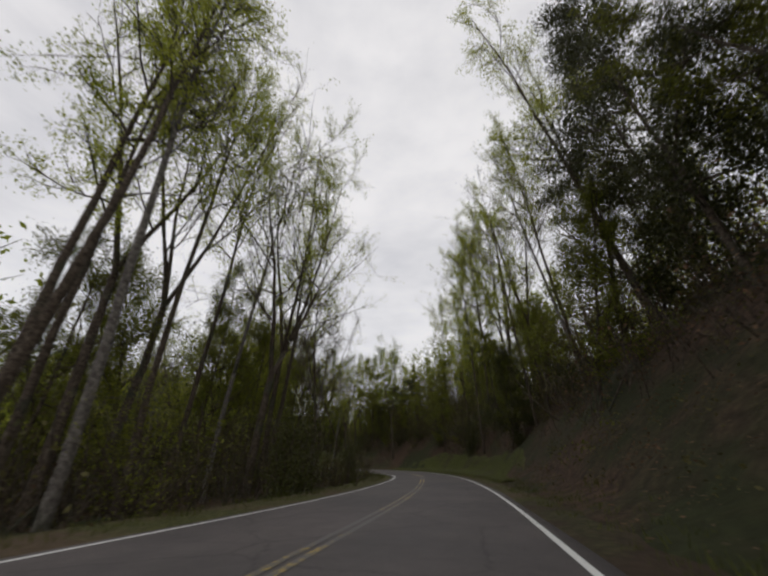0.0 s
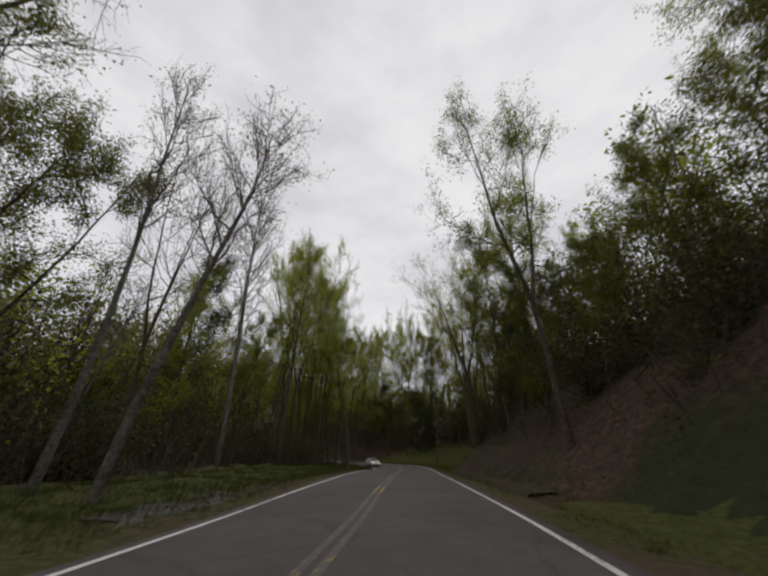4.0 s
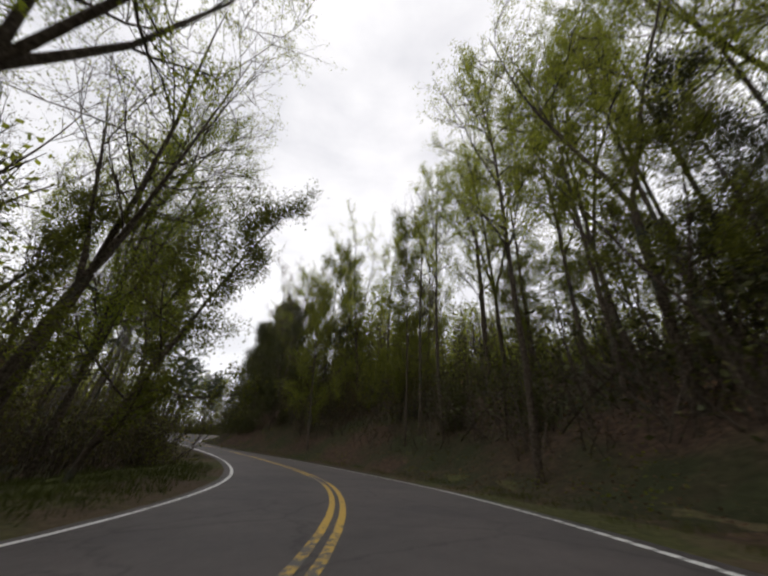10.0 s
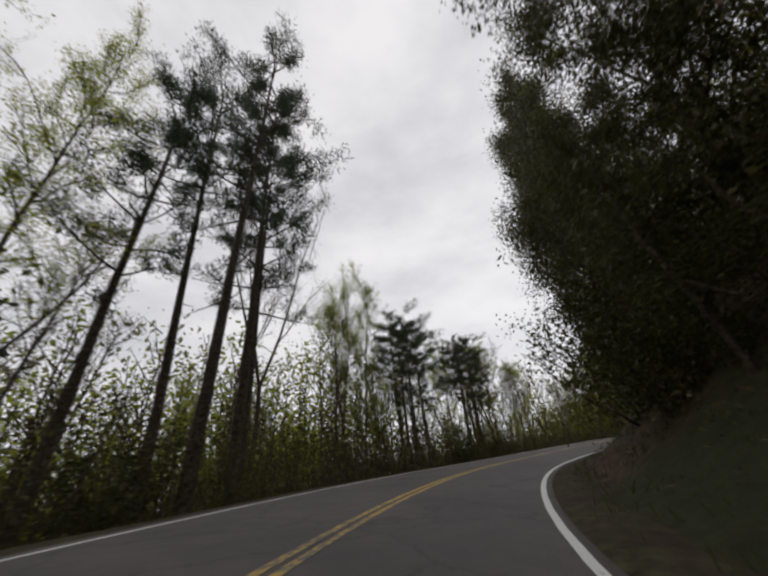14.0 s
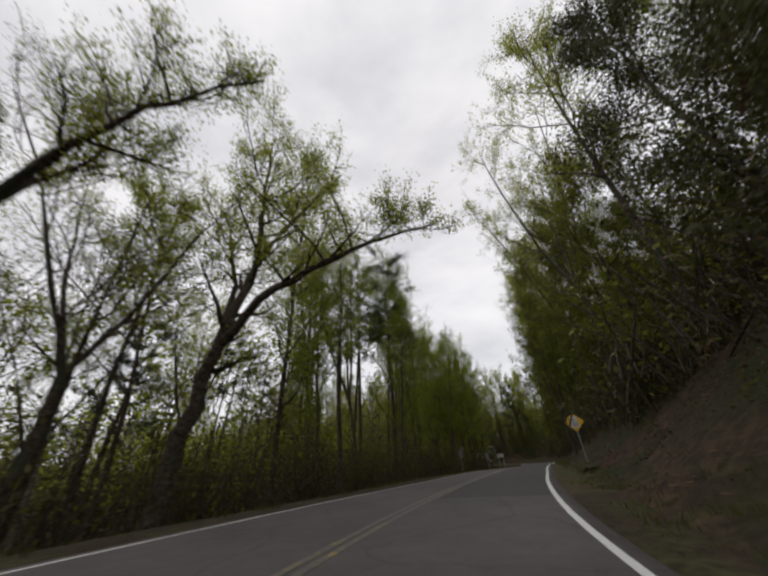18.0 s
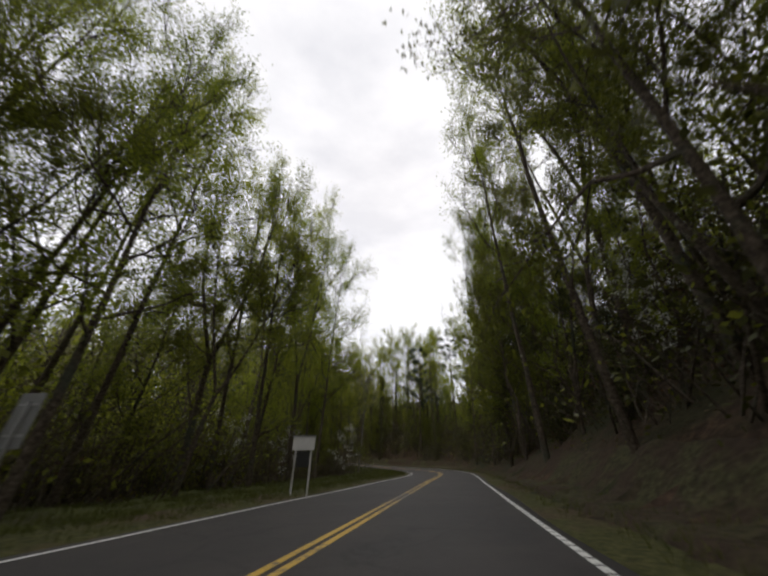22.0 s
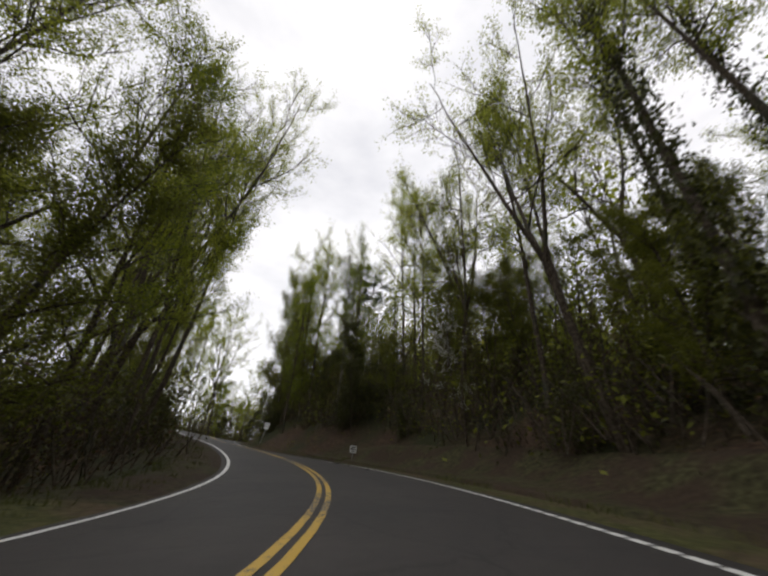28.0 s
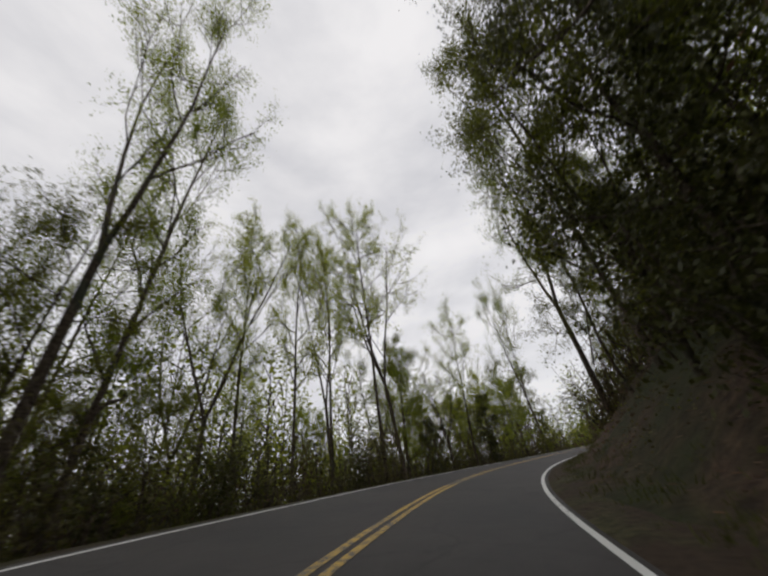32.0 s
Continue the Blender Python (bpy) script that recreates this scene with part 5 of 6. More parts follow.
for kind, x, y, h in (
        (D, -240.5, 155.5, 20.9), (E, -236.6, 152.1, 24.0), (G, -238.4, 152.7, 21.4), (G, -232.8, 148.1, 29.1), (D, -234.2, 150.9, 26.6), (E, -229.2, 145.2, 19.3),
        (D, -227.9, 143.5, 20.1), (E, -228.3, 147.5, 18.5), (D, -259.5, 135.0, 19.4), (D, -253.2, 130.0, 13.2), (G, -255.5, 136.5, 18.8), (D, -243.7, 129.9, 8.9),
        (E, -221.6, 142.6, 12.3), (G, -212.1, 153.8, 15.0), (S, -237.7, 125.5, 11.5), (G, -244.7, 122.4, 9.5), (D, -226.8, 146.0, 9.0), (G, -225.2, 150.1, 14.9),
        (G, -218.5, 160.9, 13.1), (G, -228.9, 152.0, 15.6), (G, -227.5, 156.4, 12.4), (G, -254.8, 119.8, 9.2), (D, -230.8, 154.2, 13.7), (G, -232.8, 153.7, 15.1),
        (G, -231.0, 159.2, 9.9), (G, -251.3, 127.8, 12.4), (S, -254.3, 124.4, 12.2), (E, -237.2, 157.8, 9.8), (G, -232.8, 165.9, 10.8), (G, -237.7, 160.1, 12.0),
        (D, -240.3, 158.5, 13.3), (G, -242.3, 154.5, 15.6), (B, -232.2, 179.9, 13.5)):
    stand(kind, x, y, h)
for kind, x, y, h in (
        (G, -253.7, 132.7, 8.8), (S, -252.5, 137.3, 12.4), (B, -237.9, 172.1, 16.3), (D, -245.6, 162.1, 12.6), (S, -240.2, 177.4, 14.0), (B, -247.7, 166.3, 15.5),
        (D, -250.1, 163.7, 7.4), (G, -248.9, 168.8, 13.0), (D, -250.5, 169.9, 9.8), (V, -250.0, 172.1, 12.8), (S, -252.9, 167.2, 15.9), (G, -258.0, 138.1, 12.4),
        (V, -251.9, 187.1, 17.3), (V, -254.0, 171.9, 16.7), (S, -254.9, 165.5, 13.5), (V, -262.5, 160.4, 25.6), (V, -265.9, 164.5, 25.7), (V, -271.1, 164.5, 25.7),
        (V, -272.2, 166.3, 23.7), (V, -277.4, 164.2, 29.1), (V, -281.5, 162.8, 27.7), (S, -279.0, 160.8, 27.4), (S, -294.7, 149.0, 27.4), (S, -285.6, 154.6, 24.9),
        (S, -297.9, 143.8, 27.2), (P, -312.1, 128.8, 23.6), (G, -304.5, 124.8, 20.9), (G, -275.7, 137.3, 21.4), (S, -268.3, 136.3, 23.7), (D, -290.1, 158.7, 13.0),
        (D, -285.1, 161.9, 9.7), (D, -282.3, 164.9, 9.0), (D, -275.4, 163.7, 8.7)):
    stand(kind, x, y, h)
for kind, x, y, h in (
        (D, -269.6, 162.5, 7.4), (D, -267.4, 162.7, 7.1), (D, -264.6, 161.1, 6.3), (D, -269.9, 139.7, 12.3), (D, -271.5, 140.5, 10.1), (S, -255.0, 181.9, 15.3),
        (V, -256.4, 168.3, 15.9), (G, -256.7, 164.7, 9.0), (V, -258.4, 166.1, 18.6), (V, -258.0, 172.2, 13.9), (V, -260.1, 173.0, 17.2), (B, -260.0, 180.0, 13.4),
        (V, -260.1, 170.1, 16.0), (D, -260.2, 167.6, 9.1), (G, -262.0, 168.3, 8.4), (B, -262.3, 179.3, 13.2), (S, -261.5, 132.0, 11.3), (V, -266.4, 174.8, 14.1),
        (G, -265.6, 166.4, 10.9), (B, -266.8, 178.4, 13.8), (G, -268.0, 170.8, 7.1), (G, -269.6, 168.6, 11.3), (S, -265.6, 138.4, 12.7), (S, -261.9, 123.8, 12.8),
        (S, -281.6, 132.7, 25.7), (S, -273.0, 137.9, 21.2), (G, -278.1, 133.5, 14.6), (S, -307.4, 125.9, 26.6), (P, -308.6, 132.1, 20.6), (S, -301.4, 141.1, 31.0),
        (G, -296.8, 148.6, 27.4), (S, -285.7, 152.7, 24.8), (S, -282.6, 154.6, 23.5)):
    stand(kind, x, y, h)
for kind, x, y, h in (
        (D, -296.0, 145.9, 13.7), (D, -292.9, 149.9, 11.6), (D, -290.9, 153.1, 10.5), (D, -288.2, 156.0, 9.8), (D, -283.0, 156.6, 8.8), (D, -279.8, 156.5, 8.2),
        (S, -285.1, 158.4, 25.7), (V, -281.6, 157.9, 25.7), (B, -294.6, 159.9, 24.2), (V, -277.7, 156.4, 26.2), (V, -273.6, 169.3, 18.3), (S, -275.8, 177.6, 11.9),
        (V, -274.9, 166.9, 18.5), (V, -278.1, 177.4, 13.6), (S, -280.7, 178.2, 11.2), (V, -287.9, 183.1, 17.6), (D, -268.6, 134.2, 6.1), (V, -288.3, 167.9, 13.6),
        (V, -292.7, 175.7, 11.8), (S, -266.2, 128.5, 11.9), (D, -288.4, 163.9, 12.0), (S, -279.6, 131.6, 29.1), (B, -279.9, 129.4, 31.0), (S, -281.4, 126.7, 31.0),
        (S, -283.1, 128.1, 31.0), (S, -285.0, 126.4, 31.0), (D, -294.3, 112.7, 20.0), (S, -309.5, 122.3, 27.4), (G, -304.9, 133.1, 21.1), (G, -302.4, 144.5, 18.0),
        (S, -300.1, 142.6, 27.1), (B, -292.1, 148.1, 27.3), (V, -294.4, 165.3, 14.9)):
    stand(kind, x, y, h)
for kind, x, y, h in (
        (B, -268.5, 129.3, 21.3), (V, -295.8, 163.6, 12.2), (S, -271.3, 132.0, 20.6), (G, -293.9, 154.9, 11.5), (D, -273.6, 131.2, 5.1), (V, -293.9, 152.2, 17.4),
        (G, -299.0, 154.6, 7.2), (D, -296.4, 152.1, 9.9), (S, -279.2, 135.4, 12.5), (G, -299.8, 152.6, 8.0), (G, -273.5, 128.9, 13.9), (B, -315.4, 160.0, 17.6),
        (D, -303.9, 150.8, 11.6), (D, -300.9, 146.2, 10.4), (D, -295.8, 142.4, 8.3), (V, -305.6, 147.4, 14.9), (B, -284.4, 123.3, 31.0), (B, -285.3, 120.9, 31.0),
        (S, -285.5, 118.1, 31.0), (B, -286.4, 115.6, 31.0), (B, -288.5, 114.3, 27.4), (D, -294.9, 108.7, 26.5), (B, -302.6, 132.6, 23.3), (G, -302.7, 134.4, 22.3),
        (G, -286.3, 125.1, 13.0), (D, -283.3, 117.9, 16.7), (D, -286.7, 122.5, 8.7), (S, -272.0, 122.6, 19.8), (S, -274.3, 123.0, 19.1), (S, -279.0, 126.0, 10.9),
        (E, -300.1, 139.6, 7.7), (S, -306.2, 141.6, 14.6), (E, -298.5, 136.9, 10.9)):
    stand(kind, x, y, h)
for kind, x, y, h in (
        (S, -277.2, 122.2, 17.6), (E, -300.9, 135.0, 6.6), (S, -277.9, 119.6, 18.3), (S, -306.3, 135.3, 11.9), (S, -274.8, 114.1, 21.8), (D, -287.0, 120.0, 4.8),
        (S, -278.5, 112.4, 12.1), (S, -312.5, 85.9, 29.1), (S, -317.2, 85.8, 30.5), (S, -320.3, 86.4, 29.3), (S, -321.9, 92.3, 26.9), (G, -293.5, 106.3, 30.5),
        (G, -294.1, 103.2, 30.9), (B, -289.2, 106.6, 31.0), (G, -308.5, 86.6, 19.1), (E, -314.3, 114.7, 22.4), (D, -311.5, 118.1, 29.1), (G, -309.3, 120.6, 29.1),
        (D, -307.6, 121.6, 12.8), (S, -309.8, 89.2, 22.2), (S, -324.3, 91.4, 27.5), (E, -304.7, 128.7, 7.8), (S, -317.9, 134.9, 10.8), (E, -287.5, 110.3, 8.4),
        (D, -309.5, 126.6, 9.5), (S, -316.7, 131.6, 9.7), (D, -308.0, 123.9, 9.7), (S, -276.3, 95.7, 13.3), (E, -292.7, 108.0, 7.9), (D, -312.1, 124.6, 10.1),
        (S, -320.4, 131.5, 14.1), (G, -311.5, 122.4, 16.0), (S, -322.9, 82.6, 31.0)):
    stand(kind, x, y, h)
for kind, x, y, h in (
        (G, -311.8, 81.2, 17.8), (G, -339.3, 86.1, 19.8), (G, -357.7, 84.4, 27.9), (G, -301.0, 89.6, 27.4), (D, -303.9, 86.2, 16.7), (D, -303.1, 99.9, 12.5),
        (G, -326.9, 106.7, 21.4), (D, -320.5, 111.4, 30.6), (G, -303.3, 101.9, 31.0), (G, -304.1, 97.8, 31.0), (E, -298.6, 102.3, 9.5), (D, -315.0, 119.3, 7.4),
        (G, -321.4, 125.3, 11.8), (G, -315.8, 116.4, 8.0), (G, -319.3, 117.1, 15.0), (G, -321.1, 119.6, 13.2), (D, -306.6, 99.8, 5.8), (D, -302.4, 94.1, 7.5),
        (D, -316.2, 112.9, 10.5), (E, -304.3, 93.8, 7.1), (G, -298.8, 86.1, 10.5), (D, -320.5, 114.8, 7.3), (D, -319.2, 112.9, 7.3), (G, -300.8, 79.1, 12.2),
        (D, -327.1, 116.7, 17.7), (G, -329.9, 119.3, 10.2), (D, -324.2, 109.1, 11.0), (G, -328.4, 112.0, 13.0), (G, -330.7, 111.5, 14.8), (G, -330.3, 108.0, 9.7),
        (S, -315.7, 74.1, 18.1), (G, -333.1, 111.7, 11.1), (G, -325.9, 89.9, 12.4)):
    stand(kind, x, y, h)
for kind, x, y, h in (
        (S, -334.9, 110.0, 14.0), (G, -323.7, 73.3, 12.2), (G, -328.4, 81.7, 14.9), (G, -325.7, 73.4, 12.1), (D, -330.8, 84.1, 17.0), (E, -331.6, 86.7, 6.6),
        (D, -340.2, 112.6, 14.6), (G, -334.2, 83.7, 10.6), (S, -336.3, 85.6, 13.3), (S, -336.0, 75.5, 13.8), (S, -343.8, 108.7, 10.4), (G, -343.1, 105.1, 11.1),
        (E, -341.4, 86.4, 9.1), (S, -342.3, 81.8, 10.8), (E, -342.0, 79.1, 8.2), (D, -346.3, 101.7, 8.6), (S, -345.9, 84.1, 10.2), (D, -343.7, 60.6, 13.5),
        (S, -344.9, 73.4, 14.7), (G, -348.9, 102.1, 12.0), (D, -347.2, 79.1, 7.1), (S, -346.1, 64.9, 19.4), (D, -350.3, 105.5, 8.1), (G, -349.3, 85.9, 11.5),
        (D, -348.4, 69.0, 14.0), (G, -351.5, 107.3, 12.5), (D, -352.3, 73.1, 14.4), (S, -352.4, 76.9, 11.3), (G, -354.1, 83.6, 12.6), (D, -354.0, 86.4, 6.8),
        (S, -354.2, 69.4, 11.0), (S, -357.7, 75.9, 18.0), (S, -361.3, 76.3, 14.0)):
    stand(kind, x, y, h)
for kind, x, y, h in (
        (D, -364.1, 67.6, 15.1), (D, -364.6, 78.6, 17.8), (S, -369.1, 73.6, 18.1), (G, -377.3, 64.2, 11.5)):
    stand(kind, x, y, h)
# shrubs
plant(("bush", "brush"), 31.6, 36.0, R, 3.4, 9, 22, 2.9, 5, 1.3)
plant(("bush", "bush", "brush"), 6.0, 7.8, R, 5, 12.6, 14, 2.9, 5.8, 1.3)
plant(("brush", "bush"), 0.6, 7.5, L, 2.8, 12.6, 22, 2.3, 5.2, 1.3)
plant(("brush",), 8.0, 12.0, L, 2.8, 11.2, 12, 2.3, 4.6, 1.3)
plant(("brush", "bush"), 12.0, 17.0, L, 2.8, 12.6, 16, 2.3, 4, 1.3)
plant(("brush",), 17.0, 19.0, L, 4.2, 12.6, 5, 1.7, 3.4, 1.3)
plant(("brush",), 19.0, 25.0, L, 2.8, 12.6, 22, 2.3, 5.2, 1.3)
plant(("brush", "bush"), 26.0, 34.0, L, 2.8, 12.6, 24, 2.3, 5.2, 1.3)
plant(("bush", "brush", "bush"), 0.6, 7.0, R, 5.6, 12.6, 18, 2.3, 4.6, 1.3)
plant(("bush", "brush"), 10.2, 13.6, R, 5.6, 14, 13, 2.3, 4.6, 1.3)
plant(("bush",), 13.4, 18.6, R, 3.0, 8, 26, 2.3, 4, 1.3)
plant(("bush", "brush", "bush"), 19.0, 26.0, R, 5, 12.6, 26, 2.3, 4.6, 1.3)
plant(("bush", "brush"), 26.5, 34.0, R, 5, 14, 34, 2.3, 5.2, 1.3)


# ---------------------------------------------------------------- uncountable growth: joined
def joined(name, clump_v, clump_f, xs, ys, size, mat, label, category, sink=0.1, spin=True):
    """Many copies of a small clump joined into one mesh on the ground."""
    cv, n = np.asarray(clump_v, float), len(xs)
    z = rough_land(xs, ys) - sink
    a = dice.uniform(0, 2 * np.pi, n)
    s = size[:, None]
    c, q = np.cos(a)[:, None], np.sin(a)[:, None]
    v = np.stack([(cv[:, 0] * c - cv[:, 1] * q) * s + xs[:, None], (cv[:, 0] * q + cv[:, 1] * c) * s + ys[:, None], cv[:, 2] * s + z[:, None]], -1)
    k = len(cv)
    f = np.asarray(clump_f)
    faces = (f[None] + (np.arange(n) * k)[:, None, None]).reshape(-1, f.shape[1])
    me = bpy.data.meshes.new(name)
    m = len(faces)
    me.vertices.add(n * k)
    me.vertices.foreach_set("co", v.astype(np.float32).ravel())
    me.loops.add(m * 4)
    me.loops.foreach_set("vertex_index", faces.astype(np.int32).ravel())
    me.polygons.add(m)
    me.polygons.foreach_set("loop_start", np.arange(0, m * 4, 4, dtype=np.int32))
    me.polygons.foreach_set("loop_total", np.full(m, 4, np.int32))
    me.update()
    me.materials.append(mat)
    return tagged(new(name, me), label, category, kind="stuff")


def beside(n, t0, t1, side, d0, d1, power=1.0, clear=None):
    t, d = dice.uniform(t0, t1, n), d0 + (d1 - d0) * dice.uniform(0, 1, n) ** power
    k = np.clip(np.round((t - T_FINE[0]) / 0.1).astype(int), 0, len(T_FINE) - 1)
    e = np.where(side > 0, ER[k] + d, EL[k] - d)
    slip = dice.uniform(-0.8, 0.8, n)
    x, y = CX[k] + RX[k] * e - RY[k] * slip, CY[k] + RY[k] * e + RX[k] * slip
    ok = off_road(x, y) > (d0 - 0.1 if clear is None else clear)
    if d0 > 1.0:
        for o in OPEN:
            if o[0] == side:
                ok &= ~((t > o[1]) & (t < o[2]) & (d < o[3]))
    return x[ok], y[ok]


def clump(seed, stems, h, leaves, leaf, wide):
    w = Wood(seed)
    r = w.rng
    tips = []
    for k in range(stems):
        p, _ = w.bough((r.normal(0, wide), r.normal(0, wide), 0), turn_to(r.uniform(0, 6.3), radians(r.uniform(50, 88))), h * r.uniform(0.5, 1.1), 0.012, 3, 0.1, 0.15, 3, 0.004)
        tips.extend(p[1:])
    w.leaf(np.array(tips), leaf, max(1, leaves // (2 * stems)), 0.2 * h)
    lv = np.concatenate(w.leaves)
    return (w.v, w.f), (lv, np.arange(len(lv)).reshape(-1, 4))


for side, word in ((L, "downhill"), (R, "uphill")):
    for mat, seed, n, h0, h1 in ((M_DRY, 201, 1200, 1.0, 2.8), (M_OLIVE, 202, 1350, 1.0, 3.8), (M_DARK, 203, 1000, 1.0, 3.8)):
        stems, leaves = clump(seed + side, 5, 1.0, 60, 0.028, 0.3)
        x, y = beside(n, -1, 36, side, 3.4 if side == L else 4.6, 34, 1.3)
        sz = dice.uniform(h0, h1, len(x))
        state = dice.bit_generator.state
        joined("undergrowth_stems", *stems, x, y, sz, M_BARK, "thin bare stems of undergrowth on the forest floor", "undergrowth")
        dice.bit_generator.state = state
        joined("undergrowth_leaves", *leaves, x, y, sz, mat, "leaves of low undergrowth on the forest floor", "undergrowth")

# thick understory in the shaded woods: uphill, and downhill with minus signs
for mat, seed, n, t0, t1, d0, d1 in ((M_DARK, 211, 420, 18.8, 31, 4.6, 16), (M_MID, 212, 420, 18.8, 31, 5, 20), (M_MID, 213, 200, 8.0, 13.4, 14.5, 26), (M_DARK, 214, 160, 9.8, 13.4, 6, 16),
                                      (M_OLIVE, 215, 330, -0.5, 7.6, -9, -28), (M_MID, 216, 300, 18.8, 24, -6, -26), (M_OLIVE, 217, 260, 19, 24, -8, -30), (M_OLIVE, 220, 380, 11.8, 18.6, -5, -26), (M_MID, 224, 160, 11.8, 18.6, -8, -28), (M_OLIVE, 218, 420, 29.2, 37, -6, -26), (M_MID, 219, 420, 29.2, 37, -8, -30)):
    stems, leaves = clump(seed, 6, 1.0, 110, 0.026, 0.3)
    x, y = beside(n, t0, t1, R if d0 > 0 else L, abs(d0), abs(d1), 1.2)
    sz = dice.uniform(2.4, 5.0, len(x))
    state = dice.bit_generator.state
    joined("understory_stems", *stems, x, y, sz, M_BARK, "thin stems of the thick understory in the woods", "undergrowth")
    dice.bit_generator.state = state
    joined("understory_leaves", *leaves, x, y, sz, mat, "thick leafy understory in the shaded woods", "undergrowth")

# low ground cover on the cut bank
for mat, seed, n in ((M_OLIVE, 221, 2000), (M_MID, 222, 800), (M_DRY, 223, 1500)):
    stems, leaves = clump(seed, 4, 0.5, 40, 0.035, 0.35)
    x, y = beside(n, -1, 36, R, 2.2, 11, 1.0)
    joined("ground_cover", *leaves, x, y, dice.uniform(0.5, 1.5, len(x)), mat, "low leafy ground cover on the cut bank", "ground cover")

# fallen leaves on the cut bank
fl = Wood(301)
fl.leaf(np.zeros((1, 3)), 0.08, 9, 0.5)
lv = np.concatenate(fl.leaves)
lv[:, 2] = np.abs(lv[:, 2]) * 0.12
x, y = beside(10000, -1, 36, R, 1.8, 16, 1.2)
joined("fallen_leaves", lv, np.arange(len(lv)).reshape(-1, 4), x, y, dice.uniform(0.6, 1.2, len(x)), M_DRY, "dry brown fallen leaves on the bank", "leaves", sink=-0.02)
x, y = beside(5000, -1, 36, L, 2.4, 14, 1.2)
joined("fallen_leaves", lv, np.arange(len(lv)).reshape(-1, 4), x, y, dice.uniform(0.6, 1.2, len(x)), M_DRY, "dry brown fallen leaves under the trees", "leaves", sink=-0.02)

# grass on the verges
gr = np.random.default_rng(305)
bl = []
for _ in range(9):
    p, a, h = gr.normal(0, 0.12, 2), gr.uniform(0, 6.3), gr.uniform(0.08, 0.2)
    u, o = np.array([math.cos(a), math.sin(a), 0]) * 0.008, np.append(gr.normal(0, 0.05, 2), h)
    q = np.append(p, 0)
    bl += [q - u, q + u, q + o + u * 0.3, q + o - u * 0.3]
for side, t0, t1, d1, n in ((R, -1, 36, 2.6, 5200), (L, -1, 36, 2.8, 5200), (R, 7.2, 10.0, 14, 9000), (L, 4.0, 11.4, 8, 9000), (L, 22, 28, 7, 6000)):
    x, y = beside(n, t0, t1, side, 0.35, d1, 1.0)
    joined("grass", bl, np.arange(len(bl)).reshape(-1, 4), x, y, dice.uniform(0.6, 1.3, len(x)), M_BLADE, "short spring grass on the verge", "grass", sink=-0.05 if d1 < 4 else -0.11)


# far woods on the hills
def far_tree(seed, leaf, per, low):
    w = Wood(seed)
    r = w.rng
    w.bough((0, 0, -0.05), (0, 0, 1), 1.0, 0.009, 3, 0, 0.02, 4, 0.002)
    tips = []
    for k in range(13):
        b, _ = w.bough((0, 0, low + (0.95 - low) * k / 13), turn_to(k * 2.4, radians(r.uniform(15, 65))), 0.27 * (1 - 0.045 * k), 0.004, 3, 0.2, 0.1, 2, 0.001)
        b = np.array([b[0], (b[0] + b[1]) / 2, b[1]])
        tips.extend(b[1:])
    w.leaf(np.array(tips), leaf, per, 0.05)
    lv = np.concatenate(w.leaves)
    return (w.v, w.f), (lv, np.arange(len(lv)).reshape(-1, 4))


for mat, seed, nr, nl, low, tall, near in ((M_SPRING, 401, 380, 170, 0.35, 1.0, 16.8), (M_GREEN, 402, 250, 120, 0.3, 0.9, 16.8), (M_BUD, 403, 200, 110, 0.3, 1.0, 16.8), (M_NEEDLE, 404, 90, 50, 0.2, 1.0, 19.6),
                                           (M_SPRING, 407, 420, 160, 0.03, 0.5, 12.6), (M_OLIVE, 405, 620, 300, 0.03, 0.45, 11.9), (M_DARK, 406, 420, 200, 0.03, 0.42, 11.2),
                                           (M_MID, 411, 480, 60, 0.02, 0.36, 7.7), (M_OLIVE, 412, 480, 100, 0.02, 0.34, 7), (M_DRY, 413, 220, 40, 0.02, 0.3, 7),
                                           (M_SPRING, 408, 330, 190, 0.02, 0.62, 30.8), (M_GREEN, 409, 330, 190, 0.02, 0.55, 28), (M_MID, 410, 300, 150, 0.02, 0.5, 25.2)):
    wood, lv = far_tree(seed, *((0.015, 6) if tall > 0.7 else (0.034, 5) if near > 22 else (0.015, 9) if near < 8 else (0.018, 7)), low)
    x1, y1 = beside(nr, -1, 44, R, near, 112 if tall > 0.7 or near > 22 else 28 if near < 8 else 53, 1.5, near - 1)
    x2, y2 = beside(nl, -1, 44, L, near + 2, 98 if tall > 0.7 or near > 22 else 50, 1.4, near + 1)
    x3, y3 = beside(nl // 2, 11.5, 17.0, L, max(near, 12), 56, 1.3, max(near - 1, 11))
    x4, y4 = beside(nl // 2, 29.5, 42, L, max(near, 12), 56, 1.3, max(near - 1, 11))
    x1, y1 = np.concatenate([x1, x3, x4]), np.concatenate([y1, y3, y4])
    x, y = np.concatenate([x1, x2]), np.concatenate([y1, y2])
    sz = dice.uniform(12, 21, len(x)) * tall
    state = dice.bit_generator.state
    joined("far_tree_trunks", *wood, x, y, sz, M_BARK, "grey trunks of the woods on the far slopes", "woods")
    dice.bit_generator.state = state
    joined("far_tree_crowns", *lv, x, y, sz, mat, "spring crowns of the woods on the far slopes", "woods")


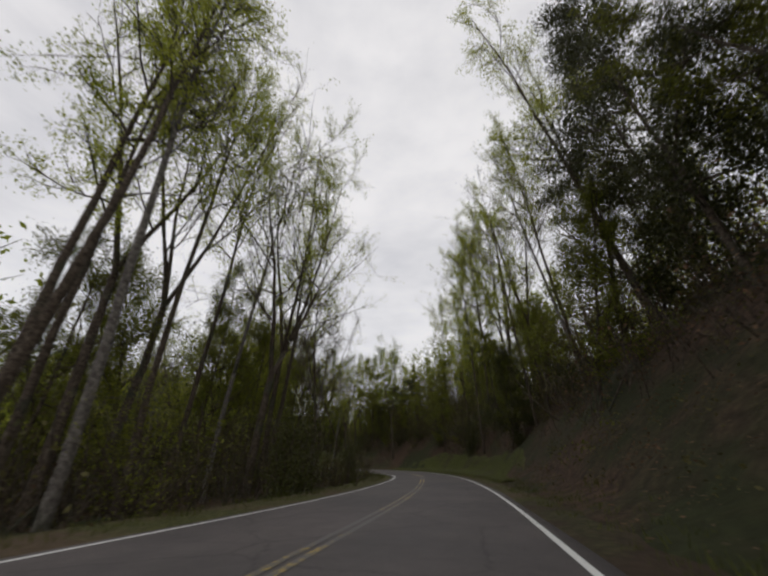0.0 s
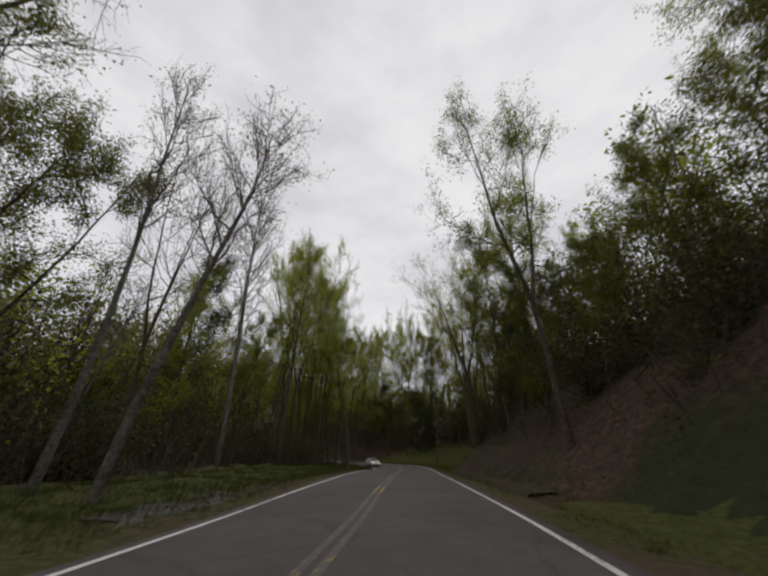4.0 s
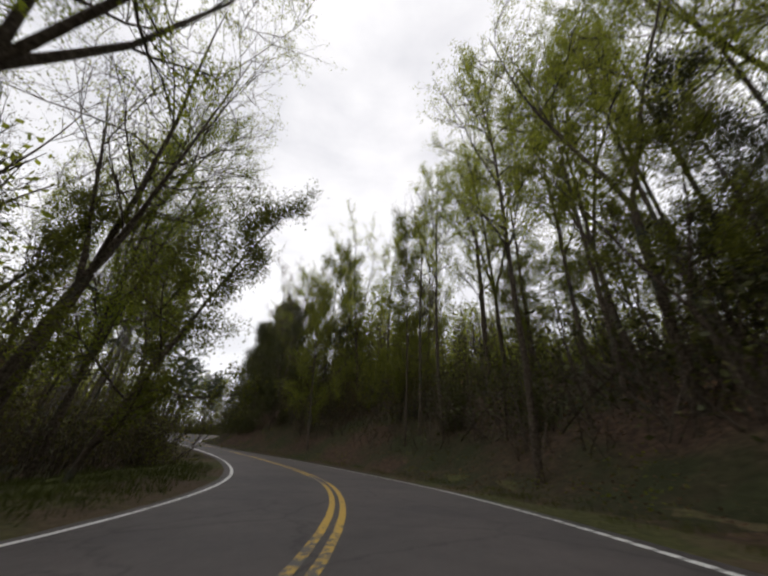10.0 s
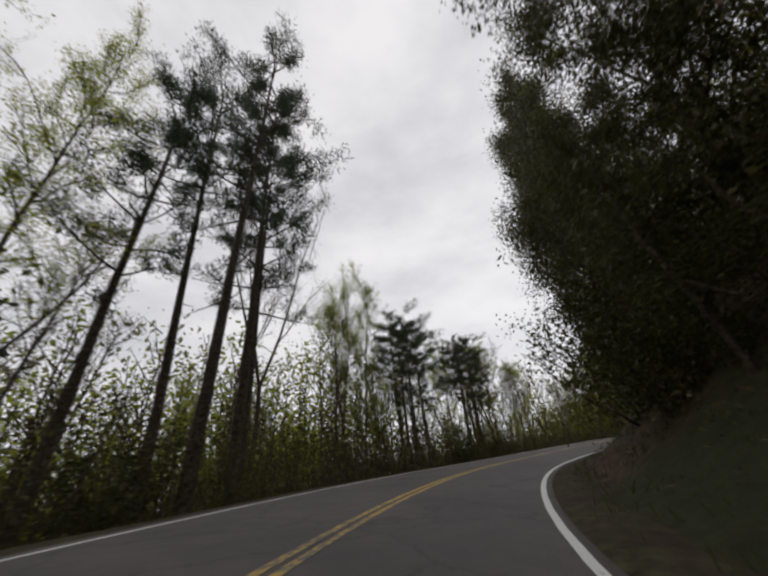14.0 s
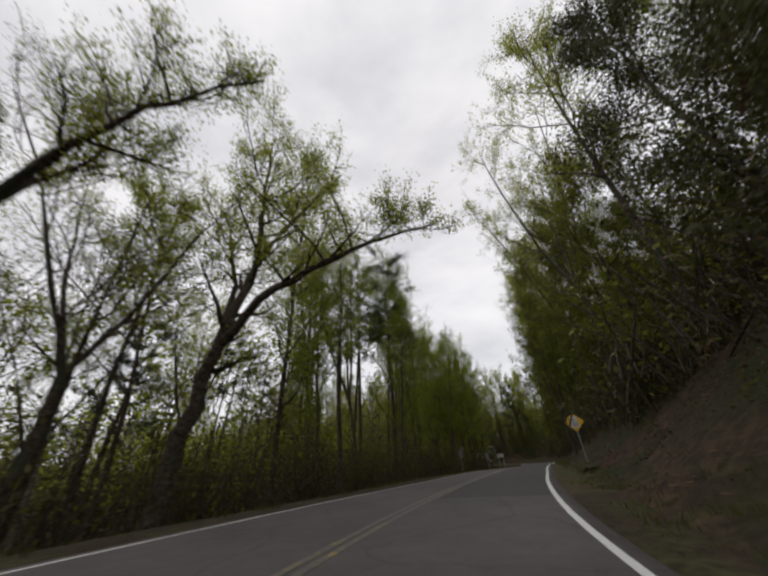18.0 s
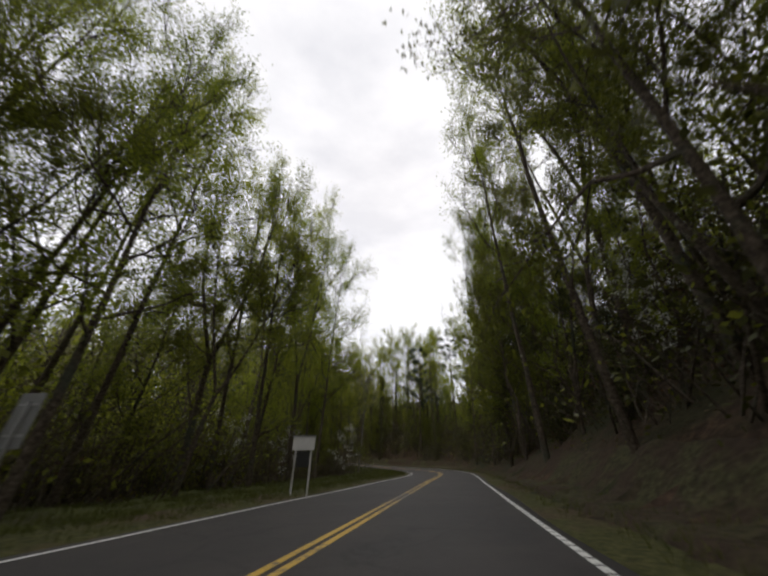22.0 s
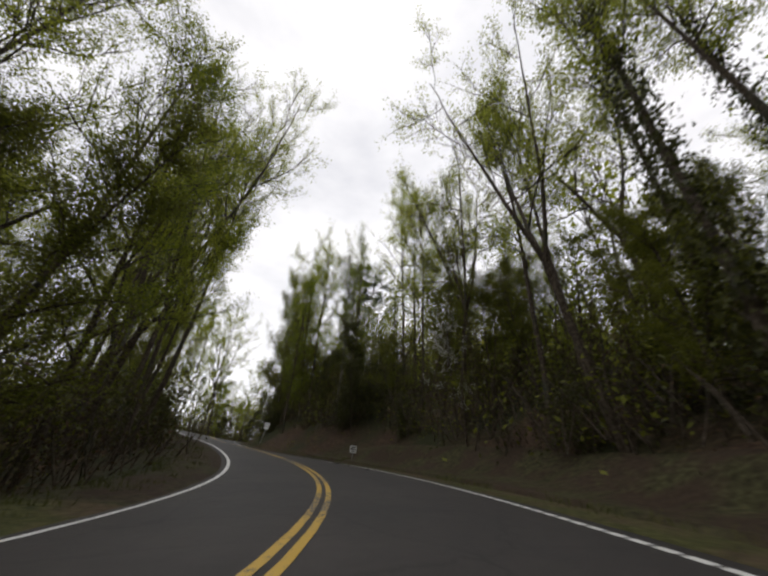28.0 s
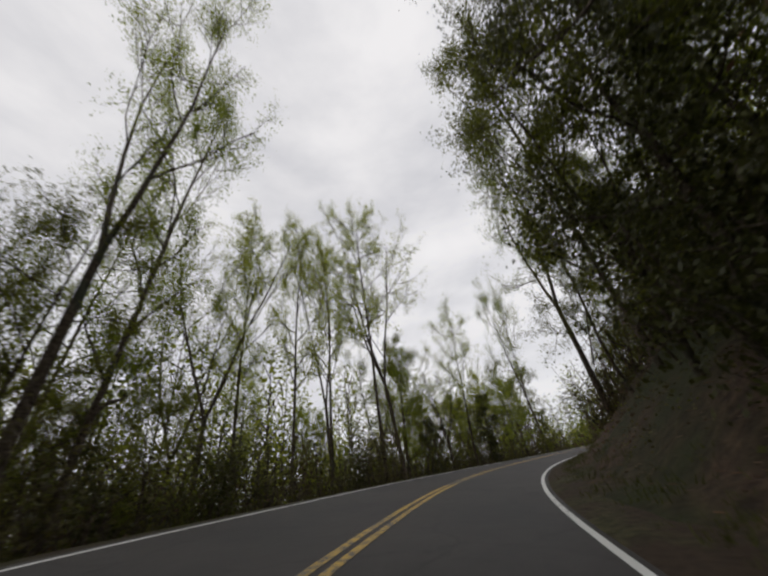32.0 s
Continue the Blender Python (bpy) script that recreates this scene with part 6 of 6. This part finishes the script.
# ---------------------------------------------------------------- things beside the road
M_STEEL = plain("galvanised_steel", (0.36, 0.36, 0.36), 0.45, 0.8, 80)
M_SIGNWHITE = plain("white_sign_sheet", (0.78, 0.78, 0.76), 0.4, 0, 20, 0.06)
M_SIGNYELLOW = plain("yellow_sign_sheet", (0.80, 0.46, 0.03), 0.4, 0, 20, 0.06)
M_BLACK = plain("black_print", (0.015, 0.015, 0.015), 0.5)
M_BACK = plain("dull_aluminium", (0.22, 0.22, 0.22), 0.5, 0.6, 40)
M_POSTWOOD = mixed("weathered_pole_wood", 14, 1.2, (0.03, 0.022, 0.016), (0.075, 0.058, 0.044), (0.13, 0.105, 0.085), 0.95, 0.6)
M_BOARD = plain("pale_grey_board", (0.55, 0.54, 0.52), 0.6, 0, 15, 0.08)


def text_ob(body, size, mat, parent, m, label=""):
    c = bpy.data.curves.new("lettering", "FONT")
    c.body, c.size, c.align_x, c.align_y, c.extrude = body, size, "CENTER", "CENTER", 0.001
    c.materials.append(mat)
    tmp = bpy.data.objects.new("lettering", c)
    scene.collection.objects.link(tmp)
    me = bpy.data.meshes.new_from_object(tmp.evaluated_get(bpy.context.evaluated_depsgraph_get()))
    bpy.data.objects.remove(tmp)
    me.materials.clear()
    me.materials.append(mat)
    ob = new("lettering", me)
    ob.parent, ob.matrix_basis = parent, m
    return tagged(ob, label)


UPRIGHT = pose(0, 0, 0, 90, 0, 0)


def u_post(parent, h, x=0.0, y=0.03):
    bm = box_bm(0.06, 0.008, h + 0.4, (x, y, h / 2 - 0.2))
    for s in (-1, 1):
        side = box_bm(0.008, 0.035, h + 0.4, (x + s * 0.03, y + 0.014, h / 2 - 0.2))
        me = bpy.data.meshes.new("tmp")
        side.to_mesh(me)
        side.free()
        bm.from_mesh(me)
        bpy.data.meshes.remove(me)
    return part("post", bm, M_STEEL, parent, "galvanised channel post")


def rounded_plate(w, h, t, r, at, spin=0.0):
    """An upright plate with rounded corners, facing -y."""
    bm = bmesh.new()
    pts = []
    for cx, cz, a0 in ((w / 2 - r, h / 2 - r, 0), (-w / 2 + r, h / 2 - r, 90), (-w / 2 + r, -h / 2 + r, 180), (w / 2 - r, -h / 2 + r, 270)):
        for k in range(5):
            a = radians(a0 + k * 22.5)
            pts.append((cx + r * math.cos(a), 0, cz + r * math.sin(a)))
    f = bm.faces.new([bm.verts.new(p) for p in pts])
    ext = bmesh.ops.extrude_face_region(bm, geom=[f])
    bmesh.ops.translate(bm, vec=(0, t, 0), verts=[v for v in ext["geom"] if isinstance(v, bmesh.types.BMVert)])
    bmesh.ops.recalc_face_normals(bm, faces=bm.faces[:])
    bmesh.ops.transform(bm, matrix=Matrix.Translation(at) @ pose(0, 0, 0, 0, spin, 0), verts=bm.verts)
    return bm


def post_height(x, y, level, least=0.6):
    """Height over the ground of a plate whose middle is at that level."""
    return max(least, level - float(rough_land([x], [y])[0]))


def on_ground(ob, x, y, heading, tilt=0.0, up=0.0):
    z = float(rough_land([x], [y])[0]) + up
    ob.matrix_basis = pose(x, y, z, 0, tilt, heading)
    return ob


def speed_sign(x, y, level, heading, tilt):
    s = new("speed_limit_sign")
    tagged(s, "white rectangular speed limit sign reading 25 on a steel post", "road sign")
    c = post_height(x, y, level)
    u_post(s, c + 0.25)
    part("plate", rounded_plate(0.61, 0.76, 0.004, 0.04, (0, 0, c)), M_SIGNWHITE, s, "white plate with a thin black border")
    for w, h, ax, az in ((0.55, 0.012, 0, 0.345), (0.55, 0.012, 0, -0.345), (0.012, 0.69, 0.27, 0), (0.012, 0.69, -0.27, 0)):
        part("border", box_bm(w, 0.002, h, (ax, -0.002, c + az)), M_BLACK, s)
    for body, size, z in (("SPEED", 0.15, 0.27), ("LIMIT", 0.15, 0.13), ("25", 0.36, -0.15)):
        text_ob(body, size, M_BLACK, s, Matrix.Translation((0, -0.003, c + z)) @ UPRIGHT)
    for z in (-0.25, 0.25):
        part("bolt", tube_bm(0.012, 0.012, 0.012, 8, (0, -0.004, c + z), pose(0, 0, 0, 90, 0, 0)), M_STEEL, s)
    return on_ground(s, x, y, heading, tilt)


def small_sign(x, y, level, heading, tilt):
    s = new("road_sign")
    tagged(s, "small white square sign with dark bars on a low post", "road sign")
    c = post_height(x, y, level, 0.45)
    u_post(s, c + 0.2)
    part("plate", rounded_plate(0.5, 0.5, 0.004, 0.03, (0, 0, c)), M_SIGNWHITE, s, "white plate")
    for z, w in ((0.13, 0.3), (0.0, 0.37), (-0.13, 0.25)):
        part("bar", box_bm(w, 0.002, 0.07, (0, -0.002, c + z)), M_BLACK, s)
    return on_ground(s, x, y, heading, tilt)


def curve_sign(x, y, level, heading, tilt):
    s = new("warning_sign")
    tagged(s, "yellow diamond warning sign with a pale 25 plate on a post", "road sign")
    c = post_height(x, y, level)
    u_post(s, c + 0.3)
    part("diamond", rounded_plate(0.76, 0.76, 0.004, 0.05, (0, 0, c), 45), M_SIGNYELLOW, s, "yellow diamond plate")
    part("speed_plate", rounded_plate(0.40, 0.62, 0.004, 0.03, (0, -0.008, c)), M_BOARD, s, "pale grey plate with dark figures")
    text_ob("25", 0.3, M_BLACK, s, Matrix.Translation((0.02, -0.011, c - 0.12)) @ UPRIGHT)
    part("cap", box_bm(0.16, 0.01, 0.12, (-0.05, -0.012, c + 0.46), 0.003), M_BLACK, s, "small dark clip on top")
    return on_ground(s, x, y, heading, tilt)


def sign_back(x, y, level, heading, w=0.6):
    s = new("road_sign")
    tagged(s, "dull grey back of a road sign facing oncoming traffic", "road sign")
    c = post_height(x, y, level)
    u_post(s, c + 0.3, 0, -0.03)
    part("plate", rounded_plate(w, 0.9, 0.004, 0.04, (0, 0, c)), M_BACK, s, "bare aluminium back")
    for z in (-0.25, 0.25):
        part("brace", box_bm(w * 0.8, 0.012, 0.04, (0, -0.012, c + z), 0.003), M_STEEL, s)
    return on_ground(s, x, y, heading)


def notice_board(x, y, heading):
    s = new("notice_board")
    tagged(s, "pale grey board with a dark lower panel on two posts", "notice board")
    for a in (-0.38, 0.38):
        part("post", box_bm(0.06, 0.06, 2.7, (a, 0.05, 1.05), 0.006), M_BOARD, s, "thin pale post")
    part("panel", box_bm(1.08, 0.05, 0.56, (0, 0, 2.14), 0.008), M_BOARD, s, "pale grey panel")
    part("header", box_bm(1.11, 0.12, 0.06, (0, -0.004, 2.44), 0.01), M_BACK, s, "grey top rail")
    part("lower_panel", box_bm(0.62, 0.04, 0.62, (0, 0.045, 1.52), 0.005), M_BLACK, s, "dark lower panel")
    return on_ground(s, x, y, heading)


def marker_post(x, y, heading):
    s = new("marker_post")
    tagged(s, "thin white roadside marker post in the grass", "marker post")
    part("shaft", box_bm(0.06, 0.02, 1.1, (0, 0, 0.45), 0.006), M_SIGNWHITE, s)
    part("reflector", box_bm(0.05, 0.006, 0.1, (0, -0.013, 0.88), 0.002), M_SIGNYELLOW, s, "amber reflector")
    return on_ground(s, x, y, heading)


def wooden_pole(x, y, h):
    s = new("wooden_pole")
    tagged(s, "slim dark weathered wooden pole with a pale cap", "pole")
    part("shaft", tube_bm(0.10, 0.06, h + 0.6, 12, (0, 0, h / 2 - 0.3)), M_POSTWOOD, s)
    part("cap", tube_bm(0.08, 0.06, 0.14, 12, (0, 0, h + 0.07), None, 0.01), M_BOARD, s, "pale metal cap")
    return on_ground(s, x, y, 30)


# ---------------------------------------------------------------- an oncoming white car
M_CARPAINT = plain("white_car_paint", (0.78, 0.78, 0.77), 0.25, 0.0, 5, 0.02)
M_TYRE = plain("black_rubber", (0.02, 0.02, 0.02), 0.85)
M_RIM = plain("silver_alloy", (0.5, 0.5, 0.5), 0.3, 0.9)
M_TRIM = plain("black_plastic", (0.02, 0.02, 0.022), 0.5)


def glass_mat(name, colour, rough=0.03):
    m, n, l, b = nodes_of(name)
    b.inputs["Base Color"].default_value = (*colour, 1)
    b.inputs["Roughness"].default_value = rough
    b.inputs["Specular IOR Level"].default_value = 0.8
    b.inputs["Transmission Weight"].default_value = 0.6
    return m


M_GLASS = glass_mat("tinted_car_glass", (0.05, 0.06, 0.065))
M_LAMP = glass_mat("clear_headlight_lens", (0.85, 0.87, 0.9), 0.08)
M_REDLENS = plain("red_lens", (0.35, 0.02, 0.02), 0.2)
M_GLOW = plain("lit_headlight_bulb", (0.9, 0.9, 0.88), 0.3)
_b = M_GLOW.node_tree.nodes["Principled BSDF"]
_b.inputs["Emission Color"].default_value, _b.inputs["Emission Strength"].default_value = (1, 0.97, 0.9, 1), 1.6


def loft(sections, closed=True):
    """A skin through cross sections of equal length, with end caps."""
    bm = bmesh.new()
    rows = [[bm.verts.new(p) for p in s] for s in sections]
    n = len(rows[0])
    for a, b in zip(rows, rows[1:]):
        for j in range(n if closed else n - 1):
            k = (j + 1) % n
            bm.faces.new((a[j], a[k], b[k], b[j]))
    if closed:
        bm.faces.new(rows[0][::-1])
        bm.faces.new(rows[-1])
    bmesh.ops.recalc_face_normals(bm, faces=bm.faces[:])
    for f in bm.faces:
        f.smooth = True
    return bm


def car(x, y):
    """A white sedan; its nose points to +y."""
    s = new("car")
    tagged(s, "white compact sedan driving down the road", "car")

    def ring(yy, half, low, high, tuck=0.08, belt=0.14):
        return [(-half + 0.05, yy, low), (half - 0.05, yy, low), (half, yy, low + 0.16), (half, yy, high - belt), (half - tuck, yy, high - 0.035), (half * 0.5, yy, high), (-half * 0.5, yy, high), (-half + tuck, yy, high - 0.035), (-half, yy, high - belt), (-half, yy, low + 0.16)]

    body = loft([ring(-2.24, 0.72, 0.44, 0.80), ring(-2.16, 0.82, 0.30, 0.98), ring(-1.6, 0.88, 0.22, 1.02), ring(-0.6, 0.89, 0.20, 0.98), ring(0.5, 0.89, 0.20, 0.96), ring(1.0, 0.89, 0.20, 0.95), ring(1.6, 0.87, 0.22, 0.87, 0.12), ring(2.0, 0.84, 0.24, 0.77, 0.14), ring(2.17, 0.78, 0.27, 0.69, 0.16), ring(2.25, 0.66, 0.32, 0.58, 0.18)])
    part("body", body, M_CARPAINT, s, "white painted body")

    def top(yy, half, z):
        return [(-half, yy, 0.9), (half, yy, 0.9), (half * 0.84, yy, z - 0.05), (half * 0.74, yy, z), (-half * 0.74, yy, z), (-half * 0.84, yy, z - 0.05)]

    part("cabin", loft([top(-1.7, 0.78, 1.0), top(-0.95, 0.82, 1.36), top(-0.3, 0.83, 1.415), top(0.15, 0.82, 1.385), top(1.05, 0.80, 0.97)]), M_GLASS, s, "dark tinted windows")
    part("roof", loft([[(-0.60, yy, z), (0.60, yy, z), (0.70, yy, z - 0.05), (-0.70, yy, z - 0.05)] for yy, z in ((-1.0, 1.365), (-0.65, 1.41), (-0.3, 1.428), (0.0, 1.415), (0.13, 1.40))]), M_CARPAINT, s, "white roof panel")
    for sx in (-1, 1):
        for y0, z0, y1, z1 in ((0.14, 1.365, 1.05, 0.95), (-0.35, 1.39, -0.4, 0.96), (-0.98, 1.33, -1.65, 1.0)):
            part("pillar", loft([[(sx * 0.68, y0 + c, z0), (sx * 0.715, y0 + c, z0 - 0.01), (sx * 0.815, y1 + c, z1), (sx * 0.78, y1 + c, z1)] for c in (-0.035, 0.035)]), M_CARPAINT, s)
        for yy in (1.36, -1.34):
            wheel = new("wheel")
            wheel.parent, wheel.matrix_basis = s, pose(sx * 0.79, yy, 0.315, 0, 90, 0)
            part("tyre", tube_bm(0.315, 0.315, 0.2, 28, (0, 0, 0), None, 0.03), M_TYRE, wheel, "black tyre")
            part("rim", tube_bm(0.21, 0.21, 0.206, 20, (0, 0, 0), None, 0.015), M_RIM, wheel, "silver rim")
            # the rim is solid: black bars stand in for the shade between spokes
            for q in range(5):
                part("spoke_gap", box_bm(0.05, 0.34, 0.212, (0, 0, 0), 0.008, pose(0, 0, 0, 0, 0, 72 * q)), M_TRIM, wheel, "black bar standing in for the shaded gap between spokes")
            part("arch", tube_bm(0.365, 0.365, 0.19, 24, (sx * 0.796, yy, 0.33), pose(0, 0, 0, 0, 90, 0)), M_TRIM, s, "dark wheel arch")
        lamp = part("headlight", box_bm(0.36, 0.2, 0.15, (sx * 0.63, 2.06, 0.665), 0.05, pose(0, 0, 0, -20, 0, -sx * 24)), M_LAMP, s, "clear headlight")
        part("bulb", tube_bm(0.05, 0.05, 0.04, 14, (sx * 0.66, 2.135, 0.655), pose(0, 0, 0, 90, 0, 0)), M_GLOW, lamp, "lit bulb")
        part("fog_light", tube_bm(0.05, 0.05, 0.05, 12, (sx * 0.62, 2.21, 0.38), pose(0, 0, 0, 90, 0, 0)), M_LAMP, s)
        part("mirror", box_bm(0.2, 0.1, 0.13, (sx * 0.96, 0.74, 1.0), 0.035), M_CARPAINT, s, "white door mirror")
        part("tail_light", box_bm(0.24, 0.06, 0.16, (sx * 0.64, -2.18, 0.84), 0.02), M_REDLENS, s, "red tail light")
        for yy in (0.35, -0.65):
            part("door_handle", box_bm(0.03, 0.2, 0.035, (sx * 0.9, yy - 0.25, 0.82), 0.01), M_CARPAINT, s)
        for yy in (1.0, -0.42, -1.3):
            part("door_gap", box_bm(0.012, 0.012, 0.5, (sx * 0.886, yy, 0.6)), M_TRIM, s, "dark shut line of a door")
    part("grille", box_bm(0.78, 0.05, 0.075, (0, 2.235, 0.60), 0.015), M_TRIM, s, "dark upper grille")
    part("badge", tube_bm(0.045, 0.045, 0.03, 16, (0, 2.265, 0.61), pose(0, 0, 0, 90, 0, 0)), M_RIM, s, "silver badge")
    part("lower_grille", box_bm(1.0, 0.06, 0.13, (0, 2.225, 0.37), 0.02), M_TRIM, s, "dark lower grille")
    part("bumper", loft([[(-0.84, yy, 0.27), (0.84, yy, 0.27), (0.84 - c, yy + 0.05, 0.5), (-0.84 + c, yy + 0.05, 0.5)] for yy, c in ((2.0, 0.0), (2.16, 0.1))]), M_CARPAINT, s)
    part("number_plate", box_bm(0.32, 0.012, 0.15, (0, 2.262, 0.47), 0.004), M_SIGNWHITE, s, "pale blank plate")
    for sx in (-0.32, 0.3):
        part("wiper", box_bm(0.5, 0.02, 0.015, (sx, 1.0, 1.005), 0.004, pose(0, 0, 0, 0, 0, 6)), M_TRIM, s, "black windscreen wiper")
    k = int(np.argmin((CX - x) ** 2 + (CY - y) ** 2))
    d = (x - CX[k]) * RX[k] + (y - CY[k]) * RY[k]
    z = across(np.array([k]), np.array([d]))[0, 2] + 0.05
    s.matrix_basis = pose(x, y, z, 0, 0, CH[k] + 180) @ Matrix.Scale(0.94, 4)
    return s


curve_sign(-182.2, 102.3, 12.2, 52, 0)
for x, y, level in ((-206.0, 106.6, 12.7), (-215.0, 115.6, 12.95)):
    sign_back(x, y, level, 50, 0.55)
notice_board(-222.6, 122.8, 46)
speed_sign(-304.5, 121.7, 20.78, 100, 12)
small_sign(-293.8, 139.4, 17.35, 125, 3)
marker_post(-50.6, 91.4, 50)
wooden_pole(-56.6, 114.8, 9.6)
wooden_pole(-87.4, 109.9, 9.0)
car(-51.3, 98.2)
